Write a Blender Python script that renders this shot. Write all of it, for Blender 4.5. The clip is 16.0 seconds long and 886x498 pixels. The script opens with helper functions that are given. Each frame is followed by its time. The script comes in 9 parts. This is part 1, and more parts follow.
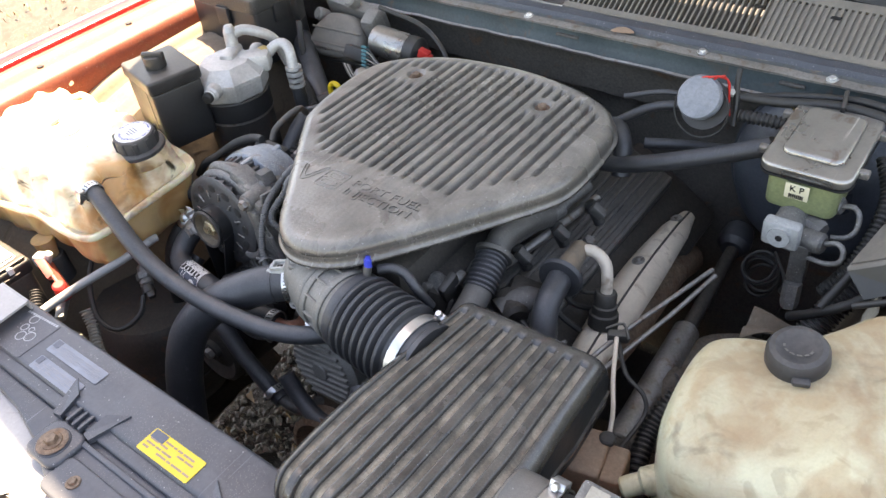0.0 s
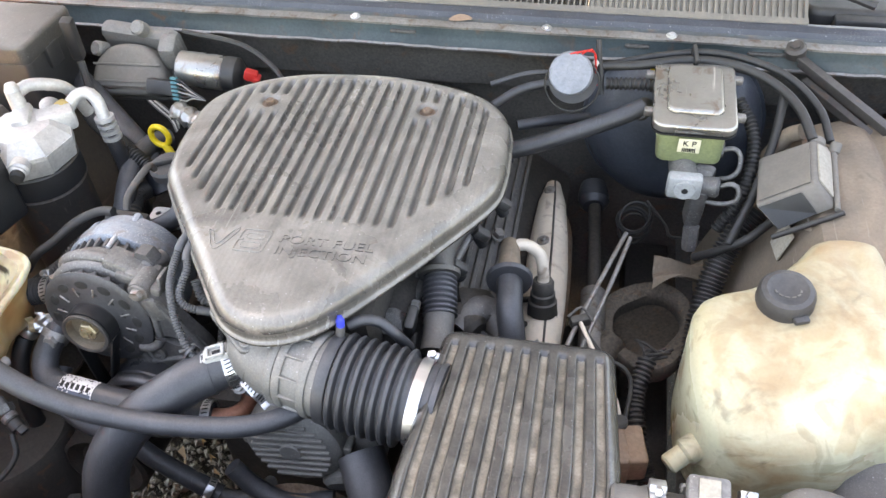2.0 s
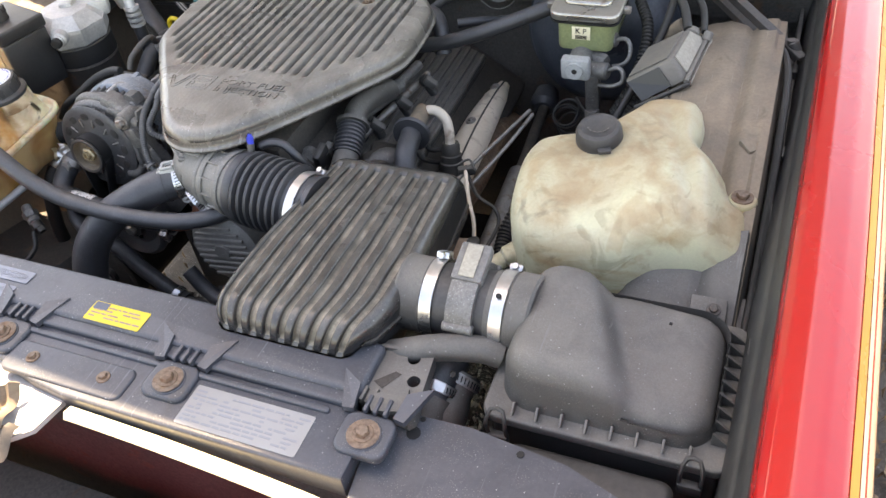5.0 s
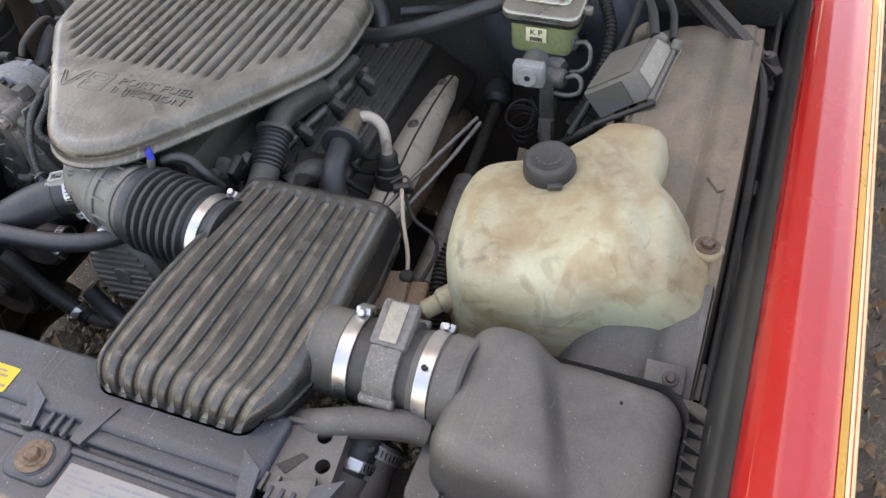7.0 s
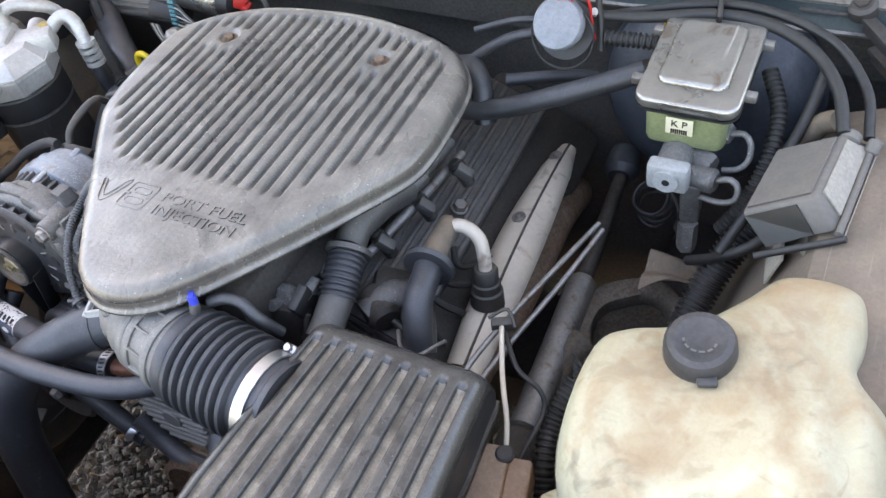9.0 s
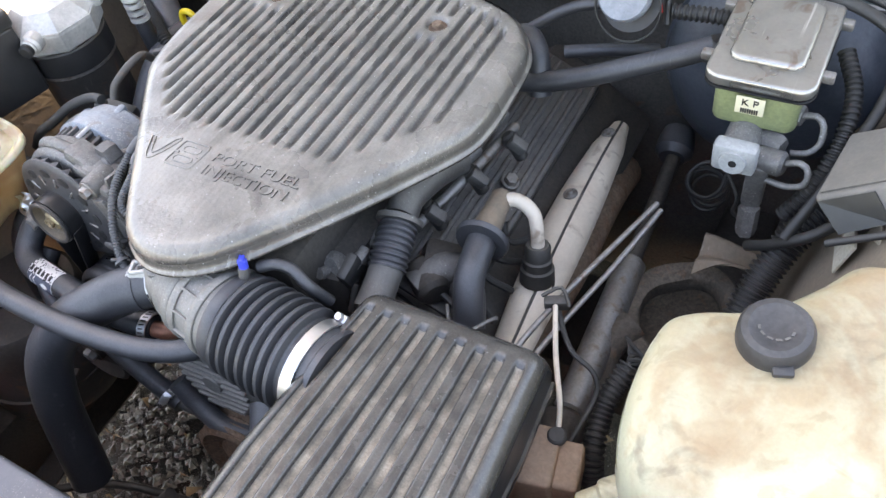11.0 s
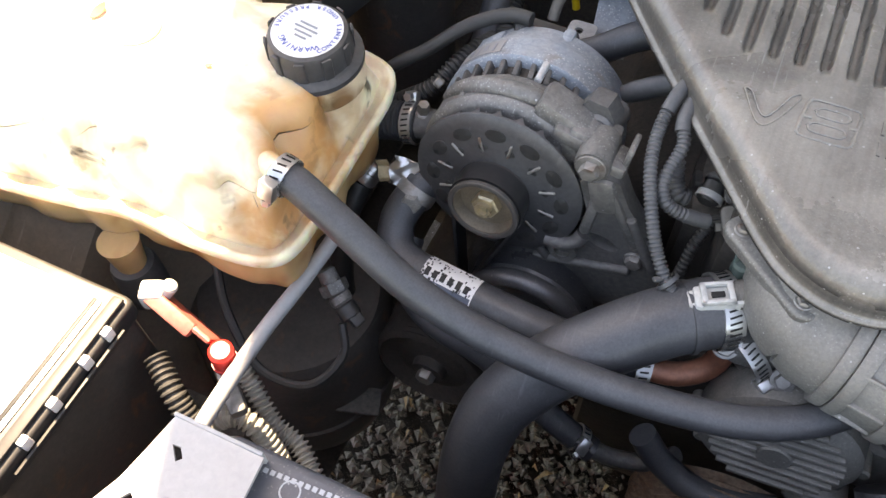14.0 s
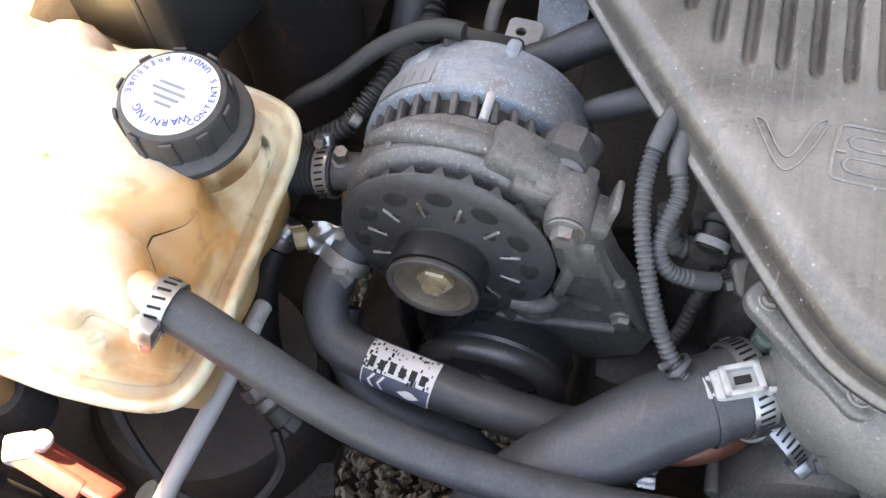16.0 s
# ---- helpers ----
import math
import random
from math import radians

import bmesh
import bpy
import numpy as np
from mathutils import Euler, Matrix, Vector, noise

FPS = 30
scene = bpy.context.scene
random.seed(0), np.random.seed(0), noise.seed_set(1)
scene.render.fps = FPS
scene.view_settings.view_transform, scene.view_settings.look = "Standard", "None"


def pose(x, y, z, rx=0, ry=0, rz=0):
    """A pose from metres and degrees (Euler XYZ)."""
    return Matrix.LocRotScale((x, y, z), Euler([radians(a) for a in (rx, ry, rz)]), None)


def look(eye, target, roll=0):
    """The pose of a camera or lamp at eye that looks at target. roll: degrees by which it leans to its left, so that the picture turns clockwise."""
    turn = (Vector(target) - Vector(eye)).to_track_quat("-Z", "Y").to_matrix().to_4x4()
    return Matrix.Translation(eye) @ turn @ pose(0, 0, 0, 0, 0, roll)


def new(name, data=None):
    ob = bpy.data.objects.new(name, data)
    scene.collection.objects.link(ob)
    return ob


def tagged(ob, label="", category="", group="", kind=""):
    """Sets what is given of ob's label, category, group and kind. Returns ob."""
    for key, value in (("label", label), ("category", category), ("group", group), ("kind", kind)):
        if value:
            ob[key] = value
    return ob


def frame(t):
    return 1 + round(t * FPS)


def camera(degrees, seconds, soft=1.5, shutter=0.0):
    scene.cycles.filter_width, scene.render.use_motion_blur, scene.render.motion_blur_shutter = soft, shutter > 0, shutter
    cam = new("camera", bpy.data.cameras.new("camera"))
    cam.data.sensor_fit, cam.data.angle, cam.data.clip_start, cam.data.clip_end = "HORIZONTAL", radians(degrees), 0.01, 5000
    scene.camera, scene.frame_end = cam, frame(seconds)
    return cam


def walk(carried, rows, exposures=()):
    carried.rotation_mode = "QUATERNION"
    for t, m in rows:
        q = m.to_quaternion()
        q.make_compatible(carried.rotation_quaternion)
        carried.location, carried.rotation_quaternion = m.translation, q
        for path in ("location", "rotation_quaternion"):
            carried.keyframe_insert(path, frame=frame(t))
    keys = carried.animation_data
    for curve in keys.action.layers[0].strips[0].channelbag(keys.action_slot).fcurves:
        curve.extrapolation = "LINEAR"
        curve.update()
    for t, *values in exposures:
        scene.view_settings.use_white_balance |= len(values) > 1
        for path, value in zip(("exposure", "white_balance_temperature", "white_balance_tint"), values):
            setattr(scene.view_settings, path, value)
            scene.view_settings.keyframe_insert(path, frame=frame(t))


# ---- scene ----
cam = camera(57.50, 16.0)
PATH = [
    (0, (0.7256, -0.7779, 1.4574), (-0.3026, 0.3599, 0.1736), -7.75),
    (0.5, (0.5334, -0.7020, 1.4203), (-0.3859, 0.4346, 0.0553), -8.84),
    (1, (0.4583, -0.7354, 1.4375), (-0.1572, 0.5286, 0.0151), -2.78),
    (1.5, (0.4110, -0.7776, 1.4804), (0.0146, 0.5951, 0.0809), -1.54),
    (2, (0.4275, -0.8197, 1.4917), (0.0806, 0.5729, 0.0987), -3.51),
    (2.5, (0.4295, -0.8283, 1.4674), (0.1340, 0.5804, 0.0789), -0.66),
    (3, (0.5127, -0.8340, 1.4832), (0.0779, 0.5571, 0.1137), -3.98),
    (3.5, (0.6800, -0.8281, 1.4729), (0.0524, 0.4819, 0.0981), -9.12),
    (4, (0.7536, -0.8612, 1.4718), (-0.0418, 0.3479, 0.0914), -13.19),
    (4.5, (0.7776, -0.9678, 1.4778), (0.0371, 0.2966, 0.1165), -10.72),
    (4.6, (0.7810, -0.9860, 1.4841), (0.0784, 0.2878, 0.1115), -9.89),
    (4.7, (0.7887, -1.0206, 1.4747), (0.1170, 0.2815, 0.1133), -8.95),
    (6.8, (0.8519, -0.8826, 1.4504), (0.1878, 0.3118, -0.0099), -8.15),
    (7, (0.7874, -0.8532, 1.4483), (0.2309, 0.3925, -0.0140), -5.22),
    (7.5, (0.6605, -0.8229, 1.4596), (0.2741, 0.5043, 0.0141), -1.39),
    (8, (0.6332, -0.7516, 1.4420), (0.1718, 0.5268, -0.0253), -3.79),
    (8.5, (0.6703, -0.6363, 1.4403), (0.0162, 0.5355, -0.0425), -9.90),
    (9, (0.6840, -0.5837, 1.4270), (-0.0985, 0.4876, -0.0697), -13.20),
    (9.2, (0.6848, -0.5729, 1.4238), (-0.1275, 0.4681, -0.0784), -14.10),
    (11.3, (0.6327, -0.6060, 1.4102), (-0.1660, 0.3987, -0.1237), -11.75),
    (11.5, (0.6285, -0.6186, 1.4162), (-0.2390, 0.3421, -0.1084), -12.44),
    (12, (0.5819, -0.6725, 1.4329), (-0.4228, 0.1819, -0.0707), -12.70),
    (12.1, (0.5712, -0.6833, 1.4365), (-0.4537, 0.1663, -0.0561), -12.65),
    (12.5, (0.4305, -0.7793, 1.4334), (-0.4305, 0.4250, 0.0886), -3.78),
    (13, (0.2907, -0.8461, 1.4048), (-0.4519, 0.4043, 0.0318), -2.68),
    (13.4, (0.1773, -0.7992, 1.3585), (-0.5133, 0.3960, -0.0887), -2.64),
    (13.5, (0.1277, -0.7794, 1.3453), (-0.5186, 0.3959, -0.1382), -1.73),
    (14, (-0.0016, -0.6481, 1.2778), (-0.4960, 0.3284, -0.3961), -2.49),
    (14.5, (-0.0199, -0.5470, 1.2491), (-0.4722, 0.3655, -0.4721), -7.25),
    (15, (-0.0354, -0.5096, 1.2247), (-0.4064, 0.4038, -0.5155), -5.62),
    (15.5, (-0.0467, -0.5003, 1.2190), (-0.3766, 0.4248, -0.5232), -3.61),
    (16, (-0.0626, -0.5083, 1.2189), (-0.3625, 0.3844, -0.5455), -2.44),
]
walk(cam, [(t, look(eye, target, roll)) for t, eye, target, roll in PATH], [(0.0, 2.45, 9300, 17.0), (0.5, 2.88, 9900, 17.0), (1.0, 3.1, 9900, 17.0), (1.5, 3.15, 9900, 17.0), (3.0, 3.15, 9900, 17.0), (3.5, 2.9, 9900, 17.0), (4.5, 2.63, 9900, 17.0), (7.0, 2.26, 9900, 17.0), (7.5, 2.48, 9700, 17.0), (8.0, 2.5, 9300, 17.0), (8.5, 2.78, 9000, 17.0), (9.0, 2.88, 8800, 17.0), (11.5, 3.05, 9300, 17.0), (12.5, 2.8, 9900, 17.0), (13.5, 2.57, 9900, 17.0), (14.0, 2.5, 9700, 17.0), (16.0, 2.74, 9400, 17.0)])
from mathutils.geometry import delaunay_2d_cdt

# ---- world, sun, exposure ----
world = bpy.data.worlds.new("sky")
scene.world = world
world.use_nodes = True
wn = world.node_tree
sky = wn.nodes.new("ShaderNodeTexSky")
sky.sky_type = "NISHITA"
sky.sun_disc = False
SUN_WAY = Vector((0.335, -0.36, -1.0)).normalized()      # the way the light travels
sky.sun_elevation = math.asin(-SUN_WAY.z)
sky.sun_rotation = math.atan2(-SUN_WAY.x, -SUN_WAY.y)
wn.links.new(sky.outputs[0], wn.nodes["Background"].inputs[0])
wn.nodes["Background"].inputs[1].default_value = 0.15
sun = new("sun", bpy.data.lights.new("sun", "SUN"))
sun.data.energy, sun.data.angle, sun.data.color = 5.0, radians(0.55), (1.0, 0.93, 0.82)
sun.matrix_world = look((-4, 2, 8), Vector((-4, 2, 8)) + SUN_WAY)


# ---- materials ----
def material(name, base, rough=0.6, metal=0.0, dust=0.0, dust_col=(0.36, 0.33, 0.28), vary=0.25, grain=90.0, bump=0.15,
             blotch=9.0, coat=0.0, rust=0.0, through_light=0.0, rust_col=(0.16, 0.075, 0.035),
             even=0.0, scuff=0.0, speck=0.0, patchy=0.0, dust_rough=0.9, soot=0.0, gloss=0.5, tex=0.16, stain_detail=6.0, swirl=0.0, swirl_col=(0.36, 0.14, 0.035), scuff_turn=0.6, bleed=(0.02, 0.015, 0.008), spots=()):
    """A worn surface: colour that varies at two scales, settled dust, stains and fine relief."""
    tex, bump = min(0.65, tex * 1.8), bump * 1.4
    m = bpy.data.materials.new(name)
    m.use_nodes = True
    t = m.node_tree
    n, l = t.nodes, t.links
    b = n["Principled BSDF"]
    co = n.new("ShaderNodeTexCoord").outputs["Object"]

    def noise_tex(scale, detail=4.0, distortion=0.0):
        x = n.new("ShaderNodeTexNoise")
        x.inputs["Scale"].default_value, x.inputs["Detail"].default_value = scale, detail
        x.inputs["Distortion"].default_value = distortion
        l.new(co, x.inputs["Vector"])
        return x.outputs["Fac"]

    def ramp(fac, a, c):
        x = n.new("ShaderNodeMapRange")
        x.inputs[1].default_value, x.inputs[2].default_value = a, c
        l.new(fac, x.inputs[0])
        return x.outputs[0]

    def mix(fac, a, c, how="MIX"):
        x = n.new("ShaderNodeMix")
        x.data_type, x.blend_type = "RGBA", how
        for socket, v in ((x.inputs[0], fac), (x.inputs[6], a), (x.inputs[7], c)):
            if hasattr(v, "is_linked"):
                l.new(v, socket)
            elif isinstance(v, (int, float)):
                socket.default_value = v
            else:
                socket.default_value = (*v, 1)
        return x.outputs[2]

    def times(a, k):
        x = n.new("ShaderNodeMath")
        x.operation = "MULTIPLY"
        l.new(a, x.inputs[0])
        if hasattr(k, "is_linked"):
            l.new(k, x.inputs[1])
        else:
            x.inputs[1].default_value = k
        return x.outputs[0]

    big, fine = noise_tex(blotch, 5.0, 0.4), noise_tex(grain, 3.0)
    lo = tuple(c * (1 - vary) for c in base)
    hi = tuple(min(1.0, c * (1 + vary)) for c in base)
    colour = mix(ramp(big, 0.3, 0.7), lo, hi)
    colour = mix(times(ramp(fine, 0.35, 0.75), 0.35 * vary), colour, tuple(min(1.0, c * 1.6 + 0.01) for c in base))
    ob_rand = n.new("ShaderNodeObjectInfo").outputs["Random"]
    colour = mix(times(ob_rand, 0.12), colour, tuple(c * 0.7 for c in base))
    roughness = mix(ramp(big, 0.3, 0.7), (max(0.0, rough - 0.1),) * 3, (min(1.0, rough + 0.1),) * 3)
    if rust:
        spot = times(ramp(noise_tex(blotch * 3.1, stain_detail, 0.8), 0.62 - 0.25 * rust, 0.72), min(1.0, 0.5 + rust))
        colour = mix(spot, colour, rust_col)
    for place, size, tint, amount in spots:
        away = n.new("ShaderNodeVectorMath")
        away.operation = "DISTANCE"
        l.new(n.new("ShaderNodeNewGeometry").outputs["Position"], away.inputs[0])
        away.inputs[1].default_value = place
        ragged = n.new("ShaderNodeMath")
        ragged.operation = "MULTIPLY_ADD"
        l.new(noise_tex(26.0, 4.0, 1.0), ragged.inputs[0])
        ragged.inputs[1].default_value = size * 1.3
        l.new(away.outputs["Value"], ragged.inputs[2])
        colour = mix(times(ramp(ragged.outputs[0], size * 1.65, size * 1.15), amount), colour, tint)
    if swirl:
        flow = times(ramp(noise_tex(11.0, 3.0, 1.8), 0.52, 0.60), swirl)
        colour = mix(flow, colour, swirl_col)
        deep = times(ramp(noise_tex(19.0, 4.0, 2.2), 0.58, 0.66), swirl * 0.7)
        colour = mix(deep, colour, tuple(c * 0.3 for c in swirl_col))
    if dust:
        geo = n.new("ShaderNodeNewGeometry")
        split = n.new("ShaderNodeSeparateXYZ")
        l.new(geo.outputs["Normal"], split.inputs[0])
        up = ramp(split.outputs[2], 0.05, 0.95)
        patch = mix(0.45 * (1 - patchy), ramp(noise_tex(blotch * 2.3, 7.0, 0.9), 0.2 - 0.5 * even + 0.24 * patchy, 0.75 - 0.14 * patchy), ramp(noise_tex(grain * 1.2, 5.0), 0.0, 0.9))
        cover = times(times(up, patch), dust)
        colour = mix(cover, colour, dust_col)
        roughness = mix(cover, roughness, (dust_rough,) * 3)
        if metal:
            flat = n.new("ShaderNodeMapRange")
            flat.inputs[3].default_value, flat.inputs[4].default_value = metal, 0.0
            l.new(cover, flat.inputs[0])
            l.new(flat.outputs[0], b.inputs["Metallic"])
    elif metal:
        b.inputs["Metallic"].default_value = metal
    if soot:
        smear = times(ramp(noise_tex(24.0, 6.0, 1.2), 0.60, 0.72), ramp(noise_tex(7.0, 2.0), 0.5, 0.62))
        colour = mix(times(smear, soot), colour, (0.06, 0.045, 0.03))
    micro = noise_tex(grain * 2.6, 6.0, 0.6) if tex else fine
    if tex and bump:
        colour = mix(tex, colour, mix(ramp(micro, 0.3, 0.7), (0.45, 0.45, 0.45), (1.45, 1.42, 1.38)), "MULTIPLY")
    if speck:
        dot = n.new("ShaderNodeTexVoronoi")
        dot.inputs["Scale"].default_value = 420.0
        l.new(co, dot.inputs["Vector"])
        here = times(ramp(dot.outputs["Distance"], 0.30, 0.16), ramp(noise_tex(25.0, 4.0), 0.42, 0.56))
        colour = mix(times(here, speck), colour, (0.62, 0.62, 0.62) if metal else (0.42, 0.40, 0.36))
    if speck:
        fleck = n.new("ShaderNodeTexVoronoi")
        fleck.inputs["Scale"].default_value = 170.0
        l.new(co, fleck.inputs["Vector"])
        some = times(ramp(fleck.outputs["Distance"], 0.15, 0.09), ramp(fleck.outputs["Color"], 0.66, 0.70))
        colour = mix(times(some, min(1.0, speck * 1.6)), colour, (0.80, 0.80, 0.78))
    if scuff:
        stretch = n.new("ShaderNodeMapping")
        stretch.inputs["Rotation"].default_value = (0.0, 0.0, scuff_turn)
        stretch.inputs["Scale"].default_value = (260.0, 9.0, 60.0)
        l.new(co, stretch.inputs["Vector"])
        line = n.new("ShaderNodeTexNoise")
        line.inputs["Scale"].default_value, line.inputs["Detail"].default_value = 1.0, 3.0
        l.new(stretch.outputs[0], line.inputs["Vector"])
        colour = mix(max(0.0, scuff - 0.82), colour, mix(ramp(line.outputs["Fac"], 0.3, 0.7), (0.5, 0.49, 0.48), (1.5, 1.48, 1.45)), "MULTIPLY")
        marks = times(ramp(line.outputs["Fac"], 0.64, 0.74), ramp(noise_tex(11.0, 2.0), 0.45, 0.65))
        colour = mix(times(marks, scuff), colour, tuple(min(1.0, c * 2.2 + 0.06) for c in base))
        roughness = mix(times(marks, scuff), roughness, (0.35, 0.35, 0.35))
    l.new(colour, b.inputs["Base Color"])
    l.new(roughness, b.inputs["Roughness"])
    b.inputs["Specular IOR Level"].default_value = gloss
    if coat:
        b.inputs["Coat Weight"].default_value, b.inputs["Coat Roughness"].default_value = coat, 0.08
    if through_light:
        b.inputs["Subsurface Weight"].default_value = through_light
        b.inputs["Subsurface Radius"].default_value = bleed
        b.inputs["Subsurface Scale"].default_value = 0.6
    if bump:
        k = n.new("ShaderNodeBump")
        k.inputs["Strength"].default_value, k.inputs["Distance"].default_value = bump, 0.0015
        l.new(mix(min(0.5, tex), fine, micro), k.inputs["Height"])
        l.new(k.outputs[0], b.inputs["Normal"])
    return m


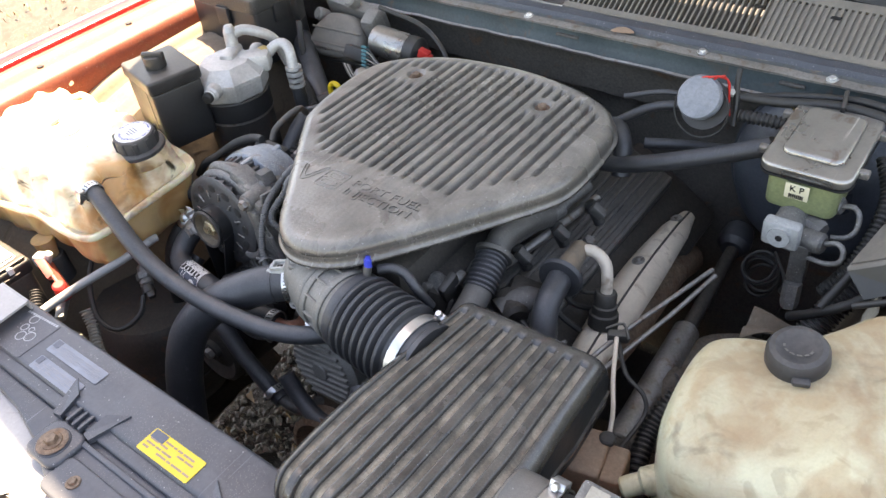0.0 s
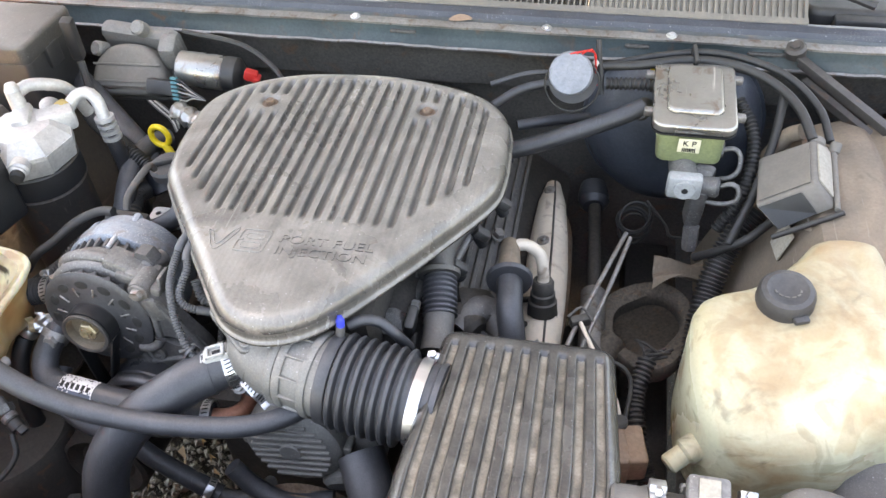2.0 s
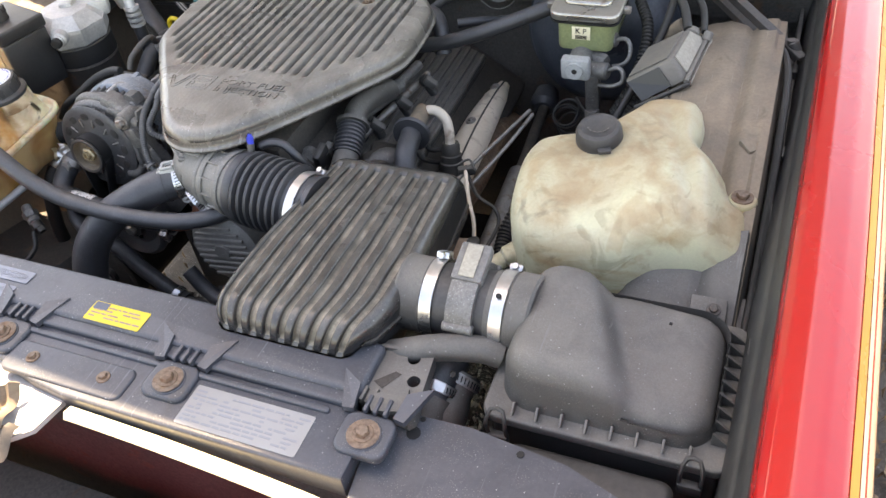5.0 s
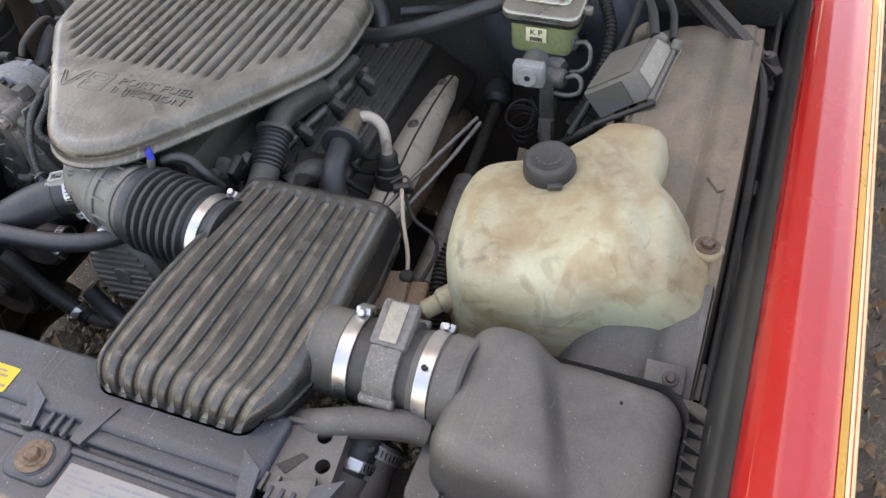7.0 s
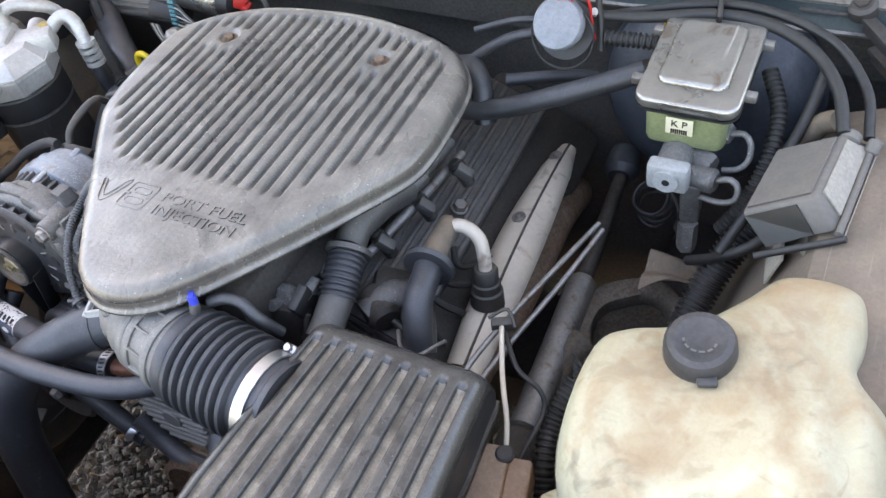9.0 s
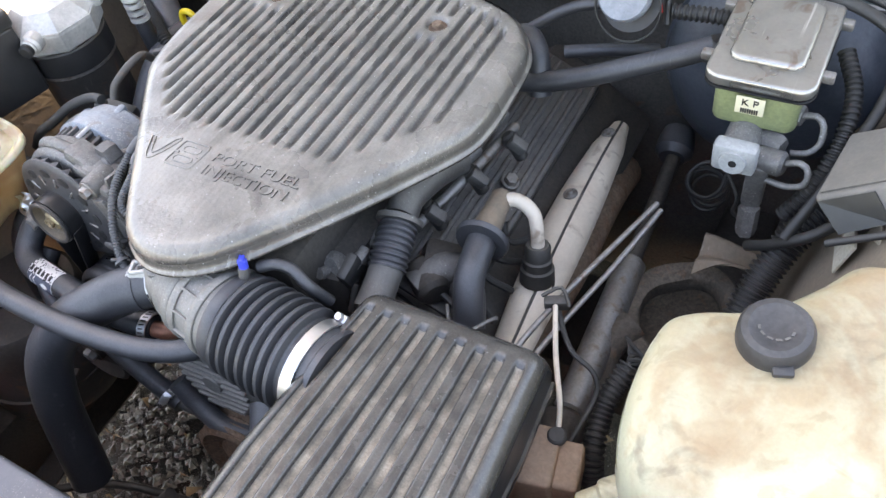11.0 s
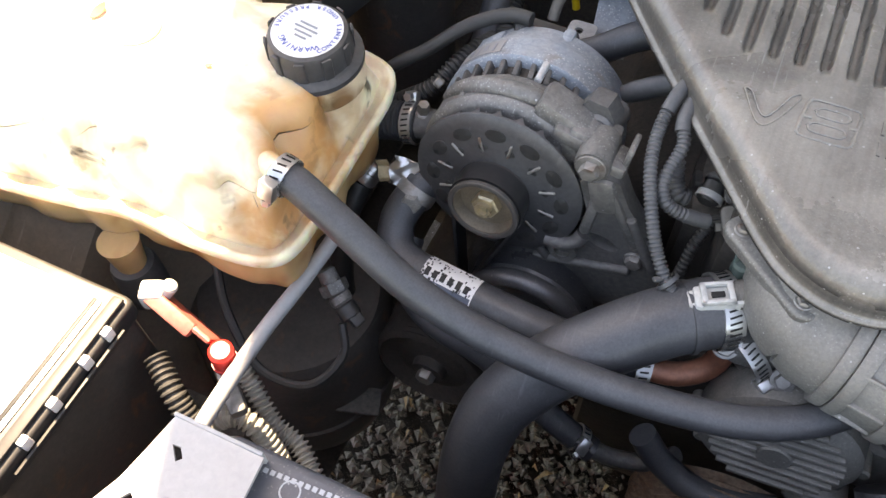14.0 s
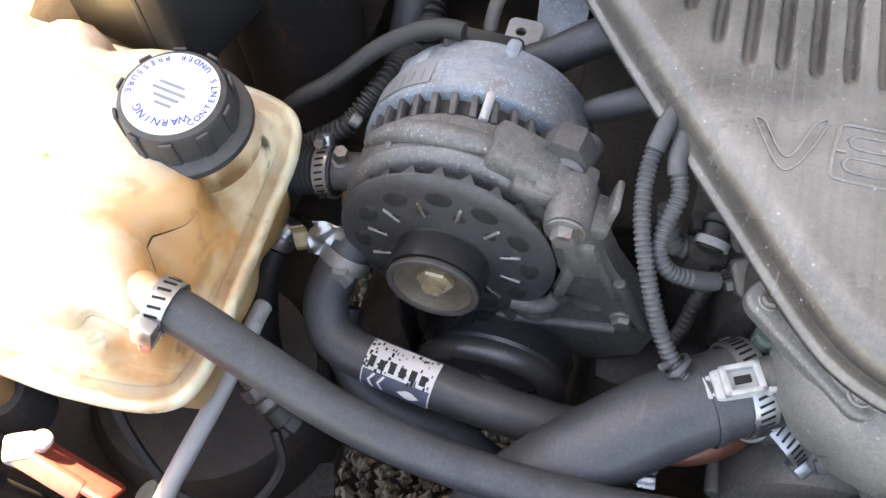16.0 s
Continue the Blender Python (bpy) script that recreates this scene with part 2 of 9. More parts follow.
# coolant tank's near corner, stains with amber glow painted in: place, size, colour, strength
TANK_STAIN_GLOW = (((-0.268, -0.352, 0.838), 0.052, (0.60, 0.27, 0.07), 0.85), ((-0.262, -0.398, 0.815), 0.034, (0.50, 0.20, 0.05), 0.8), ((-0.285, -0.335, 0.842), 0.018, (0.30, 0.12, 0.03), 0.8),
               ((-0.247, -0.308, 0.838), 0.023, (0.05, 0.03, 0.015), 0.95), ((-0.247, -0.285, 0.83), 0.011, (0.07, 0.045, 0.02), 0.8))
M = {
    "cover": material("dusty_cover_plastic", (0.056, 0.054, 0.051), 0.27, dust=0.9, dust_rough=0.29, dust_col=(0.36, 0.331, 0.29), blotch=6.5, grain=220, even=0.2, patchy=0.4, scuff=1.0, scuff_turn=0.03, speck=0.18, soot=0.25, bump=0.28, tex=0.09, gloss=0.7),
    "duct": material("dusty_duct_plastic", (0.018, 0.018, 0.019), 0.17, dust=0.38, dust_rough=0.4, dust_col=(0.30, 0.275, 0.235), blotch=11, grain=200, even=0.2, patchy=0.4, scuff=0.6, scuff_turn=0.0, speck=0.12, gloss=0.65, tex=0.2),
    "airbox": material("grey_black_plastic", (0.062, 0.060, 0.058), 0.5, dust=0.65, dust_col=(0.29, 0.265, 0.23), blotch=7, grain=260, bump=0.3, even=0.3, patchy=0.35, scuff=0.7, speck=0.15, soot=0.4, tex=0.11),
    "panel": material("faded_panel_plastic", (0.045, 0.050, 0.062), 0.38, dust=0.32, dust_rough=0.55, dust_col=(0.17, 0.175, 0.19), blotch=6, patchy=0.35, even=0.2, scuff=0.8, scuff_turn=1.4, speck=0.2, bump=0.2, soot=0.25, tex=0.09),
    "duct_dust": material("groove_dust", (0.10, 0.088, 0.070), 0.7, dust=1.0, patchy=0.45, dust_col=(0.45, 0.395, 0.315), blotch=16, grain=200, tex=0.25),
    "white_alloy": material("pale_cast_alloy", (0.50, 0.50, 0.49), 0.48, 0.5, dust=0.4, dust_col=(0.42, 0.40, 0.37), blotch=20, bump=0.4, speck=0.2, even=0.3, tex=0.12),
    "casting": material("dusty_grey_casting", (0.16, 0.157, 0.148), 0.5, 0.2, dust=0.75, patchy=0.25, dust_col=(0.33, 0.31, 0.28), blotch=14, grain=180, even=0.3, speck=0.2, bump=0.35, soot=0.5, tex=0.16),
    "tarnished": material("tarnished_plating", (0.50, 0.40, 0.25), 0.34, 0.6, dust=0.3, rust=0.2, blotch=25),
    "brass": material("dull_brass", (0.5, 0.38, 0.14), 0.45, 0.6, dust=0.3),
    "disc": material("scuffed_grey_disc", (0.2, 0.22, 0.25), 0.4, vary=0.2, dust=0.2, blotch=25),
    "rubber": material("black_rubber", (0.034, 0.035, 0.039), 0.40, dust=0.36, dust_rough=0.55, patchy=0.3, dust_col=(0.2, 0.205, 0.215), blotch=14, grain=240, scuff=0.4, even=0.3, tex=0.18),
    "loom_grey": material("dusty_grey_loom", (0.06, 0.063, 0.067), 0.5, dust=0.5, dust_rough=0.6, dust_col=(0.22, 0.22, 0.22), blotch=20, scuff=0.3, tex=0.15),
    "wire": material("wire_sheath", (0.022, 0.022, 0.022), 0.5, dust=0.3, dust_col=(0.15, 0.14, 0.12), blotch=20, tex=0.1),
    "black": material("black_moulding", (0.024, 0.024, 0.025), 0.42, dust=0.35, dust_col=(0.2, 0.18, 0.15), blotch=12, tex=0.1),
    "grime_alloy": material("grimy_cast_alloy", (0.135, 0.132, 0.13), 0.5, 0.4, dust=0.4, dust_col=(0.18, 0.17, 0.155), blotch=16, bump=0.5, vary=0.3, tex=0.22),
    "hub_dust": material("dusty_hub", (0.17, 0.13, 0.09), 0.65, 0.25, dust=0.35, vary=0.4, blotch=45, grain=300, bump=0.4, tex=0.2, soot=0.6),
    "vc_black": material("glossy_black_cover", (0.05, 0.05, 0.052), 0.32, dust=0.7, dust_col=(0.30, 0.275, 0.245), blotch=16, even=0.2, speck=0.2, bump=0.25),
    "belt_black": material("belt_black", (0.014, 0.014, 0.015), 0.33, vary=0.2, dust=0.1, dust_col=(0.1, 0.1, 0.1), tex=0.1),
    "gloss_black": material("worn_gloss_black", (0.11, 0.11, 0.115), 0.32, 0.6, vary=0.3, dust=0.25, dust_rough=0.5, patchy=0.5, dust_col=(0.10, 0.09, 0.08), blotch=30, grain=300, scuff=0.5, speck=0.1, tex=0.1),
    "grime": material("oily_grime", (0.035, 0.031, 0.028), 0.6, dust=0.5, dust_col=(0.13, 0.11, 0.09), blotch=16, bump=0.5, tex=0.3),
    "alloy": material("cast_alloy", (0.18, 0.176, 0.17), 0.48, 0.5, dust=0.55, patchy=0.3, dust_col=(0.235, 0.22, 0.195), blotch=18, bump=0.6, vary=0.3, speck=0.3, tex=0.22),
    "lid_steel": material("dusty_lid_steel", (0.40, 0.39, 0.365), 0.26, 0.85, dust=0.45, dust_rough=0.5, patchy=0.4, dust_col=(0.34, 0.30, 0.24), blotch=14, scuff=0.6, rust=0.1, tex=0.05),
    "bright": material("bright_steel", (0.62, 0.62, 0.62), 0.3, 0.95, dust=0.15, blotch=30, tex=0.0),
    "dull": material("dull_steel", (0.3, 0.29, 0.28), 0.45, 0.8, dust=0.35, rust=0.2, blotch=25),
    "rusty": material("rusty_steel", (0.2, 0.13, 0.09), 0.75, 0.3, dust=0.3, rust=0.6, blotch=20, tex=0.4),
    "arm_rust": material("grimy_rusty_arm", (0.07, 0.06, 0.05), 0.75, 0.2, dust=0.45, dust_col=(0.28, 0.23, 0.18), rust=0.15, blotch=18, bump=0.5, tex=0.4),
    "apron": material("dusty_apron", (0.16, 0.13, 0.10), 0.8, dust=0.8, dust_col=(0.37, 0.275, 0.19), blotch=4, bump=0.3, patchy=0.35, scuff=0.6, soot=0.5, tex=0.1),
    "inner": material("dark_inner_steel", (0.095, 0.088, 0.08), 0.75, dust=0.35, dust_col=(0.12, 0.105, 0.09), rust=0.1, blotch=8, tex=0.3),
    "red": material("red_paint", (0.5, 0.006, 0.006), 0.2, coat=0.55, gloss=0.5, vary=0.15, dust=0.03, blotch=4, bump=0.015, tex=0.0),
    "lip": material("faded_red_lip", (0.20, 0.04, 0.02), 0.42, vary=0.25, dust=0.18, dust_col=(0.45, 0.30, 0.2), rust=0.2, blotch=8, speck=0.15, tex=0.15),
    "stripe": material("gold_pinstripe", (0.6, 0.3, 0.04), 0.3, coat=0.8, vary=0.1, bump=0.0),
    "cream": material("cream_stripe", (0.8, 0.72, 0.5), 0.3, coat=0.8, vary=0.05, bump=0.0),
    "teal": material("teal_painted_cowl", (0.055, 0.078, 0.084), 0.4, dust=0.5, dust_col=(0.25, 0.24, 0.22), rust=0.15, blotch=10),
    "washer": material("yellowed_tank_plastic", (0.57, 0.555, 0.38), 0.24, vary=0.14, dust=1.0, patchy=0.5, dust_col=(0.40, 0.27, 0.155), through_light=0.12, blotch=4.6, grain=120, bump=0.06, rust=0.36, rust_col=(0.42, 0.29, 0.16), tex=0.05, stain_detail=6.0, swirl=0.4, swirl_col=(0.40, 0.25, 0.12), soot=0.4),
    "booster": material("blue_black_booster", (0.05, 0.06, 0.075), 0.35, vary=0.45, dust=0.5, patchy=0.6, dust_col=(0.27, 0.28, 0.30), blotch=9, bump=0.4),
    "cream_dust": material("cream_dusty_plastic", (0.36, 0.33, 0.27), 0.7, vary=0.2, dust=0.6, dust_col=(0.5, 0.45, 0.37), blotch=12),
    "pale_dust": material("pale_dusty_box_plastic", (0.15, 0.138, 0.12), 0.75, vary=0.2, dust=0.7, dust_col=(0.30, 0.265, 0.22), blotch=9, even=0.1, patchy=0.3, scuff=0.5, bump=0.2, tex=0.08),
    "coolant": material("amber_stained_tank", (0.83, 0.75, 0.55), 0.33, vary=0.12, dust=0.15, dust_col=(0.78, 0.68, 0.5), through_light=0.25, bleed=(0.04, 0.018, 0.004), blotch=3.1, bump=0.05, rust=0.3, spots=TANK_STAIN_GLOW, rust_col=(0.55, 0.27, 0.085), soot=1.3, tex=0.03, stain_detail=4.0, swirl=0.4, swirl_col=(0.42, 0.18, 0.05)),
    # brown coolant stain, with shade on the tank's sides put into the base
    "coolant_low": material("stained_shaded_tank", (0.56, 0.36, 0.175), 0.4, vary=0.2, through_light=0.25, bleed=(0.04, 0.018, 0.004), blotch=5, bump=0.05, rust=0.8, rust_col=(0.33, 0.14, 0.04), soot=0.6, tex=0.03, stain_detail=2.0),
    "cap": material("grey_cap_plastic", (0.035, 0.035, 0.037), 0.45, dust=0.4, dust_col=(0.2, 0.18, 0.16), blotch=14),
    "white": material("white_label", (0.75, 0.74, 0.72), 0.5, vary=0.08, dust=0.15, bump=0.0),
    "faded_label": material("faded_bluish_label", (0.17, 0.195, 0.24), 0.35, vary=0.25, dust=0.3, dust_col=(0.33, 0.35, 0.38), scuff=0.6, blotch=30, bump=0.0),
    "faded_red": material("faded_red_insulator", (0.42, 0.10, 0.075), 0.5, vary=0.25, dust=0.3, blotch=25),
    "pale_sleeve": material("bleached_cable_sleeve", (0.40, 0.38, 0.33), 0.6, vary=0.2, dust=0.3),
    "whitepl": material("white_connector", (0.5, 0.5, 0.48), 0.45, vary=0.1, dust=0.25),
    "grey_white": material("grey_white_plastic", (0.36, 0.37, 0.36), 0.45, vary=0.15, dust=0.3, dust_col=(0.3, 0.29, 0.27)),
    "yellow": material("yellow_label", (0.75, 0.55, 0.03), 0.5, vary=0.12, dust=0.15, bump=0.0),
    "yellowpl": material("yellow_plastic", (0.78, 0.55, 0.03), 0.4, vary=0.08, bump=0.0),
    "redpl": material("red_plastic", (0.6, 0.03, 0.025), 0.45, vary=0.1, bump=0.0),
    "teal_wire": material("teal_wire", (0.04, 0.22, 0.24), 0.5, vary=0.15, dust=0.2),
    "blue": material("blue_plastic", (0.03, 0.06, 0.5), 0.35, vary=0.1, bump=0.0),
    "green": material("olive_tank", (0.23, 0.26, 0.13), 0.45, vary=0.15, dust=0.2, through_light=0.1),
    "orange": material("tan_block", (0.42, 0.26, 0.17), 0.7, vary=0.15, dust=0.4, blotch=20),
    "shield": material("heat_shield", (0.72, 0.63, 0.52), 0.5, 0.1, dust=0.7, dust_col=(0.68, 0.57, 0.45), rust=0.15, blotch=12, bump=0.1, tex=0.05),
    "teal_plug": material("dark_green_plug", (0.035, 0.06, 0.055), 0.5, dust=0.3, dust_col=(0.2, 0.2, 0.18)),
    "copper": material("copper_pipe", (0.5, 0.2, 0.13), 0.4, 0.7, vary=0.2, dust=0.3),
    "vent_shade": material("fan_vent_shade", (0.02, 0.02, 0.02), 0.6, dust=0.3, dust_col=(0.08, 0.08, 0.08)),
    "can": material("dusty_black_can", (0.05, 0.045, 0.042), 0.5, dust=0.4, vary=0.35, dust_col=(0.2, 0.17, 0.14), rust=0.1, blotch=12, scuff=0.4),
    "fan": material("fan_disc", (0.06, 0.06, 0.063), 0.45, 0.3, dust=0.5, patchy=0.3, dust_col=(0.2, 0.2, 0.2), blotch=15, scuff=0.8),
    "pale_print": material("pale_print", (0.42, 0.44, 0.46), 0.6, vary=0.1, bump=0.0),
    "pale_steel": material("dusty_pale_steel", (0.42, 0.42, 0.42), 0.55, 0.3, dust=0.4, dust_col=(0.4, 0.38, 0.35), vary=0.15, scuff=0.3, soot=0.35, rust=0.12, tex=0.06, blotch=9),
    "printing": material("printing_ink", (0.25, 0.26, 0.28), 0.6, vary=0.05, bump=0.0),
    "label_blue": material("worn_blue_print", (0.05, 0.065, 0.10), 0.45, vary=0.3, dust=0.3, dust_col=(0.25, 0.26, 0.28), blotch=60, bump=0.0),
    "ink": material("black_ink", (0.01, 0.01, 0.01), 0.6, vary=0.05, bump=0.0),
    "blueink": material("blue_ink", (0.03, 0.07, 0.35), 0.6, vary=0.05, bump=0.0),
    "silver": material("silver_label", (0.30, 0.30, 0.30), 0.5, 0.15, vary=0.15, dust=0.3, bump=0.0),
    "leaf": material("dry_leaf", (0.20, 0.135, 0.075), 0.7, vary=0.35, blotch=30),
    "glass": material("windshield_glass", (0.03, 0.035, 0.04), 0.05, vary=0.1, coat=1.0, dust=0.15, bump=0.0),
    "ground": material("gravelly_ground", (0.055, 0.049, 0.043), 0.95, vary=0.5, dust=0.35, dust_col=(0.15, 0.13, 0.10), blotch=12, grain=90, bump=1.0, speck=0.9, tex=0.9),
    "stone": material("grey_gravel", (0.13, 0.12, 0.105), 0.9, vary=0.6, dust=0.3, dust_col=(0.24, 0.22, 0.19), blotch=60, bump=0.4, tex=0.2),
    "rear_alloy": material("blue_grey_alloy", (0.27, 0.315, 0.36), 0.5, 0.3, dust=0.55, patchy=0.4, dust_col=(0.40, 0.38, 0.345), blotch=12, bump=0.6, vary=0.35, speck=1.0, rust=0.12, rust_col=(0.2, 0.16, 0.12), tex=0.16),
    "pad": material("pale_bounce_pad", (0.46, 0.455, 0.445), 0.9, vary=0.2, blotch=4),
    "paper": material("aged_paper_label", (0.72, 0.66, 0.46), 0.6, vary=0.08, bump=0.0),
    "tape": material("dark_tape", (0.03, 0.028, 0.026), 0.6, dust=0.3, blotch=20),
}


# ---- builders ----
def part(name, bm, mat, parent=None, label="", kind="", smooth=38.0):
    """Links a bmesh as one mesh object under a thing or a part."""
    me = bpy.data.meshes.new(name)
    bm.normal_update()
    bm.to_mesh(me)
    bm.free()
    for p in me.polygons:
        p.use_smooth = True
    me.set_sharp_from_angle(angle=radians(smooth))
    me.materials.append(M[mat])
    ob = new(name, me)
    if parent:
        ob.parent = parent
        ob.matrix_parent_inverse = base_of(parent).inverted()
    return tagged(ob, label, "", "", kind)


def base_of(ob):
    m = Matrix.Translation(ob.location)
    return m


def thing(name, at, label, category, group="", kind=""):
    ob = new(name)
    ob.location = at
    ob.empty_display_size = 0.02
    return tagged(ob, label, category, group, kind)


def merged(*bms):
    out = bmesh.new()
    for b in bms:
        me = bpy.data.meshes.new("tmp")
        b.to_mesh(me)
        b.free()
        out.from_mesh(me)
        bpy.data.meshes.remove(me)
    return out


def turned(bm, m):
    bm.transform(m)
    return bm


def box(x0, x1, y0, y1, z0, z1, r=0.004, seg=2):
    bm = bmesh.new()
    bmesh.ops.create_cube(bm, size=1)
    bm.transform(Matrix.Translation(((x0 + x1) / 2, (y0 + y1) / 2, (z0 + z1) / 2)) @ Matrix.Diagonal((x1 - x0, y1 - y0, z1 - z0, 1)))
    if r:
        bmesh.ops.bevel(bm, geom=bm.edges[:], offset=r, segments=seg, profile=0.5, affect="EDGES")
    return bm


def obox(centre, size, rot=(0, 0, 0), r=0.003, seg=2):
    """A bevelled box about a centre, turned by degrees."""
    sx, sy, sz = (s / 2 for s in size)
    return turned(box(-sx, sx, -sy, sy, -sz, sz, r, seg), pose(*centre, *rot))


def toward(a, b):
    """A pose at a whose z looks towards b."""
    a, b = Vector(a), Vector(b)
    return Matrix.Translation(a) @ (b - a).to_track_quat("Z", "Y").to_matrix().to_4x4()


def lathe(profile, at, to, n=28):
    """A turned body: profile rows are (height along the axis, radius); the axis runs from at towards to."""
    bm = bmesh.new()
    rings = []
    for h, r in profile:
        if r < 1e-5:
            rings.append([bm.verts.new((0, 0, h))])
        else:
            rings.append([bm.verts.new((r * math.cos(2 * math.pi * k / n), r * math.sin(2 * math.pi * k / n), h)) for k in range(n)])
    for a, b in zip(rings, rings[1:]):
        for k in range(n):
            i, j = k, (k + 1) % n
            if len(a) == 1 and len(b) > 1:
                bm.faces.new((a[0], b[i], b[j]))
            elif len(b) == 1 and len(a) > 1:
                bm.faces.new((a[i], a[j], b[0]))
            elif len(a) > 1:
                bm.faces.new((a[i], a[j], b[j], b[i]))
    bmesh.ops.recalc_face_normals(bm, faces=bm.faces[:])
    return turned(bm, toward(at, to))


def rod(a, b, r, n=20, e=None):
    """A cylinder with softened ends."""
    h = (Vector(b) - Vector(a)).length
    e = min(r * 0.25, h * 0.2) if e is None else e
    return lathe([(0, 0), (0, r - e), (e, r), (h - e, r), (h, r - e), (h, 0)], a, b, n)


def hexnut(a, b, r):
    h = (Vector(b) - Vector(a)).length
    return lathe([(0, 0), (0, r), (h * 0.8, r), (h, r * 0.85), (h, 0)], a, b, 6)


def curve_points(points, step=0.006):
    """A smooth line through the points, at even steps."""
    p = [Vector(q) for q in points]
    p = [2 * p[0] - p[1]] + p + [2 * p[-1] - p[-2]]
    out = []
    for a, b, c, d in zip(p, p[1:], p[2:], p[3:]):
        k = max(2, int((c - b).length / step))
        for i in range(k):
            t = i / k
            out.append(0.5 * (2 * b + (c - a) * t + (2 * a - 5 * b + 4 * c - d) * t * t + (3 * b - a - 3 * c + d) * t ** 3))
    out.append(p[-2])
    return out


def tube(points, r, n=14, step=0.006, ripple=0.0, pitch=0.006, radius=None):
    """A hose or pipe along a smooth line; ripple makes it a corrugated sleeve."""
    line = curve_points(points, pitch / 4 if ripple else step)
    bm = bmesh.new()
    rings, side = [], None
    for i, q in enumerate(line):
        way = (line[min(i + 1, len(line) - 1)] - line[max(i - 1, 0)]).normalized()
        side = way.orthogonal().normalized() if side is None else (side - way * side.dot(way)).normalized()
        up = way.cross(side)
        rr = radius(i / (len(line) - 1)) if radius else r
        rr += ripple * (1 if i % 4 < 2 else -1)
        rings.append([bm.verts.new(q + rr * (math.cos(2 * math.pi * k / n) * side + math.sin(2 * math.pi * k / n) * up)) for k in range(n)])
    for a, b in zip(rings, rings[1:]):
        for k in range(n):
            bm.faces.new((a[k], a[(k + 1) % n], b[(k + 1) % n], b[k]))
    bm.faces.new(rings[0][::-1])
    bm.faces.new(rings[-1])
    return bm


def smooth_loop(points, per=6):
    """A closed smooth outline through points in a plane."""
    p = [Vector((*q[:2], 0)) for q in points]
    n, out = len(p), []
    for i in range(n):
        a, b, c, d = p[i - 1], p[i], p[(i + 1) % n], p[(i + 2) % n]
        for k in range(per):
            t = k / per
            v = 0.5 * (2 * b + (c - a) * t + (2 * a - 5 * b + 4 * c - d) * t * t + (3 * b - a - 3 * c + d) * t ** 3)
            out.append((v.x, v.y))
    return out


def stacked(loops):
    """A body lofted through closed loops of equal length, capped at both ends. Each loop is a list of places."""
    bm = bmesh.new()
    rings = [[bm.verts.new(q) for q in loop] for loop in loops]
    n = len(rings[0])
    for a, b in zip(rings, rings[1:]):
        for k in range(n):
            bm.faces.new((a[k], a[(k + 1) % n], b[(k + 1) % n], b[k]))
    bm.faces.new(rings[0][::-1])
    bm.faces.new(rings[-1])
    bmesh.ops.recalc_face_normals(bm, faces=bm.faces[:])
    return bm


def inset_loop(loop, d):
    """The outline drawn inwards by d (outwards where d is negative)."""
    n = len(loop)
    area = sum(loop[i][0] * loop[(i + 1) % n][1] - loop[(i + 1) % n][0] * loop[i][1] for i in range(n))
    s = 1 if area > 0 else -1
    out = []
    for i in range(n):
        (ax, ay), (bx, by) = loop[i - 1], loop[(i + 1) % n]
        tx, ty = bx - ax, by - ay
        k = math.hypot(tx, ty) or 1
        out.append((loop[i][0] - s * d * ty / k, loop[i][1] + s * d * tx / k))
    return out


def pillow(outline, z0, z1, r=0.01, rb=0.004, top=lambda x, y: 0.0):
    """A block over an outline with a rounded upper and lower edge; top bends the upper face."""
    loops = []
    for k in range(3):
        a = math.pi / 2 * k / 2
        loops.append([(x, y, z0 + rb * (1 - math.sin(a))) for x, y in inset_loop(outline, rb * (1 - math.cos(a)))][:] if k else
                     [(x, y, z0) for x, y in inset_loop(outline, rb)])
    for k in range(5):
        a = math.pi / 2 * k / 4
        loops.append([(x, y, z1 - r * (1 - math.sin(a)) + top(x, y)) for x, y in inset_loop(outline, r * (1 - math.cos(a)))])
    loops[1] = [(x, y, z0 + rb * 0.3) for x, y in inset_loop(outline, rb * 0.3)]
    loops[2] = [(x, y, z0 + rb) for x, y in outline]
    return stacked(loops)


def rect(x0, x1, y0, y1, r=0.01, k=4):
    """A rectangle's outline with rounded corners."""
    out = []
    for cx, cy, a0 in ((x1 - r, y1 - r, 0), (x0 + r, y1 - r, 90), (x0 + r, y0 + r, 180), (x1 - r, y0 + r, 270)):
        for i in range(k + 1):
            a = radians(a0 + 90 * i / k)
            out.append((cx + r * math.cos(a), cy + r * math.sin(a)))
    return out


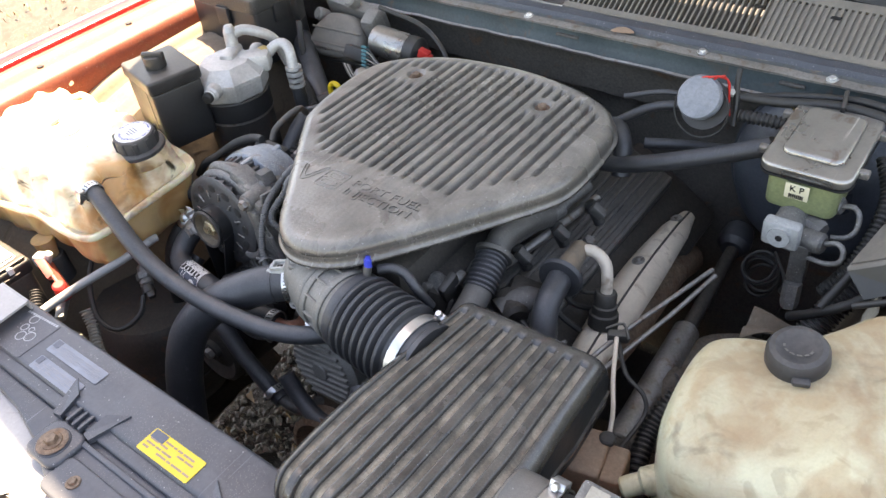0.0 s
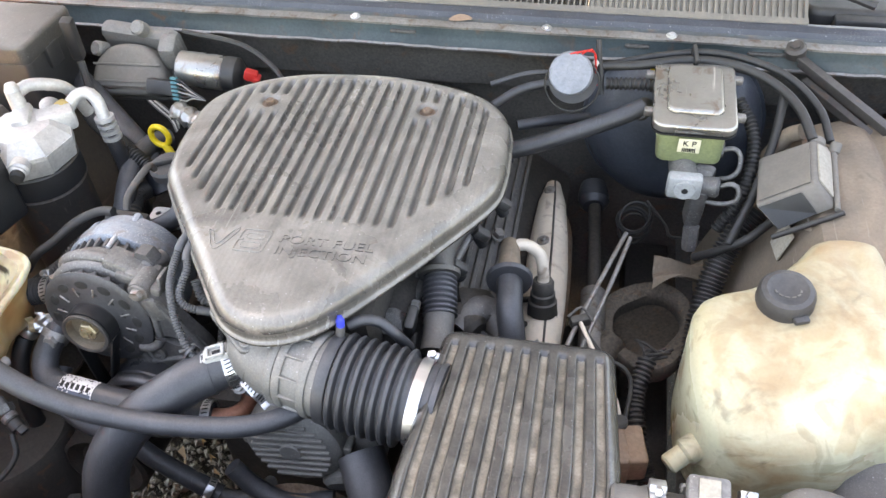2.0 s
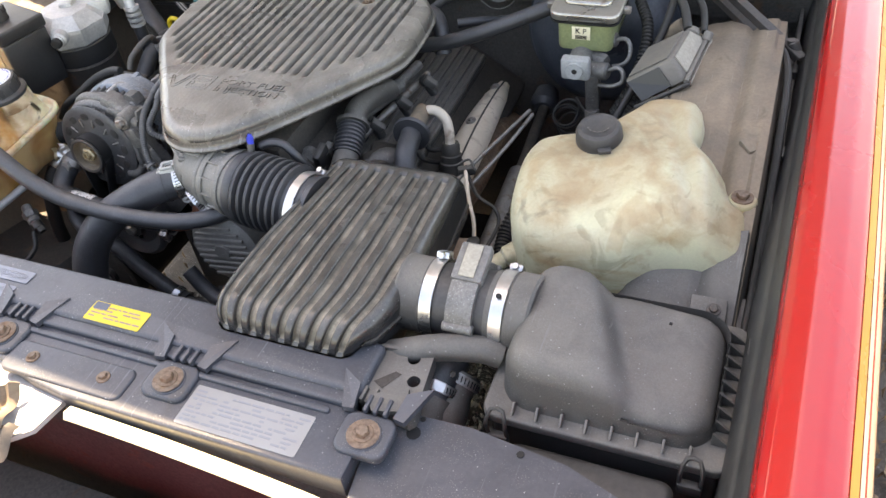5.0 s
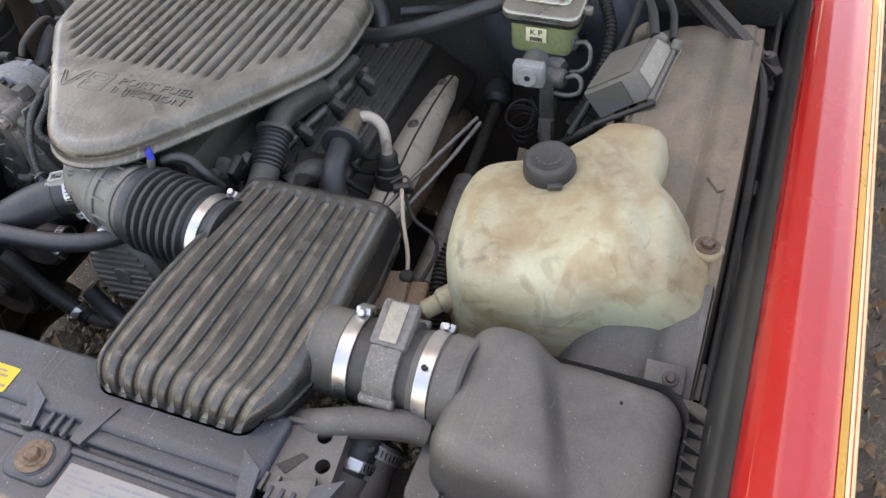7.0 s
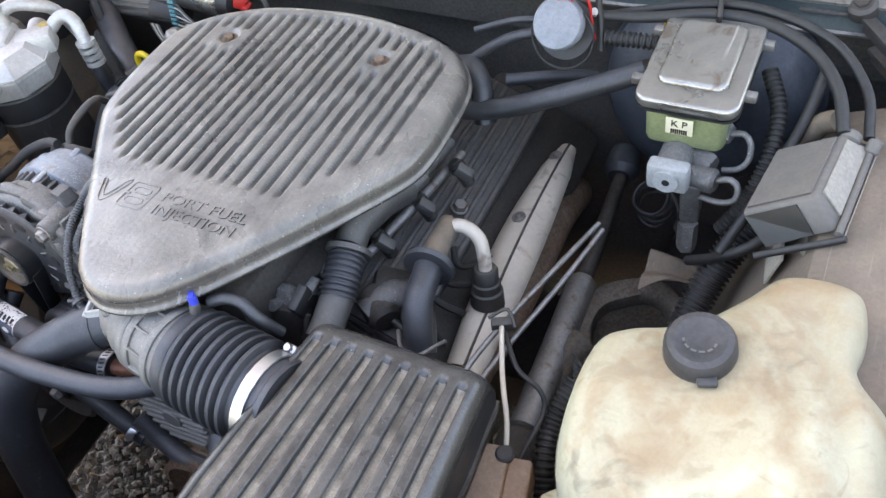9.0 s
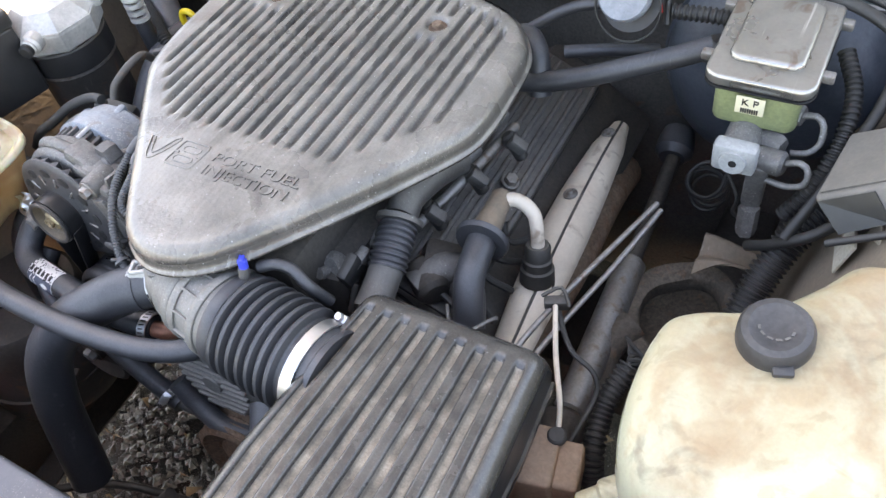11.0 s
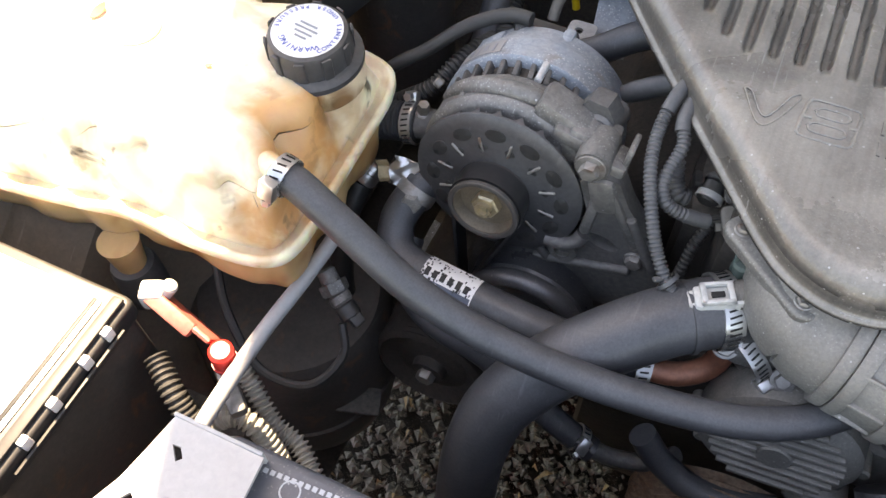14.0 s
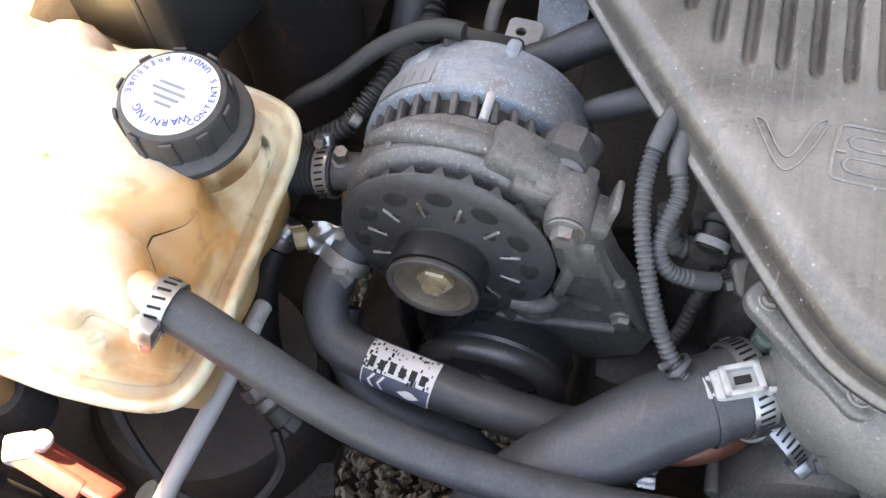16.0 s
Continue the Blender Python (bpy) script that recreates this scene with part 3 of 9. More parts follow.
def domed(outline, top, r=0.012, step=0.006, floor=None):
    """A skin over any outline, rounded off towards its edge; top gives the height, floor the depth of the side wall."""
    loop = np.array(outline, float)
    a, b = loop, np.roll(loop, -1, 0)
    xs, ys = np.meshgrid(np.arange(loop[:, 0].min(), loop[:, 0].max(), step), np.arange(loop[:, 1].min(), loop[:, 1].max(), step))
    p = np.stack([xs.ravel(), ys.ravel()], -1)

    def off(q):
        ab = (b - a)[None]
        t = np.clip(((q[:, None] - a[None]) * ab).sum(-1) / ((ab ** 2).sum(-1) + 1e-12), 0, 1)
        return np.sqrt(((a[None] + t[..., None] * ab - q[:, None]) ** 2).sum(-1)).min(1)
    inside = np.zeros(len(p), bool)
    for (x0, y0), (x1, y1) in zip(a, b):
        hit = ((y0 > p[:, 1]) != (y1 > p[:, 1]))
        inside ^= hit & (p[:, 0] < (x1 - x0) * (p[:, 1] - y0) / (y1 - y0 + 1e-15) + x0)
    p = p[inside]
    p = p[off(p) > step * 0.5]
    near = [inset_loop([tuple(q) for q in loop], d) for d in (r * 0.12, r * 0.35)]
    rim = np.array([q for ring in near for q in ring])
    p = p[off(p) > r * 0.35 + step * 0.4] if len(p) else p
    every = np.concatenate([loop, rim, p])
    n = len(loop)
    verts, _, faces, *_ = delaunay_2d_cdt([Vector(q) for q in every], [(i, (i + 1) % n) for i in range(n)], [], 1, 1e-7)
    d = off(np.array([tuple(v) for v in verts]))
    bm = bmesh.new()
    made = []
    for v, k in zip(verts, d):
        e = max(0.0, 1 - k / r)
        made.append(bm.verts.new((v.x, v.y, top(v.x, v.y) - r * (1 - math.sqrt(max(0.0, 1 - e * e))))))
    for f in faces:
        bm.faces.new([made[i] for i in f])
    if floor is not None:
        edge = [e for e in bm.edges if e.is_boundary]
        got = bmesh.ops.extrude_edge_only(bm, edges=edge)["geom"]
        for v in got:
            if isinstance(v, bmesh.types.BMVert):
                v.co.z = floor
    bmesh.ops.recalc_face_normals(bm, faces=bm.faces[:])
    return bm


def plate(outline, z0, z1):
    return stacked([[(x, y, z0) for x, y in outline], [(x, y, z1) for x, y in outline]])


def holed_plate(outline, holes, z0, z1):
    """A flat plate with real openings punched through it."""
    bm = bmesh.new()
    edges = []
    for loop in [outline] + holes:
        v = [bm.verts.new((x, y, z1)) for x, y in loop]
        edges += [bm.edges.new((v[k], v[(k + 1) % len(v)])) for k in range(len(v))]
    bmesh.ops.triangle_fill(bm, edges=edges, use_beauty=True)
    faces = bm.faces[:]
    made = bmesh.ops.extrude_face_region(bm, geom=faces)
    for q in made["geom"]:
        if isinstance(q, bmesh.types.BMVert):
            q.co.z = z0
    bmesh.ops.recalc_face_normals(bm, faces=bm.faces[:])
    return bm


def slab_of(corners, out, thick):
    """A thin plate laid on four corners and raised along a direction."""
    bm = bmesh.new()
    n = Vector(out).normalized()
    lo = [bm.verts.new(Vector(q) + n * 0.0004) for q in corners]
    hi = [bm.verts.new(Vector(q) + n * thick) for q in corners]
    bm.faces.new(hi)
    bm.faces.new(lo[::-1])
    for k in range(4):
        bm.faces.new((lo[k], lo[(k + 1) % 4], hi[(k + 1) % 4], hi[k]))
    bmesh.ops.recalc_face_normals(bm, faces=bm.faces[:])
    return bm


def sheet(fn, nu, nv, thick=0.0):
    """A sheet over u, v in 0..1, given a thickness downwards along its normals."""
    bm = bmesh.new()
    g = [[bm.verts.new(fn(i / nu, j / nv)) for j in range(nv + 1)] for i in range(nu + 1)]
    for i in range(nu):
        for j in range(nv):
            bm.faces.new((g[i][j], g[i + 1][j], g[i + 1][j + 1], g[i][j + 1]))
    if thick:
        bm.normal_update()
        bmesh.ops.solidify(bm, geom=bm.faces[:], thickness=thick)
    return bm


def lettering(text, size, m, depth=0.0006):
    """Words as a mesh, with the built-in font, in the plane of the pose m."""
    cu = bpy.data.curves.new("lettering", "FONT")
    cu.body, cu.size, cu.extrude, cu.align_x, cu.align_y = text, size, depth, "CENTER", "CENTER"
    ob = bpy.data.objects.new("lettering", cu)
    scene.collection.objects.link(ob)
    me = bpy.data.meshes.new_from_object(ob.evaluated_get(bpy.context.evaluated_depsgraph_get()))
    bpy.data.objects.remove(ob)
    bm = bmesh.new()
    bm.from_mesh(me)
    bpy.data.meshes.remove(me)
    return turned(bm, m)


def bolt(name, at, way, r, mat, parent, washer=0.0):
    """A hexagon head, with a washer where there is one, standing along way."""
    a, w = Vector(at), Vector(way).normalized()
    bm = hexnut(a, a + w * r * 0.9, r)
    if washer:
        bm = merged(bm, rod(a - w * 0.001, a + w * 0.0015, washer, 20))
    return part(name, bm, mat, parent)


def hose_clamp(at, way, r, mat="bright", width=0.011, parent=None, up=(0, 0, 1)):
    """A worm-drive clamp round a hose: band, screw housing and screw."""
    a, w = Vector(at), Vector(way).normalized()
    top = thing("hose_clamp", at, "worm-drive steel clamp tightened round a rubber hose", "hose clamp") if parent is None else parent
    band = lathe([(0, r), (0, r + 0.0018), (width, r + 0.0018), (width, r), (0, r)], a - w * width / 2, a + w, 26)
    part("clamp_band", band, mat, top)
    u = Vector(up)
    u = (u - w * u.dot(w)).normalized()
    t = w.cross(u)
    slots = int(r * 1500) if r < 0.03 else 0
    cuts = []
    for k in range(slots):
        g = 2 * math.pi * (k + 0.5) / slots
        out = u * math.cos(g) + t * math.sin(g)
        along = w.cross(out)
        frame_ = Matrix((along, w, out)).transposed().to_4x4()
        cuts.append(turned(box(-0.0007, 0.0007, -width * 0.3, width * 0.3, 0, 0.0004, 0), Matrix.Translation(a + out * (r + 0.0017)) @ frame_ @ pose(0, 0, 0, 0, 0, 12)))
    if cuts:
        part("slotted_track", merged(*cuts), "ink", top)
    c = a + u * (r + 0.005)
    turn = Matrix((t, w, u)).transposed().to_4x4()
    part("screw_housing", turned(box(-0.008, 0.008, -width * 0.55, width * 0.55, -0.004, 0.004, 0.0015), Matrix.Translation(c) @ turn), mat, top)
    part("clamp_screw", hexnut(c + t * 0.008, c + t * 0.014, 0.0042), mat, top)
    return top


# ---- the setting: ground, car body round the bay ----
def ground_fn(u, v):
    x, y = (u - 0.5) * 2, (v - 0.5) * 2
    x, y = math.copysign(abs(x) ** 3.2, x) * 400, math.copysign(abs(y) ** 3.2, y) * 400
    return (x, y, 0.012 * noise.noise((x * 2.3, y * 2.3, 0)) + 0.02 * noise.noise((x * 0.5, y * 0.5, 3)))


tagged(part("ground", sheet(ground_fn, 120, 120), "ground"), "dry bare ground with patches of dead grass", "ground", kind="structure")


def scatter(count, x0, x1, y0, y1, size, rng):
    """Flat curled flakes lying about on the ground."""
    bm = bmesh.new()
    for _ in range(count):
        x, y, s, a = rng.uniform(x0, x1), rng.uniform(y0, y1), rng.uniform(*size), rng.uniform(0, 6.3)
        c, n, b = math.cos(a), math.sin(a), rng.uniform(0.2, 0.6)
        ring = [(s, 0, 0.3 * s), (0.3 * s, b * s, 0.02), (-s, 0, 0.2 * s), (0.2 * s, -b * s, 0.03)]
        bm.faces.new([bm.verts.new((x + c * p - n * q, y + n * p + c * q, 0.01 + w)) for p, q, w in ring])
    return bm


rng = random.Random(4)
tagged(part("fallen_leaves", merged(scatter(900, -1.0, 1.0, -1.2, 1.0, (0.003, 0.008), rng), scatter(3000, 1.0, 1.9, -1.8, 1.4, (0.006, 0.020), rng), scatter(4000, 1.0, 3.4, -2.6, 2.2, (0.006, 0.020), rng), scatter(4000, -3.4, 3.8, -3.4, 2.6, (0.006, 0.020), rng)), "leaf"), "brown fallen leaves scattered over the ground", "leaves", kind="stuff")


def gravel(count, x0, x1, y0, y1, rng):
    """Small angular stones lying on the ground."""
    verts, faces = [], []
    for _ in range(count):
        x, y, r = rng.uniform(x0, x1), rng.uniform(y0, y1), rng.uniform(0.003, 0.012)
        k = len(verts)
        for dx, dy, dz in ((1, 0, 0), (0, 1, 0), (-1, 0, 0), (0, -1, 0), (0, 0, 0.8), (0, 0, -0.8)):
            verts.append((x + r * (dx + rng.uniform(-0.35, 0.35)), y + r * (dy + rng.uniform(-0.35, 0.35)), 0.006 + r * (dz + rng.uniform(-0.25, 0.25))))
        for a, b in ((0, 1), (1, 2), (2, 3), (3, 0)):
            faces += [(k + a, k + b, k + 4), (k + b, k + a, k + 5)]
    bm = bmesh.new()
    own = [bm.verts.new(v) for v in verts]
    for f in faces:
        bm.faces.new([own[q] for q in f])
    return bm


tagged(part("gravel", gravel(5000, -0.55, 0.40, -0.75, 0.05, rng), "stone", smooth=5), "loose grey gravel on the ground under the engine", "gravel", kind="stuff")


def fender_fn(side):
    """The outer skin: inner gutter edge, crown, then down to the wheel arch."""
    ring = [(0.0, 0.868), (0.004, 0.884), (0.012, 0.893), (0.03, 0.898), (0.055, 0.896), (0.08, 0.886), (0.1, 0.868), (0.112, 0.84), (0.12, 0.79), (0.128, 0.7), (0.13, 0.6), (0.12, 0.48)]

    def fn(u, v):
        k = u * (len(ring) - 1)
        i = min(int(k), len(ring) - 2)
        f = k - i
        w, z = (ring[i][c] + (ring[i + 1][c] - ring[i][c]) * f for c in (0, 1))
        y = -0.95 + 1.9 * v
        drop = 0.03 * max(0.0, (-0.25 - y)) ** 1.5 / 0.6
        x = 0.863 + 0.022 * (y + 0.4) + 0.84 * w if side > 0 else -0.655 - w
        return (x, y, z - drop)
    return fn


right_fender = thing("fender", (0.92, 0, 0.5), "glossy red car fender with gold and cream pinstripes", "fender", "car fenders")
skin = sheet(fender_fn(1), 44, 40, 0.0)
bmesh.ops.recalc_face_normals(skin, faces=skin.faces[:])
part("skin", skin, "red", right_fender)


def stripe(side, w0, w1, mat, owner):
    """A painted line that follows the crown of the fender."""
    f = fender_fn(side)

    def fn(u, v):
        k = w0 + (w1 - w0) * u
        x, y, z = f(k, v)
        return (x + side * 0.0006, y, z + 0.0006)
    part("pinstripe", sheet(fn, 4, 40), mat, owner, "gold pinstripe" if mat == "stripe" else "cream pinstripe")


stripe(1, 0.462, 0.505, "stripe", right_fender)
stripe(1, 0.510, 0.70, "cream", right_fender)
left_fender = thing("fender", (-0.7, 0, 0.5), "sunlit red car fender with a faded inner lip", "fender", "car fenders")
skin = sheet(fender_fn(-1), 44, 40, 0.0)
bmesh.ops.recalc_face_normals(skin, faces=skin.faces[:])
part("skin", skin, "red", left_fender)
stripe(-1, 0.42, 0.455, "stripe", left_fender)
stripe(-1, 0.468, 0.495, "cream", left_fender)


def gutter(side):
    """The painted flange inside the fender that the hood shuts on."""
    rows = [(0.0, 0.868), (-0.006, 0.862), (-0.014, 0.86), (-0.034, 0.858), (-0.05, 0.85), (-0.056, 0.835), (-0.06, 0.76)]
    if side > 0:
        rows = [(0.0, 0.868), (-0.005, 0.858), (-0.009, 0.84), (-0.013, 0.835), (-0.020, 0.80), (-0.022, 0.66), (-0.022, 0.62)]

    def fn(u, v):
        k = u * (len(rows) - 1)
        i = min(int(k), len(rows) - 2)
        f = k - i
        w, z = (rows[i][c] + (rows[i + 1][c] - rows[i][c]) * f for c in (0, 1))
        y = -0.75 + 1.1 * v
        drop = 0.03 * max(0.0, (-0.25 - y)) ** 1.5 / 0.6
        return ((0.8635 + 0.022 * (y + 0.4) + w) if side > 0 else (-0.655 - 1.35 * w), y, z - drop + (0.022 if side < 0 else 0))
    return fn


part("flange", sheet(gutter(1), 14, 40, 0.002), "black", right_fender, "dusty black painted flange")
part("flange", sheet(gutter(-1), 14, 40, 0.002), "lip", left_fender, "faded red painted flange")
for y in (-0.42, -0.233, -0.05, 0.09):
    part("flange_hole", rod((-0.626, y, 0.8795), (-0.626, y, 0.8835), 0.006, 14), "ink", left_fender)
for y in (-0.45, -0.12, 0.08):
    part("flange_clip", box(0.842, 0.852, y - 0.012, y + 0.012, 0.79, 0.812, 0.003), "black", right_fender)


def apron_fn(side):
    """The pressed wheelhouse: an arch along the car that falls away forwards."""
    def fn(u, v):
        y = -0.62 + 0.80 * v
        crown = 0.832 - 0.9 * max(0.0, -0.10 - y) ** 1.75 - 0.5 * max(0.0, y - 0.06) ** 1.6
        w = u * 0.24
        z = crown - 0.35 * max(0.0, w - 0.11) ** 1.0 - 3.2 * max(0.0, w - 0.14) ** 1.15
        z += 0.011 / (1 + math.exp((w - 0.046) / 0.0035)) - 0.005 * math.exp(-((w - 0.056) / 0.007) ** 2) + 0.004 * math.sin(9 * y + 14 * w) * (w > 0.02)
        z += 0.005 / (1 + math.exp(-(y + 0.066) / 0.003)) * math.exp(-((w - 0.075) / 0.022) ** 4)
        z -= 0.07 * max(0.0, 0.012 - w) / 0.012
        return ((0.838 - w) if side > 0 else (-0.602 + w), y, z)
    return fn


ap = tagged(part("inner_apron", sheet(apron_fn(1), 60, 70, 0.002), "apron"), "dust-coated pressed steel wheelhouse inside the fender", "wheelhouse", "wheelhouses")
at = apron_fn(1)((0.838 - 0.811) / 0.24, (-0.150 + 0.62) / 0.80)
part("square_plug", turned(box(-0.012, 0.012, -0.012, 0.012, -0.003, 0.0045, 0.002), pose(*at, 8, 2, 40)), "apron", ap)
tagged(part("inner_apron", sheet(apron_fn(-1), 60, 70, 0.002), "apron"), "sunlit dusty pressed steel wheelhouse inside the fender", "wheelhouse", "wheelhouses")


def shield_fn(u, v):
    """Follows the wheelhouse a little above it."""
    x, y, z = apron_fn(1)(0.03 + 0.8 * u, 0.03 + 0.40 * v)
    return x, y, z + 0.007 + 0.004 * math.sin(3.1 * u) ** 2


shield = thing("splash_shield", (0.77, -0.45, 0.74), "dark grey plastic shield below the washer tank", "shield")
part("sheet", sheet(shield_fn, 24, 24, 0.0025), "airbox", shield)
part("fixing_tab", obox((0.797, -0.372, 0.768), (0.040, 0.030, 0.006), (18, 4, 4), 0.002), "airbox", shield, "pale plastic fixing tab")
bolt("tab_bolt", (0.803, -0.374, 0.771), (0, -0.3, 1), 0.005, "can", shield, 0.008)
seal = tagged(part("rubber_seal", tube([(0.838, -0.55, 0.70), (0.84, -0.36, 0.75), (0.841, -0.22, 0.795), (0.841, -0.12, 0.822), (0.838, 0.03, 0.835), (0.815, 0.105, 0.832), (0.76, 0.125, 0.82)], 0.0055, 8), "wire"),
              "thin black rubber seal along the wheelhouse edge", "seal")

# firewall, plenum wall, lower walls of the bay
tagged(part("firewall", merged(
    sheet(lambda u, v: (-0.68 + 1.58 * u, 0.315 - 0.01 * math.sin(u * 22) + 0.012 * noise.noise((u * 9, v * 6, 0)), 0.20 + 0.64 * v), 60, 30, 0.004)), "inner"),
    "black sound-deadened firewall behind the engine", "firewall", kind="structure")
cowl = thing("cowl", (0.1, 0.2, 0.88), "teal painted steel cowl with a dusty front flange", "cowl", kind="structure")


def strip(profile, x0, x1, nx, bend=lambda x: (0, 0), wave=0.0):
    """A pressed strip: a profile of (y, z) swept across the car."""
    def fn(u, v):
        k = v * (len(profile) - 1)
        i = min(int(k), len(profile) - 2)
        f = k - i
        y, z = (profile[i][c] + (profile[i + 1][c] - profile[i][c]) * f for c in (0, 1))
        x = x0 + (x1 - x0) * u
        dy, dz = bend(x)
        return (x, y + dy, z + dz + wave * noise.noise((x * 30, y * 8, 1)))
    return sheet(fn, nx, 5 * (len(profile) - 1), 0.0022)


def cowl_bend(x):
    return (0.052, -0.027)


part("front_flange", strip([(0.214, 0.882), (0.198, 0.880), (0.191, 0.881), (0.190, 0.884), (0.193, 0.886)], -0.6, 0.868, 60, cowl_bend, 0.003), "dull", cowl, "bare dusty steel flange edge")
part("front_face", strip([(0.193, 0.886), (0.1965, 0.900), (0.198, 0.914)], -0.6, 0.868, 60, cowl_bend, 0.001), "teal", cowl)
part("lip", strip([(0.198, 0.914), (0.193, 0.916), (0.193, 0.919), (0.199, 0.921), (0.206, 0.922)], -0.6, 0.868, 60, cowl_bend, 0.0015), "dull", cowl, "rust-edged steel lip")
part("channel", strip([(0.206, 0.922), (0.212, 0.918), (0.217, 0.917), (0.222, 0.919)], -0.6, 0.868, 70, cowl_bend, 0.0015), "teal", cowl)
part("back_rail", strip([(0.222, 0.919), (0.226, 0.926), (0.236, 0.930), (0.245, 0.929)], -0.6, 0.868, 70, cowl_bend, 0.001), "panel", cowl)
part("plenum_wall", strip([(0.213, 0.882), (0.225, 0.86), (0.235, 0.80), (0.31, 0.76)], -0.6, 0.86, 50, cowl_bend, 0.004), "inner", cowl)
for x in (0.336, 0.514, 0.205 - 0.16, 0.68):
    dy, dz = cowl_bend(x)
    bolt("cowl_screw", (x, 0.203 + dy, 0.921 + dz), (0, 0, 1), 0.005, "whitepl" if x > 0.5 else "bright", cowl, 0.008)
for x, w in ((0.45, 0.035), (0.62, 0.05), (0.1, 0.04)):
    dy, dz = cowl_bend(x)
    part("pressed_slot", box(x, x + w, 0.1965 + dy - 0.004, 0.1965 + dy + 0.003, 0.903 + dz, 0.908 + dz, 0.002), "inner", cowl)

part("end_wall", box(0.74, 0.886, 0.318, 0.36, 0.50, 0.90, 0.006), "black", cowl, "dark grimy end of the cowl")
part("side_wall", box(0.874, 0.886, 0.15, 0.317, 0.60, 0.872, 0.003), "black", cowl, "black painted panel beside the hinge")
# cowl grille: a frame and many upright vanes
grille = thing("cowl_grille", (0.3, 0.33, 0.93), "dusty grey plastic air intake grille below the windshield", "grille")
GR = (0.085, 0.70)


def grille_z(x, y):
    dy, dz = cowl_bend(x)
    return 0.931 + dz + 0.55 * (y - dy - 0.243)


def grille_bar(x, y0, y1, w, h, drop=0.0):
    dy, _ = cowl_bend(x)
    bm = bmesh.new()
    a = [(x - w / 2, y0 + dy), (x + w / 2, y0 + dy), (x + w / 2, y1 + dy), (x - w / 2, y1 + dy)]
    lo = [bm.verts.new((p, q, grille_z(p, q) - h - drop)) for p, q in a]
    hi = [bm.verts.new((p + (0.0006 if k in (0, 3) else -0.0006), q, grille_z(p, q) - drop)) for k, (p, q) in enumerate(a)]
    bm.faces.new(hi)
    bm.faces.new(lo[::-1])
    for k in range(4):
        bm.faces.new((lo[k], lo[(k + 1) % 4], hi[(k + 1) % 4], hi[k]))
    return bm


part("frame", merged(strip([(0.240, 0.926), (0.241, 0.931), (0.250, 0.9355)], GR[0], GR[1], 40, cowl_bend), strip([(0.312, 0.969), (0.326, 0.974), (0.33, 0.970)], GR[0], GR[1], 40, cowl_bend)), "pale_dust", grille)
part("blank_panel", strip([(0.250, 0.931), (0.312, 0.9655)], 0.392, GR[1], 30, cowl_bend), "pale_dust", grille, "solid ribbed section of grey plastic")
x = GR[0] + 0.004
while x < GR[1]:
    part("vane", grille_bar(x, 0.249, 0.313, 0.0036 if x < 0.392 else 0.0055, 0.012 if x < 0.392 else 0.005, 0.0), "pale_dust", grille)
    x += 0.0088
for x, y in ((0.37, 0.295), (0.475, 0.297), (0.6, 0.297)):
    dy, _ = cowl_bend(x)
    part("clip_slot", box(x, x + 0.014, y + dy - 0.004, y + dy + 0.004, grille_z(x, y + dy) - 0.001, grille_z(x, y + dy) + 0.0012, 0.001), "ink", grille)
part("leaf_trap", sheet(lambda u, v: (GR[0] + (0.39 - GR[0]) * u, 0.287 + 0.10 * v, 0.878 + 0.02 * v + 0.004 * noise.noise((u * 20, v * 9, 2))), 24, 8), "inner", grille)
tagged(part("orange_leaf", turned(sheet(lambda u, v: (0.035 * (u - 0.5), 0.016 * (v - 0.5) * (1 - (2 * u - 1) ** 2 * 0.8), 0.003 * math.sin(3 * u)), 10, 5, 0.0006), pose(0.207, 0.262, 0.897, 6, 4, 18)), "orange"),
       "small dry orange leaf lying on the cowl", "leaf")
tagged(part("windshield", sheet(lambda u, v: (-0.6 + 1.45 * u, 0.40 - 0.05 * ((u - 0.5) * 2) ** 2 + 0.75 * v, 0.95 - 0.02 * ((u - 0.5) * 2) ** 2 + 0.42 * v), 30, 10, 0.004), "glass"),
              "sloping windshield glass that mirrors the sky", "windshield")
wiper = thing("windshield_wiper", (0.55, 0.39, 0.96), "black windshield wiper arm resting below the glass", "wiper")
part("arm", tube([(0.56, 0.395, 0.972), (0.66, 0.352, 0.955), (0.78, 0.295, 0.935)], 0.007, 8), "black", wiper)
part("blade", tube([(0.45, 0.42, 0.985), (0.6, 0.385, 0.973), (0.78, 0.335, 0.955)], 0.005, 6), "black", wiper)

tagged(part("cowl_side", pillow(rect(0.70, 0.945, 0.335, 0.60, 0.02), 0.84, 0.905, 0.01), "black"), "black plastic corner below the windshield", "cowl", kind="structure")
# the raised hood that shades the bay
hood = thing("raised_hood", (0.1, 0.3, 0.95), "red car hood propped open above the engine bay", "hood")
HA = radians(66)


def hood_fn(lift):
    def fn(u, v):
        x = -0.66 + 1.50 * u
        q = abs(2 * u - 1)
        s = (1.45 - 0.09 * q * q - 0.05 * max(0.0, (q - 0.9) / 0.1) ** 2) * v
        b = 0.035 * (1 - ((u - 0.5) * 2) ** 2) * (1 - 0.5 * v) + lift
        return (x, 0.40 - s * math.cos(HA) + b * math.sin(HA), 0.95 + s * math.sin(HA) + b * math.cos(HA))
    return fn


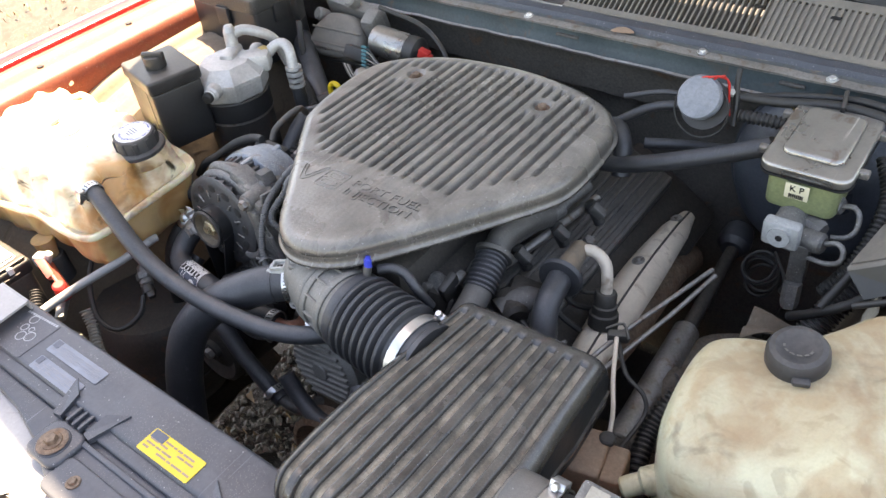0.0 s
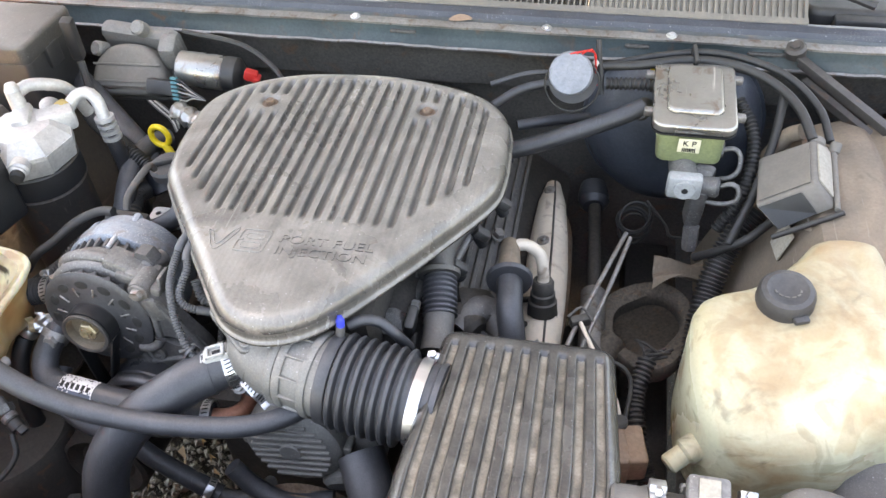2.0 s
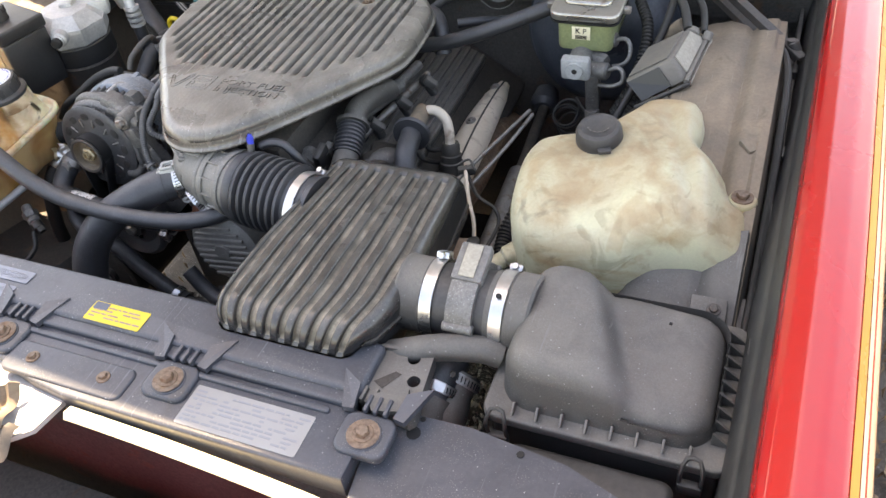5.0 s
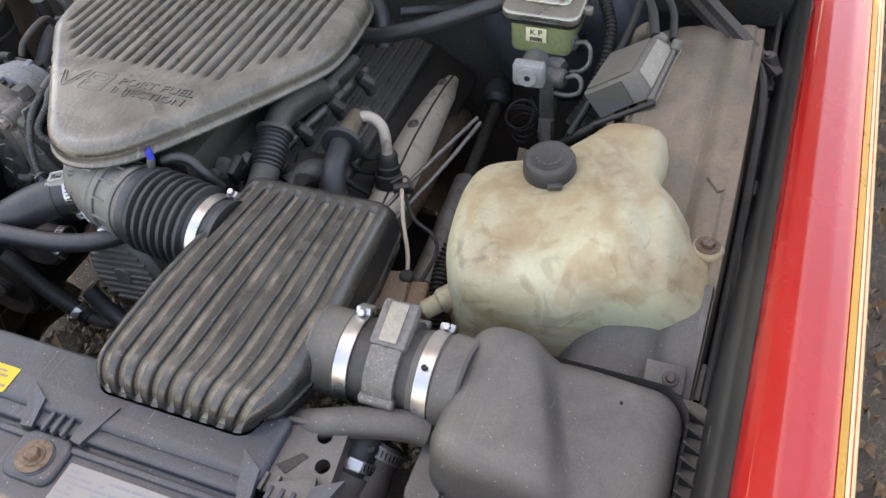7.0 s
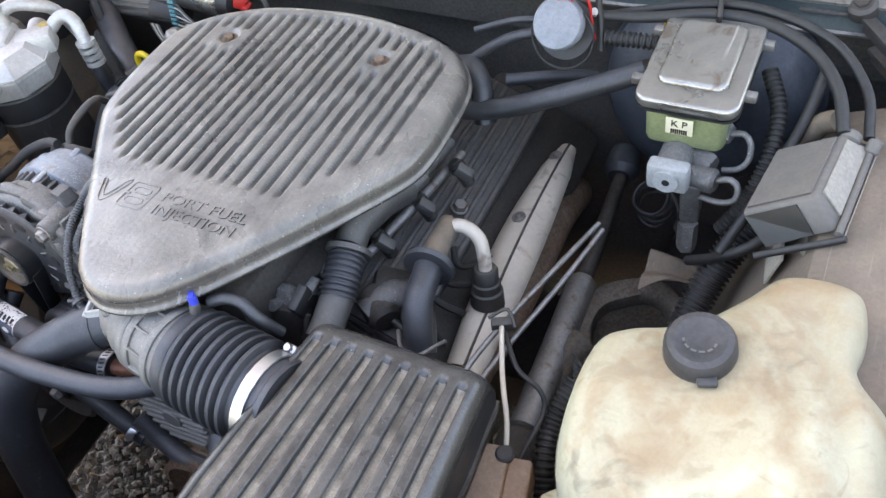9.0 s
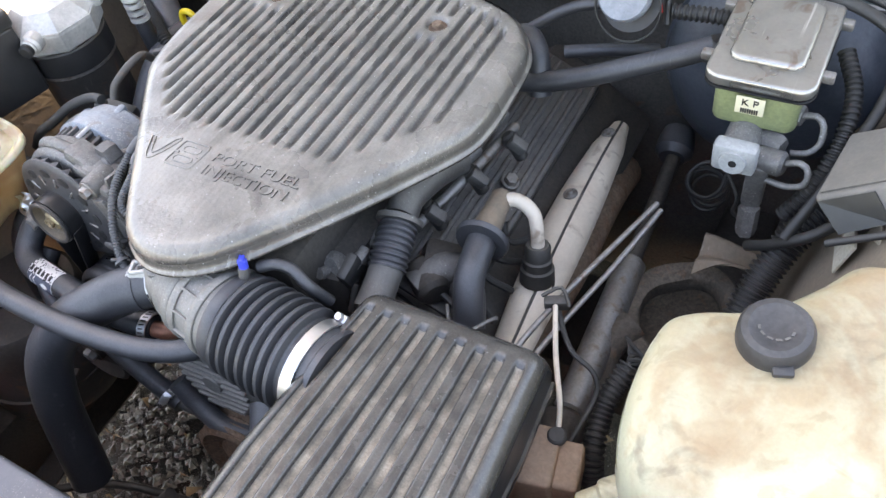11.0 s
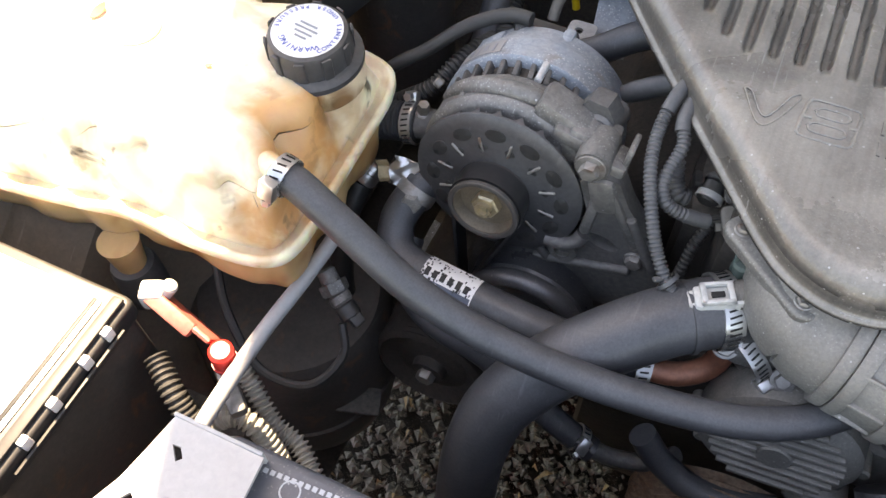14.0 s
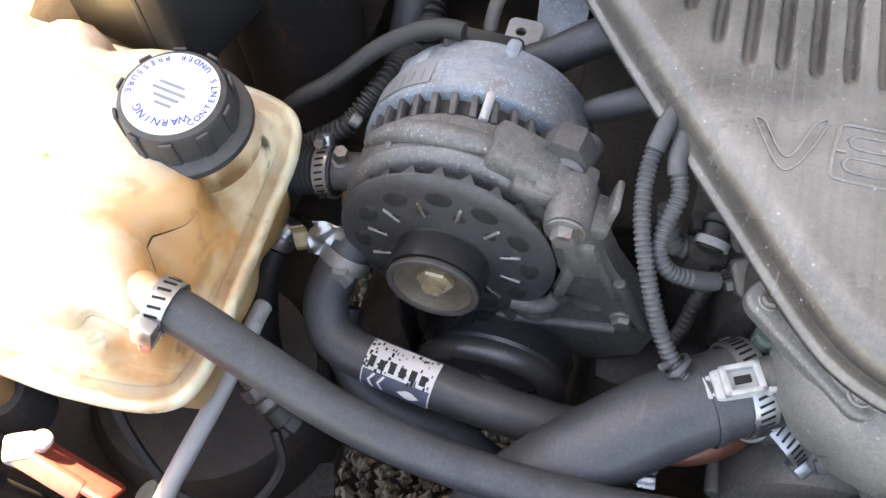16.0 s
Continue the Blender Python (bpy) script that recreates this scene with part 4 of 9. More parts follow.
part("outer_skin", sheet(hood_fn(0.02), 20, 16, 0.0015), "red", hood)
# unseen underside, kept pale so it reflects light onto the engine cover
part("inner_pad", sheet(hood_fn(0.0), 20, 16, 0.004), "pad", hood, "unseen hood underside, pale grey to bounce light into the bay")

# lower bay: side walls, cross member, sub-frame
tagged(part("wheelhouse_wall", merged(box(0.845, 0.85, -0.9, 0.35, 0.25, 0.80, 0.0), box(-0.61, -0.605, -0.9, 0.35, 0.25, 0.80, 0.0)), "inner"), "dark inner side walls of the engine bay", "bay wall", kind="structure")
cross = thing("cross_member", (0.1, -0.2, 0.3), "grimy black steel frame rails under the engine", "frame")
part("rail", box(0.50, 0.58, -0.9, 0.35, 0.30, 0.42, 0.01), "grime", cross)
part("rail", box(-0.40, -0.32, -0.9, 0.35, 0.30, 0.42, 0.01), "grime", cross)
part("cross_beam", box(-0.34, 0.52, -0.02, 0.16, 0.26, 0.36, 0.015), "grime", cross)
part("front_beam", box(-0.5, 0.7, -0.82, -0.72, 0.36, 0.5, 0.01), "grime", cross)

# ---- engine cover ----
COVER_LINE = [(-0.094, -0.121), (-0.104, -0.071), (-0.107, -0.02), (-0.105, 0.018), (-0.092, 0.052), (-0.055, 0.087), (0.007, 0.115), (0.089, 0.126), (0.161, 0.125), (0.234, 0.11),
              (0.278, 0.089), (0.303, 0.06), (0.315, 0.03), (0.32, -0.02), (0.321, -0.075), (0.313, -0.11), (0.283, -0.162), (0.23, -0.243), (0.183, -0.307), (0.157, -0.333), (0.13, -0.347),
              (0.102, -0.35), (0.076, -0.341), (0.053, -0.321), (0.012, -0.268), (-0.038, -0.203), (-0.08, -0.146)]
GROOVES = [-0.065 + 0.0173 * i for i in range(21)]


def groove_ends(i):
    lo = -0.187
    if i < 4:
        lo = -0.116 - 0.02 * i
    if i > 16:
        lo = -0.187 + 0.0215 * (i - 16)
    return lo


def engine_cover():
    ob = thing("engine_cover", (0.11, -0.12, 0.84), "dusty grey ribbed plastic engine cover with embossed lettering", "engine cover")
    loop = np.array(smooth_loop(COVER_LINE, 8))
    nrow, ncol = 150, 300
    ys = np.linspace(0, 1, nrow)
    y0, y1 = loop[:, 1].min() + 0.0008, loop[:, 1].max() - 0.0008
    ys = y0 + (y1 - y0) * (0.5 - 0.5 * np.cos(math.pi * ys)) * 0.35 + (y1 - y0) * ys * 0.65
    a, b = loop, np.roll(loop, -1, 0)
    xs = np.zeros((nrow, ncol))
    for r, y in enumerate(ys):
        hit = (a[:, 1] - y) * (b[:, 1] - y) <= 0
        f = (y - a[hit, 1]) / (b[hit, 1] - a[hit, 1] + 1e-12)
        cross_x = a[hit, 0] + f * (b[hit, 0] - a[hit, 0])
        xs[r] = np.linspace(cross_x.min(), cross_x.max(), ncol)
    yy = np.repeat(ys[:, None], ncol, 1)
    p = np.stack([xs, yy], -1).reshape(-1, 1, 2)
    ab = (b - a)[None]
    t = np.clip(((p - a[None]) * ab).sum(-1) / ((ab ** 2).sum(-1) + 1e-12), 0, 1)
    dist = np.sqrt((((a[None] + t[..., None] * ab) - p) ** 2).sum(-1)).min(1).reshape(nrow, ncol)
    R = 0.017 + 0.012 * np.clip((yy - 0.03) / 0.08, 0, 1)
    e = np.clip(1 - dist / R, 0, 1)
    z = 0.8885 - np.minimum(0.019, R * (1 - np.sqrt(np.clip(1 - e ** 2, 0, 1))))
    z -= 0.004 * np.clip((xs - 0.11) / 0.2, -1, 1) ** 2
    # a shallow step where the plain front field begins
    bolts = ((-0.012, 0.031), (0.204, 0.038))
    for i, gx in enumerate(GROOVES):
        lo = groove_ends(i)
        near = np.zeros_like(z)
        across = np.exp(-((xs - gx) / 0.0036) ** 6)
        along = 1 / (1 + np.exp(-(yy - lo) / 0.0025))
        inside = np.clip((dist - 0.013 - 0.016 * np.clip((yy - 0.03) / 0.05, 0, 1)) / 0.007, 0, 1)
        stop = np.ones_like(z)
        for bx, by in bolts:
            if abs(gx - bx) < 0.02:
                stop *= 1 / (1 + np.exp((yy - (by - 0.024)) / 0.002)) + 1 / (1 + np.exp(-(yy - (by + 0.02)) / 0.002))
        z -= 0.0075 * across * along * inside * np.clip(stop, 0, 1)
    for bx, by in bolts:
        q = np.sqrt((xs - bx) ** 2 + ((yy - by)) ** 2)
        z -= 0.006 / (1 + np.exp((q - 0.0125) / 0.0009))
    bm = bmesh.new()
    g = [[bm.verts.new((xs[r, c], yy[r, c], z[r, c])) for c in range(ncol)] for r in range(nrow)]
    for r in range(nrow - 1):
        for c in range(ncol - 1):
            bm.faces.new((g[r][c], g[r][c + 1], g[r + 1][c + 1], g[r + 1][c]))
    part("shell", bm, "cover", ob, smooth=60)
    side = []
    line = [tuple(q) for q in loop]
    for d, h in ((0.0062, 0.8795), (0.0022, 0.8735), (0.0006, 0.867), (0.0, 0.863), (-0.0012, 0.861), (-0.0032, 0.860), (-0.0036, 0.857), (-0.002, 0.8555), (0.008, 0.8555)):
        side.append([(px, py, h) for px, py in inset_loop(line, d)])
    bm = bmesh.new()
    rings = [[bm.verts.new(q) for q in s] for s in side]
    for lo, hi in zip(rings, rings[1:]):
        for k in range(len(lo)):
            bm.faces.new((lo[k], lo[(k + 1) % len(lo)], hi[(k + 1) % len(lo)], hi[k]))
    bmesh.ops.recalc_face_normals(bm, faces=bm.faces[:])
    part("skirt", bm, "cover", ob, "darker side wall with a thin bottom lip", smooth=60)
    part("underside", plate(inset_loop(line, 0.01), 0.855, 0.857), "black", ob)
    for bx, by in bolts:
        sc = part("screw", merged(rod((bx, by, 0.881), (bx, by, 0.8825), 0.011, 20), hexnut((bx, by, 0.882), (bx, by, 0.888), 0.0065)), "rusty", ob, "rusty cover screw in a recess")
    def ring_of(pts, r=0.0009):
        return tube([(x, y, 0.8886 - 0.4 * r) for x, y in pts + pts[:1]], r, 8, 0.002)

    def slot(x0, x1, y0, y1, r):
        return ring_of([(x + 0.10 * (y + 0.235), y) for x, y in rect(x0, x1, y0, y1, 0.005, 2)], r)
    part("embossed_letters", merged(ring_of([(0.011, -0.2265), (0.016, -0.2265), (0.0285, -0.2460), (0.041, -0.2215), (0.0465, -0.2215), (0.0285, -0.2540)], 0.0008)), "cover", ob, "embossed outline letter V")
    part("embossed_letters", merged(slot(0.0505, 0.0840, -0.2525, -0.2185, 0.0014), slot(0.0565, 0.0785, -0.2325, -0.2245, 0.0010), slot(0.0555, 0.0790, -0.2470, -0.2385, 0.0010), tube([(0.0505, -0.2355, 0.888), (0.056, -0.2355, 0.888)], 0.0016, 8), tube([(0.079, -0.2355, 0.888), (0.084, -0.2355, 0.888)], 0.0016, 8)), "cover", ob, "embossed outline figure 8")
    part("embossed_letters", lettering("PORT FUEL", 0.018, pose(0.150, -0.2285, 0.8885) @ Matrix.Diagonal((1.2, 1, 1, 1)), 0.0009), "cover", ob, "embossed words PORT FUEL")
    part("embossed_letters", lettering("INJECTION", 0.018, pose(0.148, -0.2465, 0.8885) @ Matrix.Diagonal((1.17, 1, 1, 1)), 0.0009), "cover", ob, "embossed word INJECTION")
    return ob


engine_cover()


# ---- ribbed intake duct ----
def intake_duct():
    ob = thing("intake_duct", (0.38, -0.42, 0.76), "black ribbed plastic air intake duct with dusty grooves", "intake duct")
    n, R, drop = 9, 0.030, 0.004

    def shape(u, v):
        """The place on the skin, which runs flat, bends over and drops at its front, and the depth of its groove."""
        flat = 0.286
        total = flat + R * math.pi / 2 + drop
        q = v * total
        zt = 0.822 + 0.070 * min(q, flat) + 0.003 * math.sin(math.pi * min(1.0, q / flat))
        if q < flat:
            y, z, ny, nz = -0.262 - q, zt, 0.0, 1.0
        else:
            a = min(math.pi / 2, (q - flat) / R)
            y, z, ny, nz = -0.262 - flat - R * math.sin(a), zt - R * (1 - math.cos(a)), -math.sin(a), math.cos(a)
            z -= max(0.0, q - flat - R * math.pi / 2)
        t = q / total
        x0, x1 = 0.286 - 0.011 * min(1.0, t * 1.8), 0.470 + 0.013 * min(1.0, t * 2)
        pinch = 0.016 * max(0.0, (t - 0.72) / 0.28) ** 1.5
        x0, x1 = x0 + 0.5 * pinch, x1 - 1.5 * pinch
        x = x0 + (x1 - x0) * u
        edge = min(u, 1 - u) * (x1 - x0)
        e, low = 0.0, 0.0
        if edge < 0.020:
            e += 0.020 - math.sqrt(max(0.0, 0.0004 - (0.020 - edge) ** 2))
        if q < 0.02:
            e += 0.02 - math.sqrt(max(0.0, 0.0004 - (0.02 - q) ** 2))
        k = (u - 0.045) / 0.1011
        if 0 < k < n:
            rib = 1 / (1 + math.exp((abs(k % 1.0 - 0.5) - 0.215) / 0.03))
            low = rib * min(1.0, max(0.0, (q - 0.022) / 0.008)) * min(1.0, max(0.0, (total - q) / 0.006))
            e += 0.0072 * low
        return (x, y - ny * e, z - nz * e), low
    nu, nv = 242, 110
    top = part("ribbed_top", sheet(lambda u, v: shape(u, v)[0], nu, nv), "duct", ob, smooth=60)
    top.data.materials.append(M["duct_dust"])
    for p in top.data.polygons:
        i, j = divmod(p.index, nv)
        if shape((i + 0.5) / nu, (j + 0.5) / nv)[1] > 0.6:
            p.material_index = 1
    loop = [shape(0, k / 60)[0] for k in range(61)] + [shape(k / 40, 1)[0] for k in range(1, 41)] + [shape(1, 1 - k / 60)[0] for k in range(1, 61)] + [shape(1 - k / 40, 0)[0] for k in range(1, 40)]
    cx, cy = 0.37, -0.41

    def ring(f, z):
        return [(cx + (p[0] - cx) * f, cy + (p[1] - cy) * f, min(p[2], z + 0.053 * max(0.0, min(1.0, (-0.34 - p[1]) / 0.20)))) for p in loop]
    part("lower_shell", stacked([ring(0.93, 0.735), ring(0.985, 0.742), ring(0.985, 0.757), loop]), "black", ob)
    part("rim", stacked([ring(0.98, 0.7560), ring(1.006, 0.7565), ring(1.014, 0.7590), ring(1.012, 0.7625), ring(0.98, 0.7630)]), "duct", ob, "thin moulded rim round the lower edge")
    return ob


intake_duct()

# ---- ribbed bellows, throttle elbow, clamp ----
def bellows():
    ob = thing("intake_bellows", (0.21, -0.345, 0.76), "black corrugated rubber intake bellows", "bellows")
    prof, h = [], 0.0
    for k in range(7):
        prof += [(h, 0.0440), (h + 0.0022, 0.0505), (h + 0.0045, 0.0525), (h + 0.0072, 0.0515), (h + 0.0095, 0.0445)]
        h += 0.0113
    a, b = Vector((0.187, -0.3425, 0.8025)), Vector((0.285, -0.351, 0.794))
    w = (b - a).normalized()
    part("front_cuff", lathe([(0, 0.0), (0, 0.0480), (0.002, 0.0495), (0.011, 0.0495), (0.013, 0.048), (0.013, 0.0)], a - w * 0.013, b, 48), "rubber", ob, "plain rubber end cuff")
    part("rear_cuff", lathe([(0, 0.0), (0, 0.0435), (0.026, 0.0435), (0.028, 0.046), (0.034, 0.046), (0.034, 0.0)], a + w * (h - 0.002), b + w, 48), "rubber", ob, "plain rubber end cuff")
    part("corrugated_sleeve", lathe([(-0.002, 0.0), (-0.002, 0.0440)] + prof + [(h, 0.0435), (h, 0.0)], a, b, 56), "rubber", ob)
    c = thing("hose_clamp", (0.272, -0.352, 0.8), "bright steel clamp round the rubber bellows", "hose clamp")
    hose_clamp(a + w * (h + 0.011), w, 0.0450, "bright", 0.012, c, (-0.2, 0.9, 0.4))
    return ob


bellows()
elbow = thing("throttle_elbow", (0.12, -0.32, 0.78), "dusty grey cast throttle elbow with moulded ribs", "throttle elbow")
E0, E1 = Vector((0.180, -0.342, 0.803)), Vector((0.098, -0.327, 0.806))
part("elbow_body", merged(lathe([(0, 0.0), (0, 0.0455), (0.020, 0.0445), (0.055, 0.0415), (0.076, 0.040), (0.088, 0.035), (0.092, 0.0)], E0, E1, 48),
                          tube([(0.104, -0.329, 0.806), (0.092, -0.318, 0.812), (0.088, -0.28, 0.818), (0.09, -0.2, 0.82)], 0.037, 24)), "casting", elbow)
way = (E1 - E0).normalized()
for h, r in ((0.010, 0.0482), (0.040, 0.0462), (0.050, 0.0455)):
    part("band", lathe([(0, r - 0.006), (0, r - 0.001), (0.0015, r), (0.0075, r), (0.009, r - 0.001), (0.009, r - 0.006), (0, r - 0.006)], E0 + way * h, E1, 40), "casting", elbow)
turn = toward(E0, E1)
for k in range(12):
    part("web", turned(box(0.039, 0.0462, -0.0014, 0.0014, 0.016, 0.044, 0.001), turn @ pose(0, 0, 0, 0, 0, 30 * k + 8)), "casting", elbow)
part("flange", turned(pillow(rect(-0.042, 0.042, -0.046, 0.03, 0.01), 0.0, 0.012, 0.003), pose(0.088, -0.292, 0.828, 0, 0, -40)), "casting", elbow)
part("throttle_casting", turned(merged(pillow(rect(-0.05, 0.05, -0.03, 0.04, 0.01), -0.05, 0.0, 0.004), rod((-0.045, -0.03, -0.02), (-0.052, -0.045, -0.02), 0.009)), pose(0.095, -0.252, 0.835, 0, 0, -40)), "casting", elbow)
for a, b in ((-0.03, -0.036), (0.03, -0.036)):
    q = pose(0.088, -0.292, 0.84, 0, 0, -40) @ Vector((a, b, 0))
    bolt("flange_bolt", q, (0, 0, 1), 0.0045, "dull", elbow, 0.006)
part("white_tag", obox((0.104, -0.338, 0.8445), (0.03, 0.008, 0.0015), (8, 0, -8), 0.0005), "whitepl", elbow, "white paper tag")
plug = thing("vacuum_plug", (0.187, -0.312, 0.85), "small bright blue plastic vacuum plug", "plug")
part("nipple", rod((0.186, -0.32, 0.838), (0.187, -0.313, 0.857), 0.0050), "airbox", plug)
part("cap", merged(rod((0.187, -0.3135, 0.855), (0.1875, -0.312, 0.866), 0.0046), obox((0.1875, -0.312, 0.8665), (0.006, 0.0085, 0.004), (0, 12, 30), 0.0014)), "blue", plug, "bright blue cap")


# ---- coolant tank side ----
def coolant_tank():
    ob = thing("coolant_tank", (-0.42, -0.33, 0.74), "amber-stained translucent plastic coolant tank with scalloped sides", "coolant tank")
    base = smooth_loop([(-0.60, -0.435), (-0.55, -0.449), (-0.48, -0.446), (-0.42, -0.438), (-0.37, -0.43), (-0.31, -0.432), (-0.258, -0.426), (-0.243, -0.405), (-0.244, -0.35), (-0.245, -0.30),
                        (-0.247, -0.255), (-0.262, -0.232), (-0.32, -0.222), (-0.40, -0.216), (-0.49, -0.21), (-0.56, -0.22), (-0.602, -0.25), (-0.612, -0.34)], 8)

    def lobed(d, depth):
        out = []
        for i, (x, y) in enumerate(inset_loop(base, d)):
            k = depth * (0.5 + 0.5 * math.cos(x * 98 + y * 104 + 0.9 + 0.7 * math.sin(x * 31))) ** 2
            cx, cy = -0.42 - x, -0.33 - y
            n = math.hypot(cx, cy)
            out.append((x + cx / n * k, y + cy / n * k))
        return out

    def at(loop, z):
        return [(x, y, z + (0.035 * (y + 0.33) if z > 0.79 else 0.0)) for x, y in loop]
    upper = [at(inset_loop(base, 0.007), 0.799), at(lobed(0.008, 0.003), 0.808), at(lobed(0.010, 0.010), 0.822), at(lobed(0.012, 0.015), 0.836), at(lobed(0.016, 0.019), 0.846)]
    bm = bmesh.new()
    rings = [[bm.verts.new(q) for q in loop] for loop in upper]
    for lo, hi in zip(rings, rings[1:]):
        for k in range(len(lo)):
            bm.faces.new((lo[k], lo[(k + 1) % len(lo)], hi[(k + 1) % len(lo)], hi[k]))
    crown = domed(lobed(0.016, 0.019), lambda x, y: 0.864 + 0.035 * (y + 0.33) + 0.0022 * math.sin(x * 50) * math.sin(y * 38), 0.018, 0.007)
    part("upper_shell", merged(bm, crown), "coolant", ob, smooth=80)
    lower = [at(inset_loop(base, 0.04), 0.722), at(lobed(0.02, 0.004), 0.7235), at(lobed(0.012, 0.006), 0.730), at(lobed(0.007, 0.007), 0.745), at(lobed(0.005, 0.006), 0.765), at(inset_loop(base, 0.003), 0.786), at(inset_loop(base, 0.003), 0.797)]
    part("lower_shell", stacked(lower), "coolant_low", ob, "amber lower half, darkened by stain and painted shade", smooth=70)
    part("seam_flange", stacked([at(inset_loop(base, 0.006), 0.7940), at(inset_loop(base, -0.005), 0.7945), at(inset_loop(base, -0.0065), 0.7965), at(inset_loop(base, -0.0065), 0.8035), at(inset_loop(base, -0.0045), 0.8055), at(inset_loop(base, -0.001), 0.805), at(inset_loop(base, 0.001), 0.800), at(inset_loop(base, 0.012), 0.7995)]), "coolant", ob, smooth=70)
    part("neck", lathe([(0, 0.038), (0.012, 0.035), (0.018, 0.033), (0.024, 0.031), (0.024, 0.0)], (-0.286, -0.285, 0.836), (-0.284, -0.290, 0.95), 32), "coolant", ob)
    up = Vector((0.02, -0.05, 1)).normalized()
    c = Vector((-0.285, -0.287, 0.855))
    cap = part("filler_cap", lathe([(0, 0.0), (0, 0.037), (0.002, 0.0385), (0.006, 0.0382), (0.008, 0.036), (0.009, 0.0315), (0.024, 0.0305), (0.0275, 0.029), (0.0285, 0.027), (0.0285, 0.0)], c, c + up, 48), "cap", ob, "black plastic screw cap with a white warning sticker")
    for k in range(10):
        a = 2 * math.pi * k / 10
        q = c + up * 0.0175 + Vector((0.0312 * math.cos(a), 0.0312 * math.sin(a), 0.05 * 0.0312 * math.sin(a) - 0.02 * 0.0312 * math.cos(a)))
        part("grip_rib", obox(q, (0.0022, 0.0075, 0.018), (3, 1, math.degrees(a)), 0.001), "cap", cap)
    st = c + up * 0.0287
    part("sticker", lathe([(0, 0.0), (0, 0.0262), (0.0005, 0.0262), (0.0005, 0.0)], st, st + up, 40), "white", cap, "round white warning sticker")
    tilt = Matrix.Translation(st + up * 0.0008) @ pose(0, 0, 0, 3, 1, 0) @ pose(0, 0, 0, 0, 0, 172)

    def arc_text(text, size, r, middle, step, inward):
        """Letters set one by one round a circle."""
        out = []
        for k, ch in enumerate(text):
            if ch == " ":
                continue
            a = middle + (k - (len(text) - 1) / 2) * step * (1 if inward else -1)
            turn_by = a + 90 if inward else a - 90
            out.append(lettering(ch, size, tilt @ pose(r * math.cos(radians(a)), r * math.sin(radians(a)), 0, 0, 0, turn_by) @ pose(-0.32 * size, 0, 0), 0.0001))
        return merged(*out)
    part("sticker_print", arc_text("WARNING", 0.0064, 0.0185, 92, 15, False), "blueink", cap, "blue word WARNING round the sticker")
    part("sticker_print", arc_text("CONTENTS UNDER PRESSURE", 0.005, 0.0232, 268, 10.5, True), "blueink", cap, "blue words CONTENTS UNDER PRESSURE round the sticker")
    part("sticker_bars", merged(*[turned(box(-0.010 + 0.0025 * abs(k - 2), 0.010 - 0.0025 * abs(k - 2), -0.0008, 0.0008, 0, 0.0003, 0), tilt @ pose(0.0006 * k, 0.008 - 0.0042 * k, 0)) for k in range(4)]), "printing", cap, "rows of small faded print")
    part("hose_nipple", rod((-0.268, -0.384, 0.852), (-0.25, -0.393, 0.858), 0.009), "coolant", ob)
    foot = (-0.408, -0.432)
    leg = part("mounting_leg", lathe([(0, 0.0), (0, 0.0125), (0.028, 0.0160), (0.034, 0.0175), (0.034, 0.0)], (*foot, 0.702), (*foot, 1), 24), "coolant_low", ob, "tapered round mounting leg")
    part("leg_boot", lathe([(0, 0.0), (0, 0.0215), (0.040, 0.0205), (0.046, 0.0185), (0.046, 0.0)], (*foot, 0.657), (*foot, 1), 24), "loom_grey", leg, "grey rubber boot round the leg")
    part("moulded_boss", rod((-0.42, -0.32, 0.862), (-0.42, -0.32, 0.866), 0.02, 24), "coolant", ob)
    return ob


coolant_tank()
for k, (x, y, z, s, a) in enumerate(((-0.49, -0.255, 0.868, 0.024, 30), (-0.455, -0.318, 0.8675, 0.018, 80), (-0.345, -0.332, 0.866, 0.007, 20), (-0.545, -0.23, 0.868, 0.014, 140))):
    tagged(part("dead_leaf", turned(sheet(lambda u, v: (s * (u - 0.5), s * 0.55 * (v - 0.5) * (1 - (2 * u - 1) ** 2), s * 0.3 * (u - 0.5) ** 2), 8, 4, 0.0004), pose(x, y, z, 0, -12, a)), "leaf"),
           "curled brown leaf fragment on the coolant tank", "leaf", "leaf fragments")

hose_clamp((-0.246, -0.3935, 0.859), (1, -0.12, -0.18), 0.0125, "bright", 0.011, None, (-0.4, -0.5, 0.2))
tagged(part("overflow_hose", tube([(-0.252, -0.3925, 0.860), (-0.235, -0.395, 0.856), (-0.20, -0.402, 0.838), (-0.15, -0.41, 0.807), (-0.10, -0.412, 0.785), (-0.04, -0.41, 0.772), (0.02, -0.404, 0.765), (0.08, -0.392, 0.760), (0.125, -0.372, 0.760), (0.155, -0.345, 0.765), (0.17, -0.31, 0.77)], 0.0118, 18), "rubber"),
       "long black rubber hose from the coolant tank to the engine", "hose")
up_hose = thing("radiator_hose", (-0.05, -0.4, 0.6), "thick black rubber radiator hose bending down", "hose")
part("hose", tube([(0.072, -0.312, 0.775), (0.04, -0.33, 0.776), (0.0, -0.358, 0.766), (-0.045, -0.395, 0.742), (-0.075, -0.425, 0.700), (-0.084, -0.45, 0.64), (-0.082, -0.47, 0.57), (-0.075, -0.49, 0.50)], 0.0255, 24), "rubber", up_hose)
hose_clamp((0.050, -0.3235, 0.776), (0.85, 0.5, 0.02), 0.0262, "bright", 0.014, None, (0.3, 0.5, -0.8))
